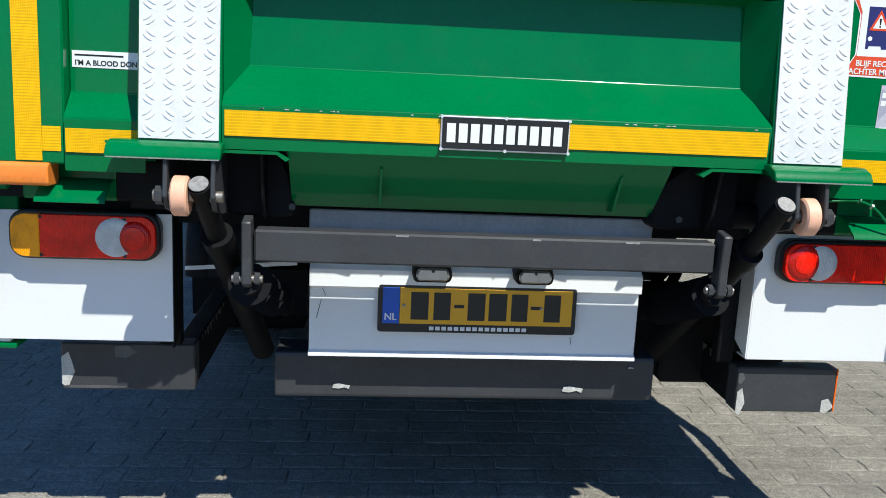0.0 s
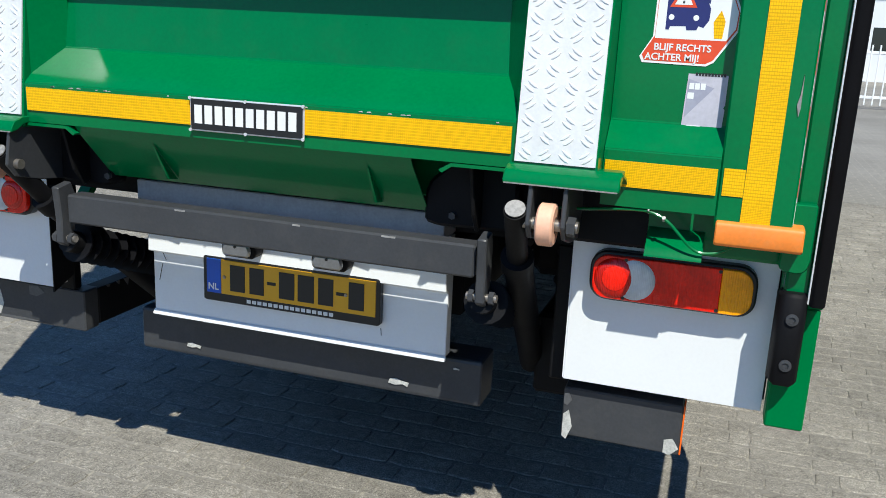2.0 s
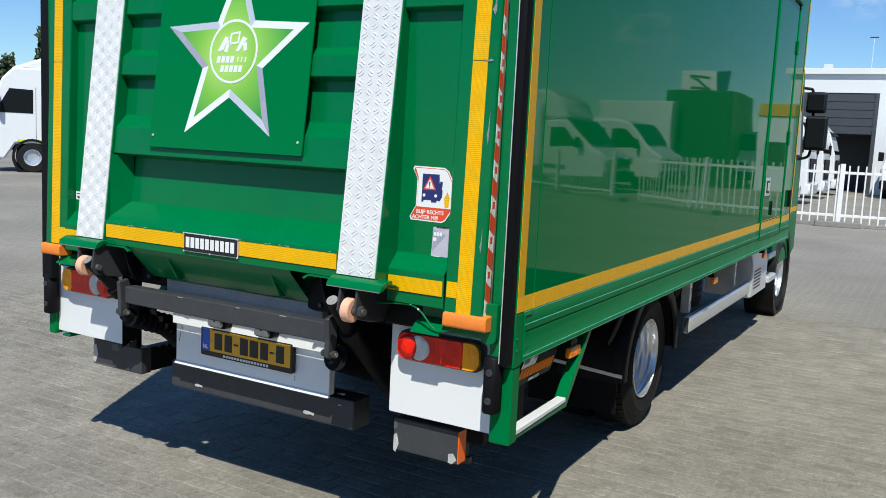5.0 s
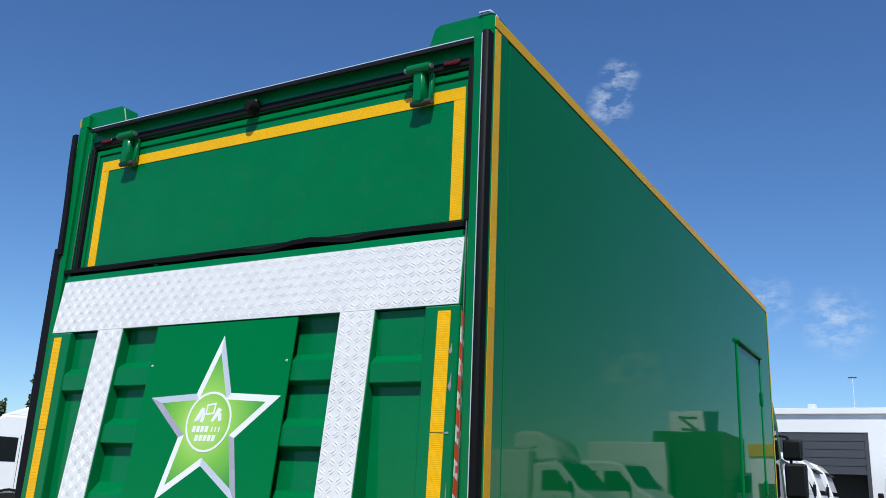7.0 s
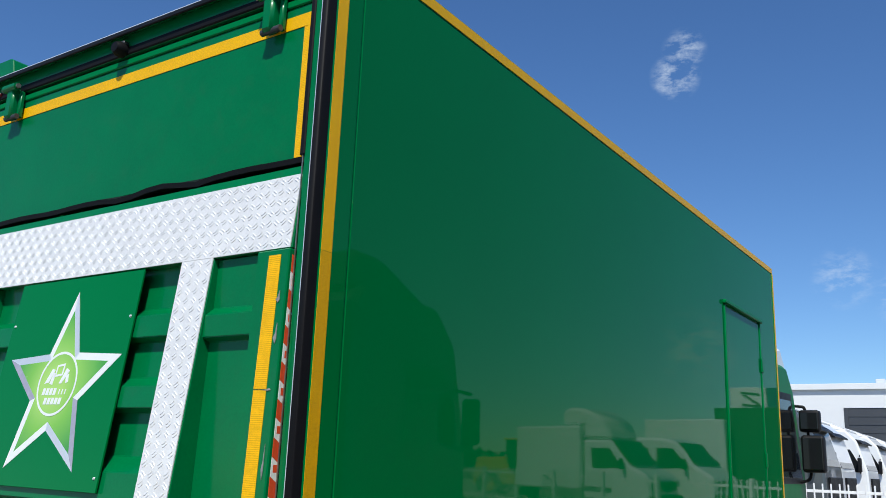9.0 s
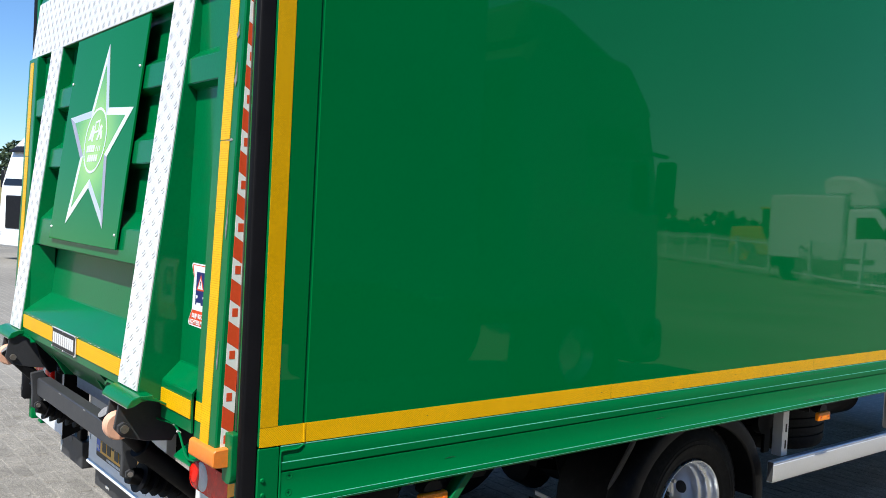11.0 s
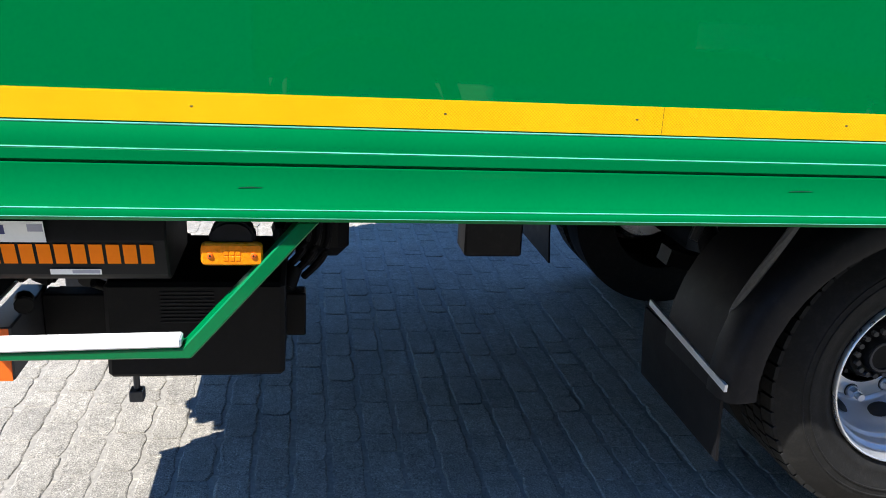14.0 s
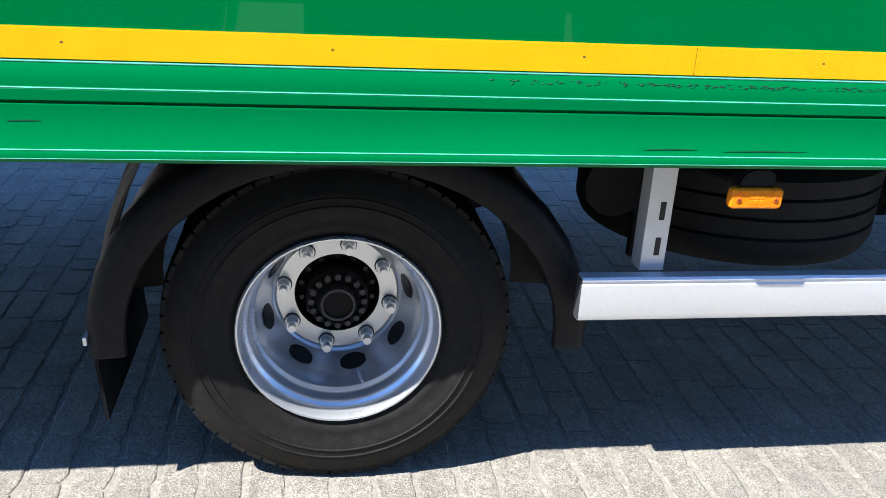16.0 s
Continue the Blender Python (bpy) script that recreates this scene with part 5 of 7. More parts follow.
        part("cable_tie", rod((0.925, -0.159, 1.0835), (0.925, -0.147, 1.0745), 0.0020, seg=6), M_PALE, truck)
        part("cable_tie", rod((0.958, -0.160, 1.0705), (0.958, -0.149, 1.0630), 0.0042, seg=8), M_PALE, truck)

# ---------- underside: chassis, tank, wheels, guards ----------
for s in (1, -1):
    part("chassis_rail", box(s * 0.36, s * 0.44, 0.15, 7.6, 0.68, 0.90, 0.006), M_BLACK, truck)
for y in (0.62, 1.6, 3.1, 4.4, 5.8):
    part("cross_member", box(-0.36, 0.36, y - 0.05, y + 0.05, 0.72, 0.86, 0.006), M_BLACK, truck)
for k in range(9):
    part("floor_beam", box(-1.22, 1.22, 0.45 + k * 0.62, 0.51 + k * 0.62, 0.885, 0.934), M_BLACK, truck)
tank = part("hydraulic_unit", prism([(0.95, 0.745), (1.19, 0.742), (1.222, 0.760), (1.250, 0.845), (1.248, 0.888), (0.95, 0.888)], "y", 0.118, 0.476, 0.004), M_BLACK, truck, "black pump housing with orange letter bars and a white label")
def tank_at(u, v, w):
    return Vector((1.2225 + (v - 0.760) * 0.328 + w + 0.0012, u, v))
for i in range(10):
    y0 = 0.134 + i * 0.0322
    part("letter_bar", disc_poly([(y0, 0.7895), (y0 + 0.0255, 0.7895), (y0 + 0.0255, 0.8335), (y0, 0.8335)], tank_at, 0.0012), M_LOGO, tank, smooth=False)
part("unit_label", disc_poly([(0.122, 0.838), (0.252, 0.838), (0.252, 0.884), (0.122, 0.884)], tank_at, 0.0012), M_STICK, tank, smooth=False)
part("label_mark", disc_poly([(0.132, 0.856), (0.180, 0.856), (0.180, 0.876), (0.132, 0.876)], tank_at, 0.0018), M_SBLUE, tank, smooth=False)
part("label_mark", disc_poly([(0.222, 0.862), (0.250, 0.862), (0.250, 0.878), (0.222, 0.878)], tank_at, 0.0018), M_SGREY, tank, smooth=False)
part("small_label", disc_poly([(0.248, 0.7640), (0.345, 0.7640), (0.345, 0.7765), (0.248, 0.7765)], tank_at, 0.0012), M_STICK, tank, smooth=False)
part("label_mark", disc_poly([(0.290, 0.7665), (0.342, 0.7665), (0.342, 0.774), (0.290, 0.774)], tank_at, 0.0018), M_SGREY, tank, smooth=False)
pump = part("pump_box", box(0.62, 1.02, 0.295, 0.70, 0.436, 0.672, 0.010), M_BLACK, truck, "black pump box with cooling slots")
for k in range(9):
    part("slot", box(1.0195, 1.0225, 0.42, 0.54, 0.575 + k * 0.009, 0.579 + k * 0.009), M_GUARD, pump)
part("drain_stub", rod((0.93, 0.34, 0.437), (0.93, 0.34, 0.365), 0.008, seg=10, bm=box(0.913, 0.947, 0.323, 0.357, 0.335, 0.366, 0.003)), M_DARK, pump)
part("drain_stub", rod((0.90, 0.62, 0.437), (0.90, 0.62, 0.405), 0.006, seg=10), M_DARK, pump)
part("valve_unit", box(0.50, 0.80, 0.72, 0.86, 0.66, 0.89, 0.03), M_BLACK, truck)
rv = random.Random(8)
for k in range(14):
    a = Vector((rv.uniform(0.60, 0.84), rv.uniform(0.69, 0.79), rv.uniform(0.63, 0.88)))
    part("valve", rod(a, a + Vector((rv.uniform(-0.05, 0.05), rv.uniform(-0.06, 0.06), rv.uniform(-0.07, 0.05))), rv.uniform(0.015, 0.032), seg=10, bevel=0.004), M_BLACK if k % 3 else M_GUARD, truck)
for k in range(4):
    y, z = 0.70 + 0.025 * k, 0.87 - 0.01 * k
    part("hydraulic_hose", tube([(0.70, y, z), (0.80, y + 0.03, z - 0.07), (0.82, y + 0.02, z - 0.16), (0.76, y - 0.03, z - 0.24)], 0.010), M_RUBBER, truck)
for k in range(9):
    a = Vector((rv.uniform(0.78, 0.98), rv.uniform(0.10, 0.28), rv.uniform(0.60, 0.73)))
    part("valve", rod(a, a + Vector((rv.uniform(-0.06, 0.06), rv.uniform(-0.05, 0.05), rv.uniform(-0.05, 0.04))), rv.uniform(0.012, 0.026), seg=10, bevel=0.003), M_BLACK, truck)
part("hanger_box", box(0.62, 0.74, 1.175, 1.335, 0.648, 0.89, 0.006), M_GUARD, truck, "dark bracket below the floor")


def marker_lamp(y, z, lab):
    m = part("marker_lamp", prism([(y - 0.056, z - 0.021), (y + 0.056, z - 0.021), (y + 0.060, z - 0.015), (y + 0.060, z + 0.019), (y + 0.054, z + 0.024), (y - 0.056, z + 0.024), (y - 0.060, z + 0.018), (y - 0.060, z - 0.015)], "x", 1.258, 1.281, 0.004), M_MARK, truck, lab)
    part("lamp_bracket", prism([(y - 0.046, z + 0.022), (y - 0.043, z + 0.046), (y - 0.032, z + 0.060), (y - 0.012, z + 0.068), (y + 0.014, z + 0.068), (y + 0.033, z + 0.060), (y + 0.043, z + 0.046), (y + 0.046, z + 0.022)], "x", 1.225, 1.272, 0.006, seg=2), M_GUARD, m, "dark plastic bracket")
    for e in (-0.042, 0.042):
        eye = part("lamp_screw", lathe([(0, 0), (0.0062, 0), (0.0062, 0.0022), (0.0050, 0.0030), (0, 0.0030)], (1.2805, y + e, z), 12), M_BLOCK, m)
        part("screw_slot", rod((1.2830, y + e, z), (1.2838, y + e, z), 0.0022, seg=8), M_INK, eye)
    for k in range(3):
        for j in range(2):
            part("lens_cell", box(1.2805, 1.2818, y - 0.016 + k * 0.0115, y - 0.006 + k * 0.0115, z - 0.011 + j * 0.0115, z - 0.001 + j * 0.0115, 0.0008), M_MARK, m)


marker_lamp(0.604, 0.822, "orange side marker lamp")
marker_lamp(3.228, 0.823, "orange side marker lamp")
marker_lamp(5.15, 0.823, "orange side marker lamp")

WY, WZ = 2.352, 0.420


def wheel(cy, s, cz=WZ, dual=True, outer_x=1.10, label=""):
    """Deep-dished silver wheel with eight nuts and hand holes, on a tyre with tread blocks."""
    deep = lambda d: d if d < 0.11 else 0.11 + (d - 0.11) * 1.40
    X = lambda d: s * (outer_x - d)
    XD = lambda d: s * (outer_x - deep(d))
    rim = []
    # dish, seen from outside: flange, step, cone, disc
    for r, d in ((0.240, 0.030), (0.2445, 0.022), (0.2445, 0.012), (0.241, 0.0075), (0.237, 0.009), (0.234, 0.016), (0.2315, 0.030), (0.2295, 0.044), (0.2255, 0.052), (0.2195, 0.056), (0.2165, 0.062), (0.2150, 0.074), (0.2140, 0.090), (0.2110, 0.098), (0.2060, 0.102), (0.2035, 0.108), (0.2025, 0.124), (0.1990, 0.136), (0.1930, 0.146), (0.1690, 0.186), (0.1655, 0.1915), (0.1640, 0.1925), (0.1600, 0.1935), (0.1550, 0.199), (0.110, 0.199), (0.110, 0.208), (0.170, 0.208), (0.200, 0.170), (0.225, 0.120), (0.238, 0.060)):
        rim.append((r, -s * deep(d)))
    w = part("wheel", lathe(rim, (s * outer_x, cy, cz), 64), M_SILVER, truck, label or "silver steel wheel with eight nuts")
    hub = [(0.0, -s * deep(0.150)), (0.046, -s * deep(0.150)), (0.052, -s * deep(0.156)), (0.052, -s * deep(0.172)), (0.079, -s * deep(0.176)), (0.083, -s * deep(0.182)), (0.084, -s * deep(0.222)), (0.102, -s * deep(0.226)), (0.1060, -s * deep(0.200)), (0.1098, -s * deep(0.1985)), (0.1098, -s * deep(0.235)), (0.0, -s * deep(0.235))]
    part("hub", lathe(hub, (s * outer_x, cy, cz), 40), M_BLACK, w, "black hub with small bolts")
    bm = lathe([(0.038, -s * deep(0.150)), (0.044, -s * deep(0.150)), (0.044, -s * deep(0.146)), (0.038, -s * deep(0.146))], (s * outer_x, cy, cz), 28)
    for k in range(16):
        a = 2 * math.pi * k / 16
        p = Vector((0, cy + 0.067 * math.cos(a), cz + 0.067 * math.sin(a)))
        bm = rod((XD(0.170), p.y, p.z), (XD(0.160), p.y, p.z), 0.0085, seg=6, bm=bm)
    for k in range(14):
        a = 2 * math.pi * (k + 0.5) / 14
        bm = rod((XD(0.226), cy + 0.094 * math.cos(a), cz + 0.094 * math.sin(a)), (XD(0.214), cy + 0.094 * math.cos(a), cz + 0.094 * math.sin(a)), 0.007, seg=6, bm=bm)
    part("hub_bolts", bm, M_DARK, w)["kind"] = "stuff"
    for k in range(8):
        a = 2 * math.pi * (k + 0.744) / 8
        y, z = cy + 0.1390 * math.cos(a), cz + 0.1390 * math.sin(a)
        bm = rod((XD(0.199), y, z), (XD(0.193), y, z), 0.0185, seg=16)
        bm = rod((XD(0.193), y, z), (XD(0.176), y, z), 0.0165, seg=6, bm=bm)
        bm = rod((XD(0.176), y, z), (XD(0.162), y, z), 0.0105, seg=10, bm=bm)
        part("wheel_nut", bm, M_SILVER, w)
        part("nut_seat", rod((XD(0.1995), y, z), (XD(0.1975), y, z), 0.0215, seg=18), M_DARK, w)
        a = 2 * math.pi * (k + 0.29) / 8
        c = Vector((XD(0.166), cy + 0.182 * math.cos(a), cz + 0.182 * math.sin(a)))
        n = Vector((s * 0.394, -0.919 * math.cos(a), -0.919 * math.sin(a)))
        tang = Vector((0, -math.sin(a), math.cos(a)))
        rad = n.cross(tang)
        # flat black disc above the cone, painting the shade inside a hand hole
        own = bmesh.new()
        own.faces.new([own.verts.new(c + n * 0.0040 + tang * 0.036 * math.cos(t) + rad * 0.0265 * math.sin(t)) for t in [2 * math.pi * i / 20 for i in range(20)]])
        part("hand_hole", own, M_INK, w, smooth=False)
    a = 0.8
    part("valve", rod((XD(0.165), cy + 0.05, cz - 0.185), (XD(0.105), cy + 0.06, cz - 0.190), 0.004, seg=8), M_ALU, w)
    # tyre: rounded sidewall with rings, then tread blocks
    R = 0.418
    prof = [(0.240, 0.028), (0.262, 0.010), (0.275, 0.006), (0.283, 0.0075), (0.300, 0.000), (0.318, -0.003), (0.3195, -0.0055), (0.3225, -0.0055), (0.324, -0.003), (0.338, -0.0022), (0.3395, -0.0045), (0.3420, -0.0045), (0.3435, -0.0020), (0.352, -0.001), (0.357, 0.003), (0.375, 0.010), (0.392, 0.022), (R - 0.012, 0.030), (R - 0.010, 0.215), (0.38, 0.235), (0.33, 0.245), (0.26, 0.230), (0.235, 0.20)]
    part("tyre", lathe([(r, -s * d) for r, d in prof], (s * outer_x, cy, cz), 72), M_TYRE, w, "black tyre, its lower wall dusty")
    verts, faces = [], []
    nb = 58
    for k in range(nb):
        for row in range(4):
            a0, a1 = 2 * math.pi * (k + 0.06 + 0.25 * (row % 2)) / nb, 2 * math.pi * (k + 0.88 + 0.25 * (row % 2)) / nb
            d0, d1 = 0.027 + row * 0.048, 0.027 + row * 0.048 + 0.042
            base = len(verts)
            for r in (R - 0.018, R):
                for a, d in ((a0, d0), (a1, d0), (a1, d1), (a0, d1)):
                    q = r - (0.006 if (row == 0 and d == d0 and r == R) else 0)
                    verts.append((X(d), cy + q * math.cos(a), cz + q * math.sin(a)))
            for f in ((4, 5, 6, 7), (0, 1, 5, 4), (1, 2, 6, 5), (2, 3, 7, 6), (3, 0, 4, 7)):
                faces.append([base + i for i in f])
    me = bpy.data.meshes.new("tread")
    me.from_pydata(verts, [], faces)
    me.materials.append(M_TYRE)
    tr = new("tread", me)
    tr.parent, tr["kind"] = w, "stuff"
    if dual:
        part("inner_tyre", lathe([(0.25, -s * 0.30), (0.34, -s * 0.27), (0.40, -s * 0.29), (R, -s * 0.31), (R, -s * 0.49), (0.36, -s * 0.52), (0.25, -s * 0.50)], (s * outer_x, cy, cz), 48), M_TYRE, w)
    return w


for s in (1, -1):
    wheel(WY, s)
part("rear_axle", rod((-0.72, WY, WZ), (0.72, WY, WZ), 0.075, seg=20, bm=lathe([(0.0, -0.16), (0.13, -0.12), (0.19, 0.0), (0.13, 0.12), (0.0, 0.16)], (0, WY, WZ), 20, axis="y")), M_BLACK, truck)
for s in (1, -1):
    part("leaf_spring", sheet([(WY - 0.50, 0.56), (WY - 0.3, 0.51), (WY, 0.49), (WY + 0.3, 0.51), (WY + 0.50, 0.56)], 0.05, "x", s * 0.46, s * 0.54), M_BLACK, truck)
    part("shock_absorber", rod((s * 0.62, WY - 0.50, 0.86), (s * 0.58, WY - 0.28, 0.40), 0.035, seg=14), M_BLACK, truck)
    part("brake_pot", rod((s * 0.60, WY - 0.36, 0.55), (s * 0.60, WY - 0.22, 0.60), 0.085, seg=18, bevel=0.01), M_BLACK, truck)
    # mudguard: an arch with a rolled outer edge
    pts = []
    for k in range(25):
        a = radians(184 - 188 * k / 24)
        pts.append((WY + (0.545 if a > math.pi / 2 else 0.578) * math.cos(a), WZ + 0.485 * math.sin(a)))
    own = bmesh.new()
    rows = []
    n = len(pts)
    for i, (y, z) in enumerate(pts):
        a = radians(184 - 188 * i / 24)
        nrm = Vector((0, math.cos(a), math.sin(a)))
        c = Vector((0, y, z))
        cs = [(1.120, -0.066), (1.127, -0.062), (1.129, -0.050), (1.129, -0.012), (1.124, 0.004), (1.112, 0.015), (1.085, 0.024), (1.03, 0.026), (1.02, 0.020), (0.74, 0.020), (0.74, -0.090), (0.748, -0.090), (0.748, 0.013), (1.078, 0.013), (1.108, 0.000), (1.118, -0.014), (1.118, -0.060), (1.112, -0.066)]
        rows.append([own.verts.new((s * x, c.y + nrm.y * o, c.z + nrm.z * o)) for x, o in cs])
    for a, b in zip(rows, rows[1:]):
        for k in range(len(a)):
            own.faces.new((a[k], a[(k + 1) % len(a)], b[(k + 1) % len(a)], b[k]))
    own.faces.new(rows[0])
    own.faces.new(list(reversed(rows[-1])))
    mg = part("mudguard", own, M_GUARD, truck, "black plastic mudguard with a rolled edge")
    part("mud_flap", prism([(WY - 0.560, 0.43), (WY - 0.552, 0.43), (WY - 0.548, 0.33), (WY - 0.538, 0.205), (WY - 0.546, 0.205), (WY - 0.556, 0.33)], "x", s * 0.56, s * 1.092), M_RUBBER, mg)
    part("flap_strip", prism([(s * 0.61, 0.455), (s * 0.61, 0.474), (s * 1.122, 0.437), (s * 1.122, 0.418)], "y", WY - 0.570, WY - 0.562), M_ALU, mg, "white metal strip")
    part("guard_stay", tube([(s * 1.08, WY - 0.42, 0.86), (s * 1.075, WY - 0.455, 0.79), (s * 1.05, WY - 0.495, 0.69), (s * 1.03, WY - 0.520, 0.615), (s * 1.025, WY - 0.524, 0.585)], 0.012), M_SCUFF, mg)
    part("guard_stay", tube([(s * 0.70, WY - 0.40, 0.90), (s * 0.72, WY - 0.48, 0.78), (s * 0.74, WY - 0.52, 0.70)], 0.013), M_DARK, mg)
    # side guard rail with its brackets
    gr = part("side_guard", prism([(s * 1.168, 0.499), (s * 1.197, 0.499), (s * 1.203, 0.515), (s * 1.203, 0.588), (s * 1.199, 0.592), (s * 1.199, 0.597), (s * 1.203, 0.600), (s * 1.198, 0.607), (s * 1.168, 0.607)], "y", 2.892, 4.98), M_ALU, truck, "silver aluminium side guard rail")
    part("guard_end", box(s * 1.170, s * 1.200, 2.889, 2.8935, 0.503, 0.603, 0.001), M_DARK, gr)
    for y in (3.072, 4.55):
        br = part("guard_bracket", box(s * 1.145, s * 1.155, y - 0.028, y + 0.028, 0.605, 0.893, 0.002, bm=box(s * 1.10, s * 1.155, y - 0.031, y - 0.026, 0.605, 0.893)), M_ALU, gr, "slotted silver bracket")
        for z in (0.665, 0.752):
            part("bracket_slot", box(s * 1.1545, s * 1.1562, y - 0.002, y + 0.011, z - 0.022, z + 0.022), M_INK, gr)
        part("bracket_foot", box(s * 1.06, s * 1.18, y - 0.03, y + 0.05, 0.880, 0.893, 0.002), M_ALU, gr)
# spare wheel lying under the floor
spare = part("spare_wheel", lathe([(0.17, 0.02), (0.26, 0.0), (0.33, -0.01), (0.385, 0.0), (0.398, 0.03), (0.398, 0.065), (0.389, 0.070), (0.398, 0.075), (0.398, 0.115), (0.389, 0.12), (0.398, 0.125), (0.398, 0.165), (0.389, 0.17), (0.398, 0.175), (0.398, 0.215), (0.37, 0.24), (0.26, 0.245), (0.17, 0.22)], (0.74, 3.42, 0.600), 56, axis="z"), M_TYRE, truck, "spare wheel lying in a carrier under the floor")
part("spare_rim", lathe([(0.0, 0.10), (0.17, 0.10), (0.235, 0.03), (0.24, 0.18), (0.0, 0.13)], (0.74, 3.42, 0.600), 32, axis="z"), M_DARK, spare)
part("spare_carrier", box(0.3, 1.05, 3.40, 3.45, 0.57, 0.595, 0.004, bm=box(1.03, 1.05, 3.05, 3.11, 0.595, 0.90, 0.004)), M_BLACK, spare)
part("spare_bolts", rod((1.05, 2.985, 0.79), (1.09, 2.985, 0.79), 0.075, seg=22, bm=rod((1.0, 3.11, 0.845), (1.21, 3.20, 0.845), 0.012, seg=8)), M_BLACK, spare)
# dark tank, battery steps and cab at the front
part("air_tank", rod((0.55, 4.0, 0.68), (0.55, 4.9, 0.68), 0.15, seg=24, bevel=0.03), M_BLACK, truck)
part("fuel_tank", box(-1.15, -0.6, 3.2, 4.8, 0.50, 0.88, 0.05, seg=3), M_ALU, truck)
stp = part("battery_step", prism([(0.80, 0.45), (1.21, 0.45), (1.21, 0.72), (1.17, 0.93), (0.80, 0.93)], "y", 5.02, 5.75, 0.012), M_ALU, truck, "silver grey battery step with vents")
for k in range(6):
    part("step_vent", box(1.205, 1.212, 5.10, 5.42, 0.52 + k * 0.03, 0.535 + k * 0.03), M_DARK, stp)
part("step_tread", box(1.0, 1.235, 5.76, 6.15, 0.50, 0.56, 0.008, bm=box(1.0, 1.215, 5.76, 6.15, 0.72, 0.78, 0.008)), M_ALU, stp)
cab = part("cab", prism([(6.38, 0.70), (6.38, 2.62), (6.55, 2.86), (7.35, 2.86), (7.62, 2.62), (7.98, 1.75), (8.05, 0.62), (7.7, 0.52), (6.9, 0.52)], "x", -1.13, 1.13, 0.05), M_RAIL, truck, "green cab with white roof and dark windows")
part("cab_roof", prism([(6.45, 2.70), (6.52, 2.92), (7.30, 3.05), (7.60, 2.74)], "x", -1.09, 1.09, 0.04), M_WHITE, cab)
for s in (1, -1):
    part("side_window", prism([(6.62, 1.72), (6.62, 2.48), (7.42, 2.50), (7.75, 1.72)], "x", s * 1.128, s * 1.136, 0.003), M_GLASS, cab)
    part("window_frame", prism([(6.56, 1.66), (6.56, 2.55), (7.46, 2.57), (7.84, 1.66)], "x", s * 1.124, s * 1.132, 0.003), M_GUARD, cab)
    part("reflective_tape", box(s * 1.130, s * 1.134, 6.42, 7.9, 1.088, 1.140), M_TAPE, cab)
    part("wheel_arch", lathe([(0.42, 0), (0.50, 0), (0.50, -s * 0.30), (0.42, -s * 0.30)], (s * 1.15, 7.15, 0.44), 40), M_GUARD, cab)
    mi = part("mirror", box(s * 1.17, s * 1.40, 7.62, 7.74, 1.78, 2.16, 0.03, seg=2), M_GUARD, truck, "black wing mirrors on a bent arm")
    part("wide_mirror", box(s * 1.16, s * 1.37, 7.62, 7.74, 2.19, 2.42, 0.03, seg=2), M_GUARD, mi)
    part("mirror_glass", box(s * 1.19, s * 1.38, 7.610, 7.622, 1.81, 2.13, 0.004, bm=box(s * 1.18, s * 1.35, 7.610, 7.622, 2.22, 2.39, 0.004)), M_GLASS, mi)
    part("mirror_arm", tube([(s * 1.00, 7.70, 2.46), (s * 1.16, 7.70, 2.46), (s * 1.22, 7.70, 2.40), (s * 1.24, 7.70, 2.0), (s * 1.24, 7.70, 1.76), (s * 1.18, 7.70, 1.69), (s * 1.00, 7.70, 1.68)], 0.016), M_GUARD, mi)
    wheel(7.15, s, cz=WZ, dual=False, outer_x=1.13)
part("windscreen", prism([(7.70, 1.75), (7.99, 1.75), (7.66, 2.58), (7.40, 2.58)], "x", -1.05, 1.05, 0.01), M_GLASS, cab)

# ---------- surroundings ----------
M_HALL = material("white_hall_cladding", (0.74, 0.75, 0.76), 0.5, vary=0.03, scale=0.4)
M_HALLDARK = material("dark_roller_door", (0.05, 0.055, 0.065), 0.5, vary=0.1, scale=1)
M_FENCE = material("white_fence_paint", (0.78, 0.78, 0.77), 0.45, vary=0.05)
M_CONC = material("grey_concrete", (0.22, 0.21, 0.195), 0.9, vary=0.2, bump=0.5)
M_TRUCKW = material("white_cab_paint", (0.78, 0.79, 0.80), 0.3, coat=0.5, vary=0.03, scale=2, dirt=0.05)
M_TRUCKG = material("dark_grey_cab_paint", (0.06, 0.07, 0.075), 0.3, coat=0.6, vary=0.05, scale=2)
M_TRUCKB = material("blue_cab_paint", (0.05, 0.16, 0.42), 0.3, coat=0.5, vary=0.05, scale=2)
M_TRUCKR = material("red_cab_paint", (0.42, 0.03, 0.02), 0.3, coat=0.5, vary=0.05, scale=2)
M_HIVIS = material("lime_stripe", (0.55, 0.75, 0.02), 0.4, vary=0.05)
M_LEAF = material("dark_foliage", (0.035, 0.06, 0.022), 0.7, vary=0.3, scale=0.8, random_value=0.35)
M_BARK = material("bark", (0.10, 0.075, 0.05), 0.9, vary=0.3)
M_MACHINE = material("yellow_machine_paint", (0.70, 0.36, 0.02), 0.45, vary=0.1, scale=2, dirt=0.3)


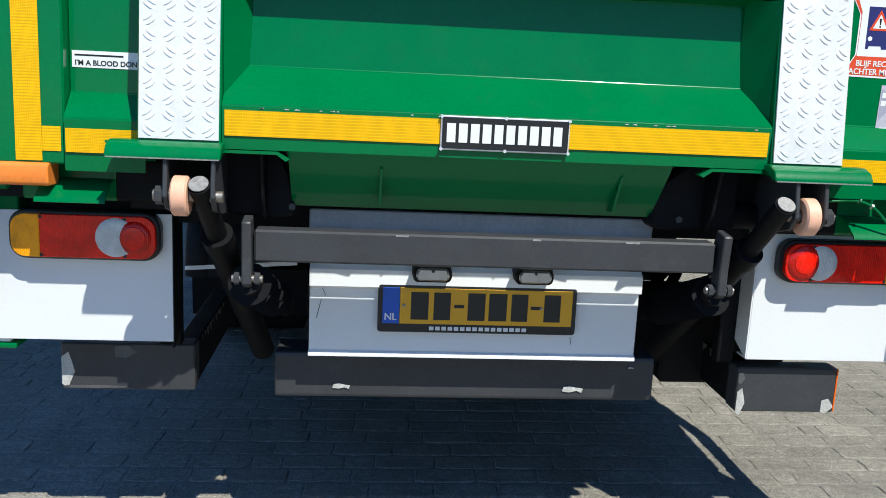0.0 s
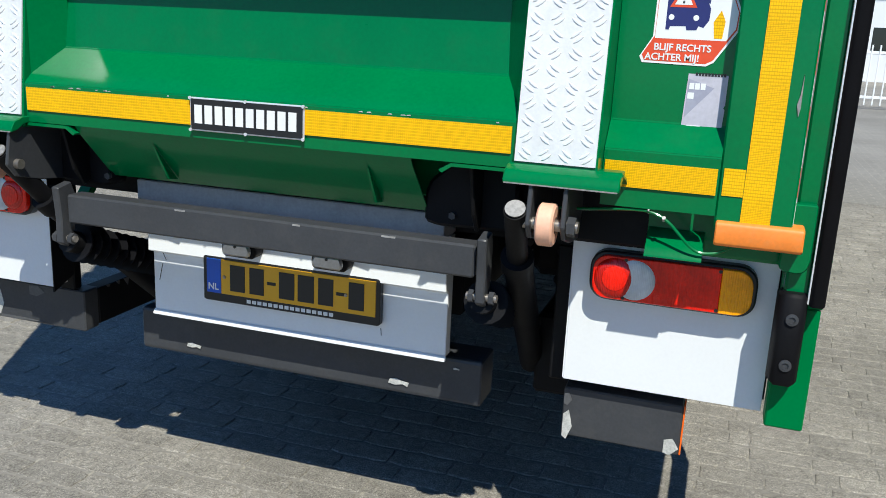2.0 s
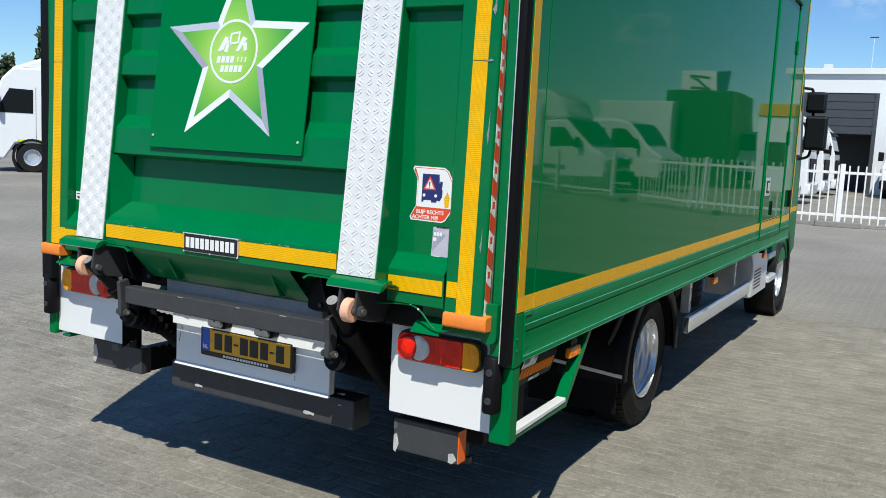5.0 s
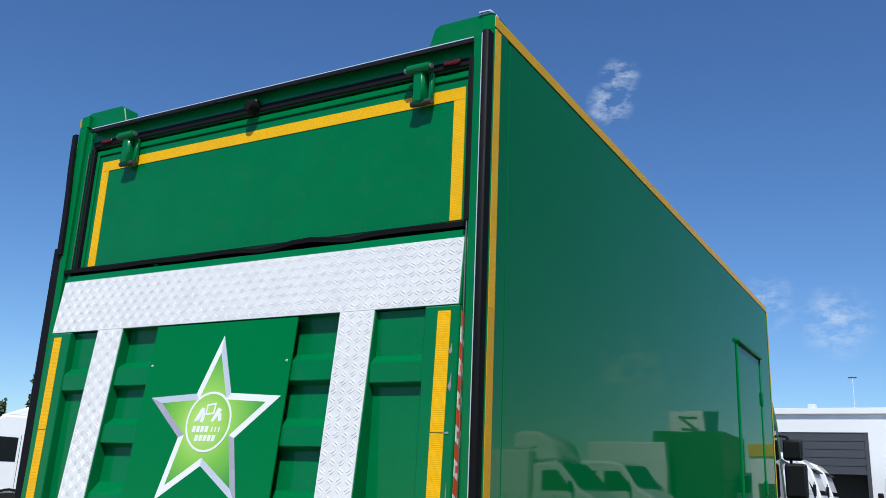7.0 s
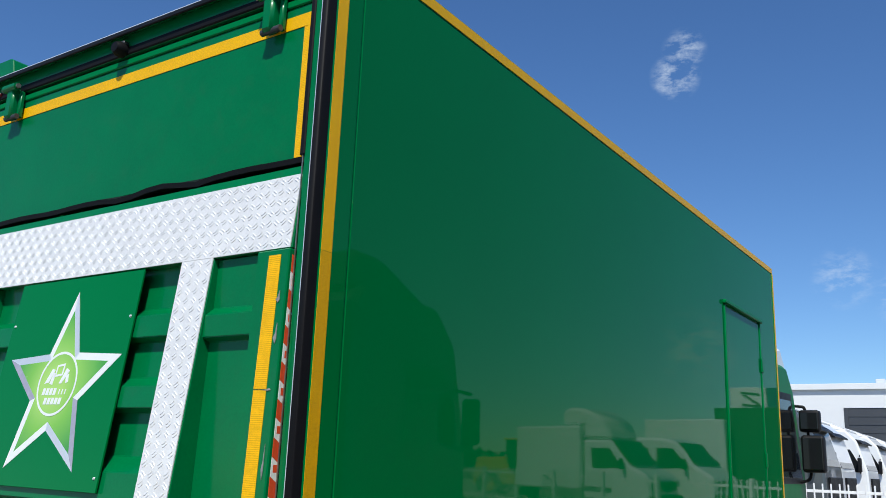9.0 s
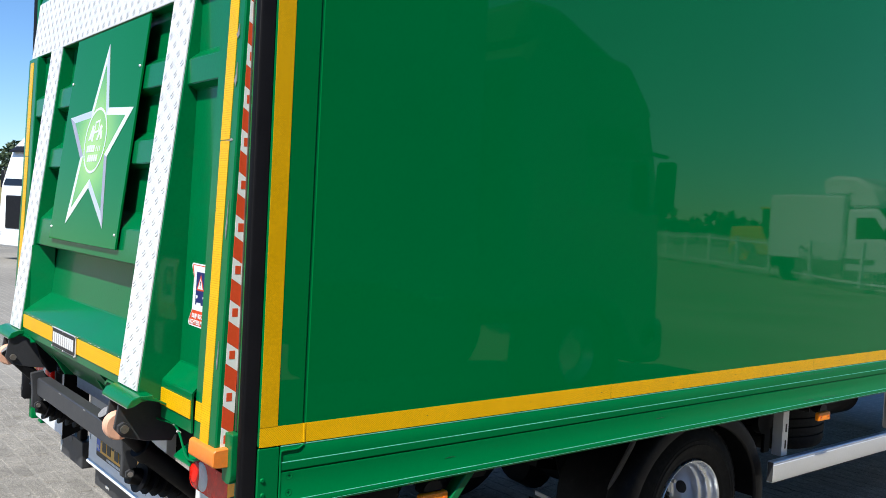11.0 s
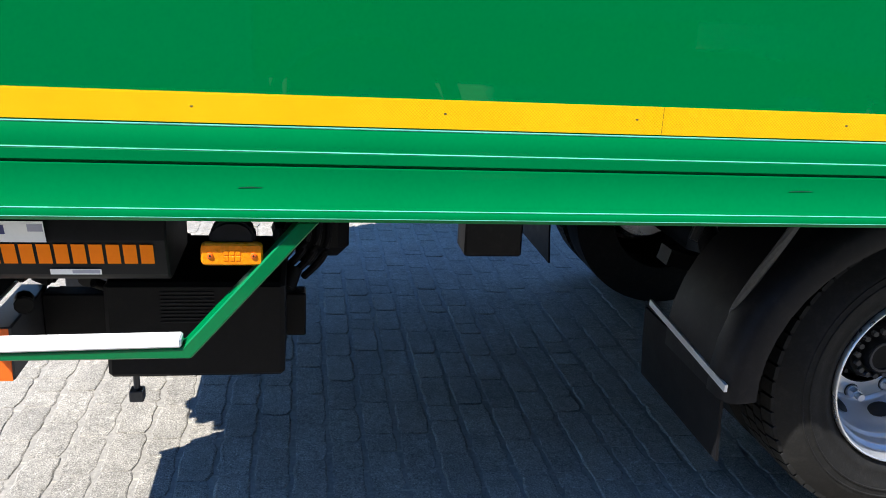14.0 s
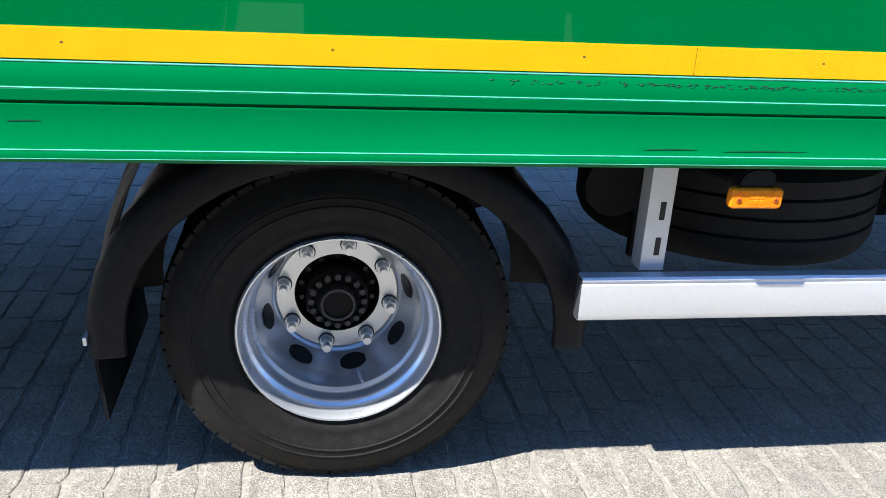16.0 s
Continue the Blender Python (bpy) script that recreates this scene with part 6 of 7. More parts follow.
def plain_wheel(parent, x, y, r, w, rim=M_SILVER):
    t = part("wheel", lathe([(r * 0.55, -w / 2), (r * 0.94, -w / 2), (r, -w * 0.36), (r, w * 0.36), (r * 0.94, w / 2), (r * 0.55, w / 2)], (x, y, r), 28), M_TYRE, parent)
    s = 1 if x > 0 else -1
    part("rim", lathe([(0.0, s * w * 0.12), (r * 0.3, s * w * 0.20), (r * 0.42, s * w * 0.05), (r * 0.56, s * w * 0.42), (r * 0.56, -s * w * 0.3), (0.0, -s * w * 0.3)], (x, y, r), 24), rim, t)
    return t


def tractor_unit(label, paint, stripe=False, group="parked tractor units"):
    """A two-axle tractor: sleeper cab to the front (+y), bare chassis behind. Stands on its origin, the rear axle."""
    t = thing("tractor_unit", label, "truck", group)
    cab = part("cab", prism([(3.05, 0.95), (3.05, 3.15), (3.25, 3.45), (4.6, 3.42), (4.95, 3.05), (5.25, 2.0), (5.32, 0.55), (4.9, 0.40), (4.55, 0.95)], "x", -1.22, 1.22, 0.06), paint, t)
    part("roof_deflector", prism([(3.15, 3.36), (3.2, 3.82), (3.7, 3.80), (4.7, 3.40)], "x", -1.12, 1.12, 0.08), paint, cab)
    part("windscreen", prism([(4.86, 2.95), (5.22, 2.02), (5.262, 2.02), (4.90, 2.97)], "x", -1.10, 1.10, 0.01), M_GLASS, cab)
    part("sun_visor", prism([(4.86, 2.98), (5.12, 2.93), (5.12, 2.98), (4.9, 3.12)], "x", -1.10, 1.10, 0.01), M_GUARD, cab)
    part("grille", box(-0.85, 0.85, 5.27, 5.335, 0.85, 1.75, 0.02), M_GUARD, cab)
    part("bumper", box(-1.22, 1.22, 5.0, 5.42, 0.35, 0.80, 0.06), paint, cab)
    for s in (1, -1):
        part("side_window", prism([(4.02, 1.95), (4.02, 2.72), (4.72, 2.74), (5.04, 2.15), (5.04, 1.95)], "x", s * 1.215, s * 1.232, 0.004), M_GLASS, cab)
        part("rear_side_window", prism([(3.25, 2.05), (3.25, 2.65), (3.75, 2.65), (3.88, 2.05)], "x", s * 1.215, s * 1.224, 0.004), paint, cab)
        part("door_seam", box(s * 1.2195, s * 1.2225, 3.93, 3.945, 0.98, 2.8), M_GUARD, cab)
        part("headlamp", box(s * 0.85, s * 1.16, 5.34, 5.43, 0.66, 0.80, 0.02), M_CLEAR, cab)
        part("mirror", box(s * 1.30, s * 1.50, 4.98, 5.10, 1.95, 2.45, 0.03), M_GUARD, cab)
        part("mirror_arm", rod((s * 1.18, 5.02, 2.55), (s * 1.40, 5.04, 2.5), 0.02, seg=8, bm=rod((s * 1.18, 5.02, 1.9), (s * 1.40, 5.04, 1.95), 0.02, seg=8)), M_GUARD, cab)
        part("wheel_arch", lathe([(0.54, 0), (0.62, 0), (0.62, -s * 0.35), (0.54, -s * 0.35)], (s * 1.235, 4.05, 0.5), 28), M_GUARD, cab)
        if stripe:
            part("stripe", box(s * 1.221, s * 1.226, 3.08, 4.5, 1.02, 1.09), M_HIVIS, cab)
        part("tank", box(s * 0.65, s * 1.18, 1.15, 2.7, 0.42, 0.98, 0.08, seg=2), M_ALU if s > 0 else M_GUARD, t)
        part("mudguard", lathe([(0.55, 0), (0.60, 0), (0.60, -s * 0.5), (0.55, -s * 0.5)], (s * 1.2, 0.0, 0.52), 28), M_GUARD, t)
        plain_wheel(t, s * 1.05, 4.05, 0.50, 0.30)
        plain_wheel(t, s * 0.95, 0.0, 0.50, 0.55)
        part("chassis_rail", box(s * 0.38, s * 0.46, -0.9, 4.8, 0.72, 0.98, 0.01), M_BLACK, t)
        part("rear_lamp", box(s * 0.75, s * 1.1, -0.92, -0.86, 0.62, 0.76, 0.01), M_RED, t)
    part("coupling", lathe([(0.0, 0.0), (0.48, 0.0), (0.48, 0.06), (0.0, 0.08)], (0, 0.1, 1.05), 28, axis="z"), M_BLACK, t)
    part("coupling_base", box(-0.5, 0.5, -0.35, 0.55, 0.98, 1.05, 0.01), M_BLACK, t)
    part("rear_beam", box(-1.15, 1.15, -0.9, -0.82, 0.55, 0.70, 0.01), M_BLACK, t)
    return t


def delivery_van(label, box_body, group="parked white vans"):
    """A white van with its nose at +y, standing on its origin; with a high box and deflector, or as a plain panel van."""
    t = thing("delivery_van", label, "van", group)
    if box_body:
        part("cab", prism([(0.6, 0.45), (0.6, 2.35), (1.55, 2.38), (2.35, 1.55), (2.95, 1.25), (3.05, 0.45)], "x", -1.0, 1.0, 0.08), M_TRUCKW, t)
        part("box_body", box(-1.08, 1.08, -2.1, 0.55, 0.75, 2.78, 0.05), M_TRUCKW, t)
        part("roof_deflector", prism([(-0.25, 2.79), (-0.30, 3.30), (0.05, 3.42), (0.75, 3.36), (1.30, 3.00), (1.58, 2.39), (0.58, 2.39), (0.58, 2.79)], "x", -0.9, 0.9, 0.10), M_TRUCKW, t)
        part("side_skirt", box(-1.02, 1.02, -2.0, 0.5, 0.45, 0.74, 0.02), M_GUARD, t)
        wy = (-1.3, 2.2)
        win = [(0.95, 1.45), (0.95, 2.1), (1.5, 2.12), (2.05, 1.5)]
    else:
        part("body", prism([(-3.0, 0.40), (-3.05, 2.3), (-2.8, 2.52), (1.3, 2.50), (1.7, 2.40), (2.45, 1.55), (3.05, 1.22), (3.12, 0.40)], "x", -1.0, 1.0, 0.09), M_TRUCKW, t)
        wy = (-1.9, 2.2)
        win = [(1.05, 1.45), (1.05, 2.15), (1.62, 2.15), (2.2, 1.5)]
        for s in (1, -1):
            part("rear_window", prism([(-0.9, 1.5), (-0.9, 2.15), (0.75, 2.15), (0.75, 1.5)], "x", s * 0.996, s * 1.006, 0.01), M_GLASS, t)
    for s in (1, -1):
        part("side_window", prism(win, "x", s * 0.996, s * 1.008, 0.01), M_GLASS, t)
        part("headlamp", box(s * 0.62, s * 0.98, 2.86, 3.06, 0.95, 1.18, 0.03), M_CLEAR, t)
        part("mirror", box(s * 1.04, s * 1.24, 2.0, 2.12, 1.45, 1.80, 0.03), M_GUARD, t)
        part("side_moulding", box(s * 0.998, s * 1.015, -1.2, 1.6, 0.72, 0.86, 0.005), M_GUARD, t)
        for y in wy:
            plain_wheel(t, s * 0.86, y, 0.36, 0.24, M_GUARD)
    part("windscreen", prism([(1.72, 2.30), (2.34, 1.62), (2.44, 1.66), (1.80, 2.36)] if not box_body else [(1.60, 2.32), (2.30, 1.62), (2.40, 1.66), (1.68, 2.38)], "x", -0.86, 0.86, 0.01), M_GLASS, t)
    part("grille", box(-0.6, 0.6, 3.02, 3.13, 0.85, 1.12, 0.02), M_GUARD, t)
    part("bumper", box(-0.98, 0.98, 2.85, 3.18, 0.36, 0.72, 0.05), M_GUARD, t)
    return t


def heading(x, y, deg):
    """Stands at x, y with its nose turned deg from +y to the left."""
    return pose(x, y, -0.012, 0, 0, deg)


# white tractors behind the fence, noses to +x
tw = tractor_unit("white tractor unit parked in a row behind the fence", M_TRUCKW)
tw.matrix_basis = heading(-7.0, 28.0, -90)
for k in range(1, 4):
    copy_thing(tw, heading(-7.0 - 0.1 * k, 28.0 + k * 5.6, -90))
# white tractor with lime stripe across the yard
tl_ = tractor_unit("white tractor unit with lime stripe across the yard", M_TRUCKW, True)
tl_.matrix_basis = heading(-22.4, 19.5, 146)
# row of tractors with their chassis towards the yard
tg = tractor_unit("dark grey tractor unit in a far row", M_TRUCKG)
tg.matrix_basis = heading(-34.5, 4.2, 176)
tb = tractor_unit("blue tractor unit in a far row", M_TRUCKB)
tb.matrix_basis = heading(-72.0, 8.2, -4)
tr_ = tractor_unit("red tractor unit in a far row", M_TRUCKR)
tr_.matrix_basis = heading(-68.0, 8.4, -4)
copy_thing(tg, heading(-6.6, 23.3, -90))
copy_thing(tw, heading(-23.3, 9.7, 200))
copy_thing(tw, heading(-76.5, 8.0, -4))
copy_thing(tb, heading(-81.0, 7.6, -4))
for k, unit in enumerate((tg, tw, tg, tb, tg, tw, tg, tr_)):
    copy_thing(unit, heading(-30.2 - 4.4 * (k + 1 if k else 0) - (0 if k else -0.2), 4.25, 176 + (k * 7 % 5)))
# dark tractor standing next to the truck, only mirrored in its side
tn = tractor_unit("dark grey tractor unit standing beside the truck", M_TRUCKG)
tn.matrix_basis = heading(5.97, 1.1, 0)

va = delivery_van("white box van with roof deflector behind the fence", True)
for o in va.children_recursive:
    o.data.transform(Matrix.Scale(1.2, 4))
va.matrix_basis = heading(14.95, 31.5, 97)
vb = delivery_van("white panel van behind the fence", False)
for o in vb.children_recursive:
    o.data.transform(Matrix.Scale(1.25, 4))
vb.matrix_basis = heading(14.2, 36.4, 98)
copy_thing(vb, heading(21.5, 46.5, 96))
copy_thing(vb, heading(10.6, 50.0, 170))
copy_thing(vb, heading(3.2, 43.5, 175))
copy_thing(vb, heading(1.5, 47.6, 176))

# white picket fence, panel by panel on concrete feet
def fence_panel(length, count):
    f = thing("fence_panel", "white steel picket fence panel on a concrete foot", "fence", "fence panels along the yard")
    part("post", box(-0.06, 0.06, -0.06, 0.06, 0.0, 1.62, 0.01), M_FENCE, f)
    part("rail", box(0.05, length - 0.07, -0.025, 0.025, 0.26, 0.33, 0.005), M_FENCE, f)
    part("rail", box(0.05, length - 0.07, -0.025, 0.025, 1.36, 1.43, 0.005), M_FENCE, f)
    for k in range(count):
        x = 0.16 + (length - 0.30) * k / (count - 1)
        part("picket", box(x - 0.018, x + 0.018, -0.045, -0.026, 0.10, 1.58, 0.003), M_FENCE, f)
    part("foot", box(-0.55, 0.55, -0.16, 0.16, -0.012, 0.14, 0.02), M_CONC, f)
    return f


panel = None
route = [(-13.0, 20.4), (0.35, 21.6), (5.9, 22.6), (9.6, 25.6), (21.2, 34.0), (34.0, 43.0)]
for (ax, ay), (bx, by) in zip(route, route[1:]):
    d = math.hypot(bx - ax, by - ay)
    n = max(1, round(d / 3.4))
    for k in range(n):
        m = pose(ax + (bx - ax) * k / n, ay + (by - ay) * k / n, 0, 0, 0, math.degrees(math.atan2(by - ay, bx - ax)))
        if panel is None:
            panel = fence_panel(3.4, 17)
            panel.matrix_basis = m
        else:
            copy_thing(panel, m)

# white hall with an open dark roller door
hall = thing("hall", "white clad hall with dark roller door", "building", at=(0, 0, 0))
HY, HZ = 50.0, 6.55
part("wall", box(-46, -5.4, HY, HY + 0.4, -0.1, HZ), M_HALL, hall)
part("wall", box(-0.75, 8.0, HY, HY + 0.4, -0.1, HZ), M_HALL, hall)
part("wall", box(-5.4, -0.75, HY, HY + 0.4, 5.45, HZ), M_HALL, hall)
part("wall", box(-46, 8.0, HY + 22, HY + 22.4, -0.1, HZ), M_HALL, hall)
part("wall", box(7.6, 8.0, HY + 0.4, HY + 22, -0.1, HZ), M_HALL, hall)
part("roof", box(-46.2, 8.2, HY - 0.15, HY + 22.5, HZ, HZ + 0.22), M_HALL, hall)
part("roof_edge", box(-46.2, 8.2, HY - 0.2, HY - 0.15, HZ - 0.10, HZ + 0.20), M_HALL, hall)
part("door_frame", box(-5.4, -5.2, HY - 0.03, HY + 0.35, 0, 5.45), M_HALLDARK, hall)
part("door_frame", box(-0.95, -0.75, HY - 0.03, HY + 0.35, 0, 5.45), M_HALLDARK, hall)
part("roller_door", box(-5.2, -0.95, HY + 0.05, HY + 0.15, 3.2, 5.45), M_HALLDARK, hall)
for k in range(5):
    part("door_section", box(-5.2, -0.95, HY + 0.02, HY + 0.05, 3.22 + k * 0.44, 3.62 + k * 0.44), M_HALLDARK, hall)
part("inner_door", box(-5.2, -0.95, HY + 4.0, HY + 4.1, 0, 3.6), M_HALLDARK, hall)
part("window", box(1.4, 4.4, HY - 0.02, HY + 0.02, 3.0, 4.4), M_GLASS, hall)
for x in (-3.6, 0.6):
    part("roof_vent", box(x - 0.25, x + 0.25, HY + 1, HY + 1.5, HZ + 0.22, HZ + 0.55, 0.04), M_ALU, hall)
mast = thing("roof_mast", "thin weather mast on the hall roof", "mast")
part("pole", rod((-1.9, HY + 8, HZ + 0.2), (-1.9, HY + 8, HZ + 2.9), 0.025, seg=8), M_ALU, mast)
part("sensor", lathe([(0, -0.15), (0.14, -0.1), (0.14, 0.1), (0, 0.15)], (-1.9, HY + 8, HZ + 0.9), 12, axis="z"), M_ALU, mast)
part("vane", box(-2.15, -1.65, HY + 7.97, HY + 8.03, HZ + 2.85, HZ + 2.92), M_DARK, mast)

# dark container with a sign above, behind the fence
cont = thing("container_stack", "dark green stacked containers behind the fence", "container")
part("container", box(9.8, 13.3, 44.0, 50.0, -0.012, 2.55, 0.03), M_CONTAINER, cont)
part("container", box(9.8, 13.3, 44.0, 50.0, 2.56, 5.05, 0.03), M_CONTAINER, cont)
sign = thing("sign_board", "white sign board with dark slanted bars on posts", "sign")
part("board", box(12.3, 14.4, 51.0, 51.2, 4.9, 6.72, 0.03), M_STICK, sign)
part("board_edge", box(11.5, 12.28, 51.0, 51.2, 4.9, 6.72, 0.02), M_SBLUE, sign)
for x in (12.5, 14.1):
    part("post", box(x - 0.08, x + 0.08, 51.2, 51.36, 0, 6.6), M_ALU, sign)
for x0, x1, z in ((12.75, 13.75, 6.25), (12.65, 13.65, 5.55)):
    part("bar", prism([(x0, z), (x1, z + 0.10), (x1, z + 0.22), (x0, z + 0.12)], "y", 50.97, 51.0), M_DARK, sign)
part("bar", prism([(12.75, 5.70), (12.95, 5.70), (13.65, 6.28), (13.45, 6.28)], "y", 50.97, 51.0), M_DARK, sign)
# white box trailer and a white kiosk with a yellow fascia
wtr = thing("box_trailer", "white box trailer parked behind the vans", "trailer", at=(15.2, 44.5, 0))
part("box_body", box(-2.6, 1.6, -1.2, 1.2, 1.15, 4.40, 0.04), M_TRUCKW, wtr)
part("frame", box(-2.5, 1.5, -0.6, 0.6, 0.85, 1.14, 0.02), M_BLACK, wtr)
for x in (-1.6, 0.6):
    for y in (-0.95, 0.95):
        part("wheel", lathe([(0.24, -0.15), (0.44, -0.15), (0.47, -0.11), (0.47, 0.11), (0.44, 0.15), (0.24, 0.15)], (x, y, 0.464), 24, axis="y"), M_TYRE, wtr)
part("landing_leg", box(-2.3, -2.15, -0.5, 0.5, -0.006, 0.85, 0.01), M_BLACK, wtr)
ksk = thing("kiosk", "white site kiosk with a yellow fascia band", "kiosk", at=(7.55, 45.0, 0))
part("wall", box(-0.85, 0.85, -1.0, 1.0, -0.012, 3.78, 0.02), M_HALL, ksk)
part("fascia", box(-0.92, 0.92, -1.07, 1.07, 3.79, 4.42, 0.02), M_MACHINE, ksk)
part("window", box(-0.55, 0.55, -1.02, -0.98, 1.3, 2.5, 0.01), M_GLASS, ksk)
mach = thing("yellow_machine", "yellow wheel loader at the edge of the yard", "loader")
part("body", prism([(0, 0.9), (0.2, 2.1), (1.8, 2.2), (2.2, 1.2), (4.4, 1.0), (4.4, 0.7), (0, 0.6)], "x", -1.0, 1.0, 0.05), M_MACHINE, mach)
part("cab", box(-0.75, 0.75, 1.7, 2.9, 1.3, 3.1, 0.06), M_GLASS, mach)
part("cab_roof", box(-0.85, 0.85, 1.6, 3.0, 3.1, 3.22, 0.04), M_MACHINE, mach)
part("bucket", prism([(4.6, 0.2), (5.6, 0.15), (5.5, 1.1), (4.7, 0.9)], "x", -1.2, 1.2, 0.03), M_MACHINE, mach)
for s in (1, -1):
    for y in (0.9, 3.6):
        plain_wheel(mach, s * 0.95, y, 0.68, 0.5, M_MACHINE)
mach.matrix_basis = heading(26.0, 41.5, 80)


def tree(x, y, h, spread, seed, slim=False):
    """Tapered trunk with limbs and a loose crown of leaf clumps."""
    rnd = random.Random(seed)
    t = thing("tree", "dark green tree far beyond the yard", "tree", "trees beyond the yard", at=(x, y, 0))
    bm = rod((0, 0, 0), (0, 0, h * 0.75), h * 0.03, h * 0.008, 10)
    for k in range(7):
        a, z = rnd.uniform(0, 6.28), h * rnd.uniform(0.25, 0.6)
        bm = rod((0, 0, z), (spread * 0.6 * math.cos(a), spread * 0.6 * math.sin(a), z + h * 0.16), h * 0.010, h * 0.003, 6, bm)
    part("trunk", bm, M_BARK, t)
    verts, faces = [], []
    for k in range(900):
        v = rnd.uniform(0.12, 1.0) ** 0.9
        rad = spread * ((1 - v) * 1.1 + 0.05 if slim else math.sin(math.pi * min(1, v * 0.9 + 0.08)) ** 0.7)
        a, rr = rnd.uniform(0, 6.28), rad * rnd.uniform(0.35, 1.08)
        c = Vector((rr * math.cos(a), rr * math.sin(a), h * (0.12 + 0.88 * v) + rnd.uniform(-0.3, 0.3)))
        q = rnd.uniform(0.25, 0.6) * h / 9
        for _ in range(3):
            u = Vector((rnd.uniform(-1, 1), rnd.uniform(-1, 1), rnd.uniform(-1, 1))).normalized()
            w = u.cross(Vector((rnd.uniform(-1, 1), rnd.uniform(-1, 1), rnd.uniform(-1, 1)))).normalized()
            o = c + Vector((rnd.uniform(-q, q), rnd.uniform(-q, q), rnd.uniform(-q, q)))
            b = len(verts)
            verts += [o - u * q * 0.6, o + w * q * 0.4, o + u * q * 0.6, o - w * q * 0.4]
            faces.append((b, b + 1, b + 2, b + 3))
    me = bpy.data.meshes.new("crown")
    me.from_pydata(verts, [], faces)
    me.materials.append(M_LEAF)
    cr = new("crown", me)
    cr.parent = t
    return t


tree(-66.0, 46.5, 9.5, 1.5, 3, True)
tree(-69.5, 45.0, 7.0, 1.5, 4, True)
for k in range(9):
    tree(-150 + 3 * (k % 3), -30 + k * 9, 6.5 + (k * 37 % 5) * 0.8, 4.2, 20 + k)


def hedge(x0, y0, x1, y1, h, seed):
    """A far belt of shrubs, uneven along its top."""
    rnd = random.Random(seed)
    verts, faces = [], []
    for k in range(5200):
        t, v = rnd.random(), rnd.random()
        top = h * (0.7 + 0.3 * math.sin(t * 31 + seed) * math.sin(t * 77))
        c = Vector((x0 + (x1 - x0) * t + rnd.uniform(-1.5, 1.5), y0 + (y1 - y0) * t + rnd.uniform(-1.5, 1.5), v * top))
        u = Vector((rnd.uniform(-1, 1), rnd.uniform(-1, 1), rnd.uniform(-1, 1))).normalized()
        w = u.cross(Vector((rnd.uniform(-1, 1), rnd.uniform(-1, 1), rnd.uniform(-1, 1)))).normalized()
        q = rnd.uniform(0.35, 0.8)
        b = len(verts)
        verts += [c - u * q, c + w * q * 0.7, c + u * q, c - w * q * 0.7]
        faces.append((b, b + 1, b + 2, b + 3))
    me = bpy.data.meshes.new("hedge")
    me.from_pydata(verts, [], faces)
    me.materials.append(M_LEAF)
    return tagged(new("hedge", me), "dark belt of shrubs beyond the yard", "hedge", kind="stuff")


hedge(14, 98, 70, 78, 4.0, 1)
hedge(70, 78, 105, 20, 4.2, 2)
hedge(105, 20, 110, -60, 4.0, 3)

M_BANK = material("dry_grass", (0.20, 0.17, 0.06), 0.95, vary=0.3, scale=0.4, fine=6)
bank = thing("grass_bank", "dry grassy bank beyond the parked tractors", "bank")
part("bank", prism([(-118, -0.5), (-112, 0.0), (-116, 2.6), (-119, 3.4), (-124, 3.6), (-140, 3.6), (-140, -0.5)], "y", -60, 60), M_BANK, bank)
part("container", box(-121.5, -119.2, -2.0, 10.0, 3.6, 6.2, 0.04), M_TRUCKW, bank)

# dark box trailer behind the neighbouring tractor
trl = thing("semi_trailer", "dark box trailer on the neighbouring tractor", "trailer", at=(5.97, -2.6, 0))
part("box_body", box(-1.25, 1.25, -6.6, 6.35, 1.22, 4.0, 0.03), M_TRUCKG, trl)
for k in range(12):
    part("side_rib", box(-1.27, -1.24, -6.2 + k * 1.1, -6.12 + k * 1.1, 1.25, 3.95), M_TRUCKG, trl)
part("frame", box(-0.57, 0.53, -6.5, 6.0, 0.98, 1.21, 0.01), M_BLACK, trl)
for s in (1, -1):
    part("landing_leg", box(s * 0.7 - 0.07, s * 0.7 + 0.07, 1.0, 1.14, -0.006, 1.2, 0.01), M_BLACK, trl)
    for y in (-4.9, -3.6, -2.3):
        part("wheel", lathe([(0.28, -0.18), (0.47, -0.18), (0.50, -0.13), (0.50, 0.13), (0.47, 0.18), (0.28, 0.18)], (s * 1.02, y, 0.494), 28), M_TYRE, trl)
    part("side_skirt", box(s * 1.2 - 0.02, s * 1.2 + 0.02, -1.65, 3.05, 0.22, 1.215, 0.005), M_TRUCKG, trl)

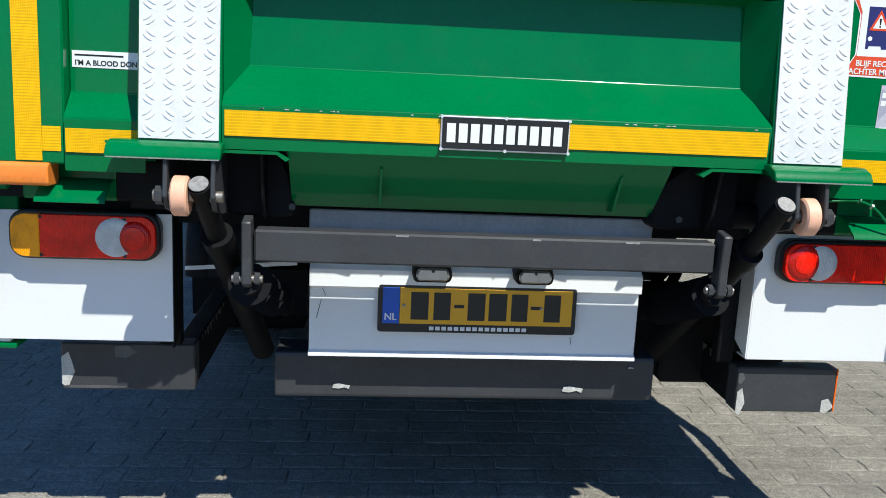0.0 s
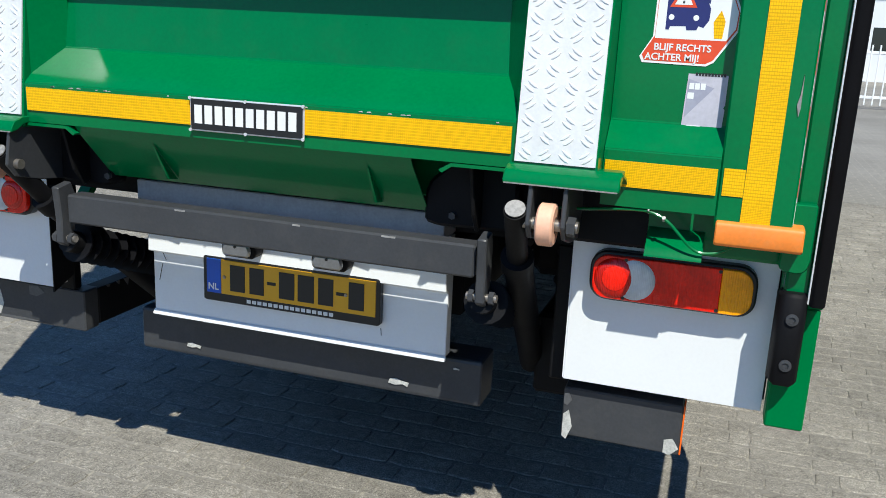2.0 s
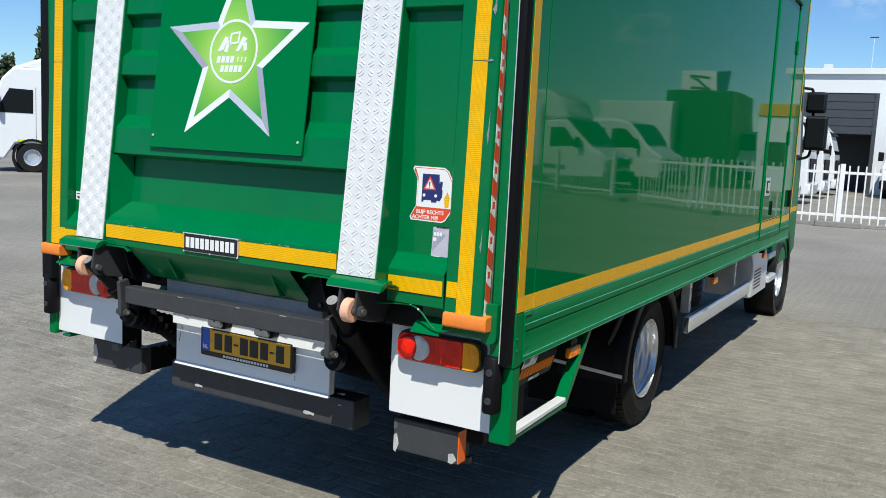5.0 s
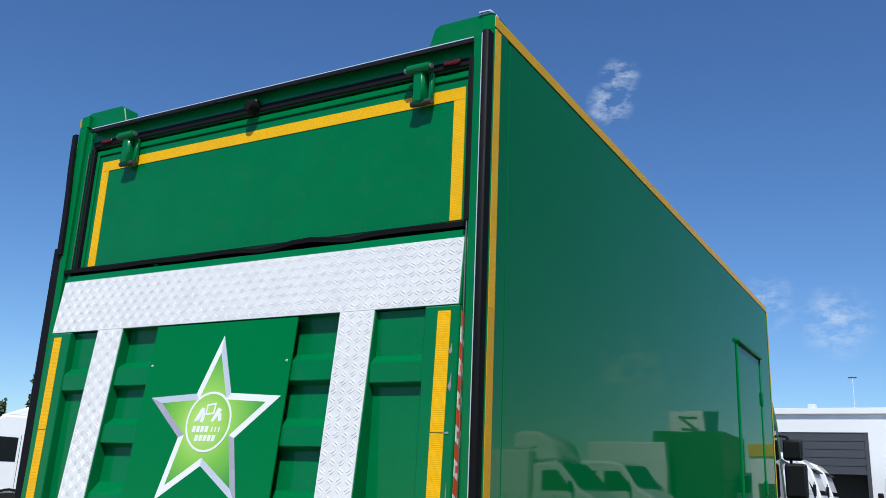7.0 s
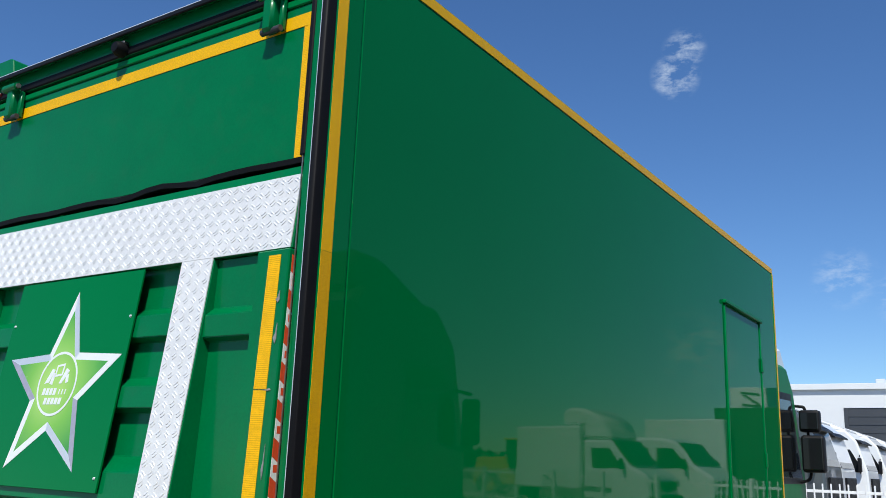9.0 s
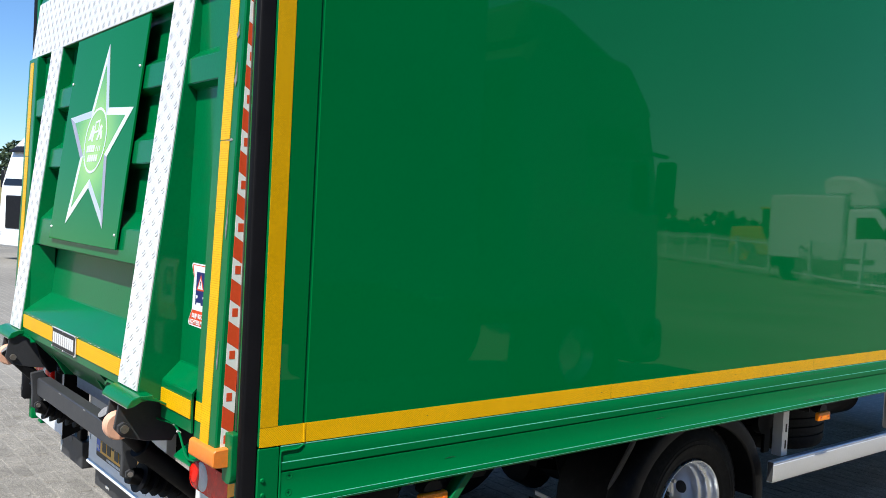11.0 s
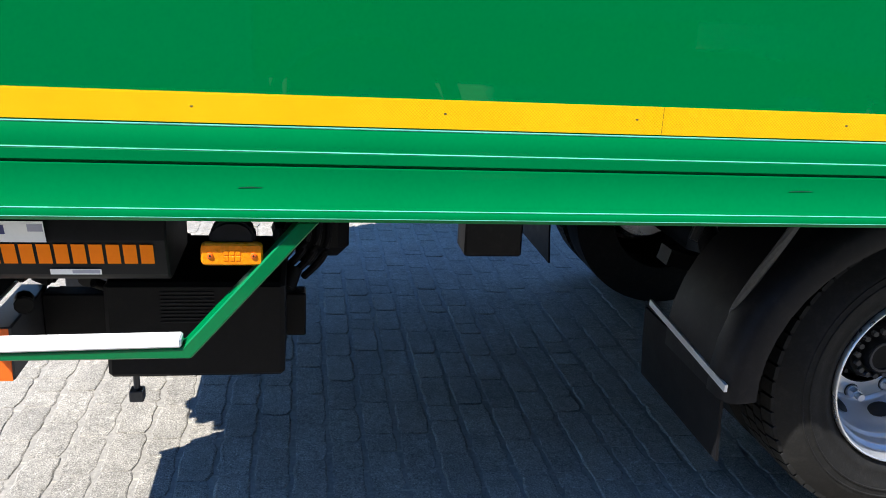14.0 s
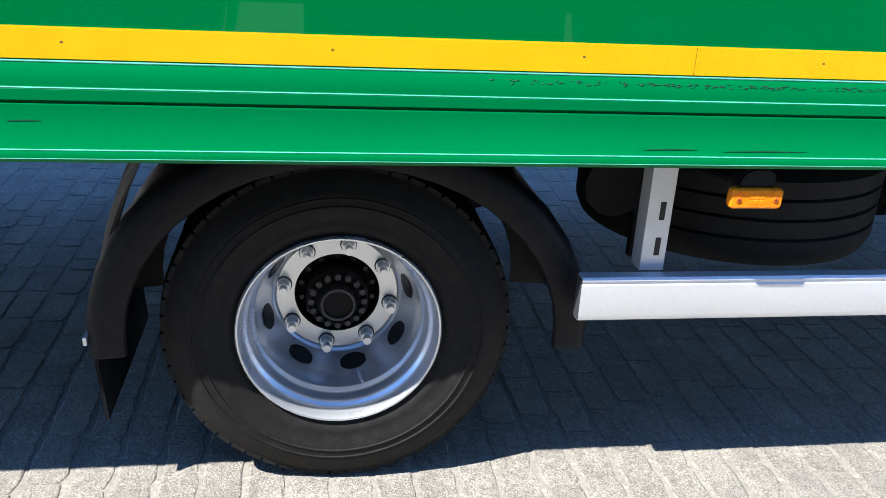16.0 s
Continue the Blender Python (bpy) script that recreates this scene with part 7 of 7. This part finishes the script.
# ---------- pavers ----------
def paver_data(seed, L):
    """One worn concrete paver: uneven outline, rounded and crumbled upper edges, lying round its own middle."""
    rnd = random.Random(seed)
    W, n = 0.0496, 22
    line = []
    ph, amp = rnd.uniform(0, 6.3), rnd.uniform(0.0015, 0.0035)
    for i in range(n):
        a = 2 * math.pi * (i + 0.5) / n
        c, s = math.cos(a), math.sin(a)
        k = (abs(c) ** 12 + abs(s) ** 12) ** (-1 / 12)
        x, y = L * k * c, W * k * s
        # the short ends bend a little, the long sides crumble
        x += 0.0022 * math.sin(y * 60 + 0.6) + rnd.uniform(-0.0012, 0.0012)
        y += amp * math.sin(x * 55 + ph) + rnd.uniform(-0.0016, 0.0010) * (1 if s > 0 else -1)
        line.append((x, y, c, s))
    verts, faces = [], []
    chips = [rnd.random() ** 4 * 0.009 for _ in range(n)]
    for inset, z in ((-0.001, -0.009), (0.0, -0.0042), (0.0020, -0.0012), (0.0060, 0.0)):
        for (x, y, c, s), chip in zip(line, chips):
            d = inset + (chip if z > -0.004 else chip * 0.3)
            verts.append((x - 0.45 * math.copysign(d, x) * min(1, abs(x) / L) ** 3, y - math.copysign(d, y) * min(1, abs(y) / W) ** 3, z + (rnd.uniform(-0.0007, 0.0003) if z > -0.003 else 0)))
    for r in range(3):
        for i in range(n):
            faces.append((r * n + i, r * n + (i + 1) % n, (r + 1) * n + (i + 1) % n, (r + 1) * n + i))
    faces.append([3 * n + i for i in range(n)])
    return verts, faces


# mostly whole stones, with halves and narrow fillers between them
LENGTHS = [0.212] * 9 + [0.105] * 4 + [0.076] * 3
shapes = [paver_data(100 + k, full / 2 - 0.0011) for k, full in enumerate(LENGTHS)]
meshes = []
for k, (v, f) in enumerate(shapes):
    me = bpy.data.meshes.new("paver")
    me.from_pydata(v, [], f)
    me.materials.append(M_BRICK)
    for p in me.polygons:
        p.use_smooth = len(p.vertices) == 4
    meshes.append(me)
rnd = random.Random(77)
PY = 0.108
rest_v, rest_f = [], []
singles = 0
for j in range(-32, 66):
    x = -5.2 + (0.106 if j % 2 else 0.0) + rnd.uniform(-0.03, 0.03)
    while x < 4.7:
        q = rnd.random()
        k = rnd.randrange(9) if q < 0.80 else (rnd.randrange(9, 13) if q < 0.92 else rnd.randrange(13, 16))
        cx, cy = x + LENGTHS[k] / 2, j * PY + 0.010 + rnd.uniform(-0.0016, 0.0016)
        x += LENGTHS[k] + rnd.uniform(0, 0.002)
        tilt, turn = rnd.uniform(-0.0026, 0.0006), rnd.uniform(-0.010, 0.010)
        near = (-1.0 < cx < 1.5 and 0.45 < cy < 1.65)
        if near and singles < 300:
            ob = new("paver", meshes[k])
            ob.parent = ground
            ob.matrix_basis = Matrix.Translation((cx, cy, tilt)) @ Matrix.Rotation(turn, 4, "Z")
            singles += 1
        else:
            b = len(rest_v)
            c, s = math.cos(turn), math.sin(turn)
            v, f = shapes[k]
            rest_v += [(cx + c * p - s * q, cy + s * p + c * q, z + tilt) for p, q, z in v]
            rest_f += [[b + t for t in poly] for poly in f]
me = bpy.data.meshes.new("paving")
me.from_pydata(rest_v, [], rest_f)
me.materials.append(M_BRICK)
paving = new("paving", me)
paving.parent = ground
paving["kind"] = "stuff"

# grit and small stones lying on the pavers
gv, gf = [], []
rg = random.Random(9)
for k in range(420):
    x, y, q = rg.uniform(-3.0, 4.0), rg.uniform(-2.4, 4.0), rg.uniform(0.0015, 0.0045) * (1.6 if rg.random() < 0.06 else 1)
    b, a = len(gv), rg.uniform(0, 6.28)
    for i in range(5):
        r = q * rg.uniform(0.7, 1.2)
        gv.append((x + r * math.cos(a + i * 1.257), y + r * math.sin(a + i * 1.257), -0.002))
    gv.append((x + rg.uniform(-0.3, 0.3) * q, y + rg.uniform(-0.3, 0.3) * q, q * 0.8))
    gf += [(b + i, b + (i + 1) % 5, b + 5) for i in range(5)]
me = bpy.data.meshes.new("grit")
me.from_pydata(gv, [], gf)
me.materials.append(M_BRICK)
grit = new("grit", me)
grit.parent = ground
grit["kind"] = "stuff"
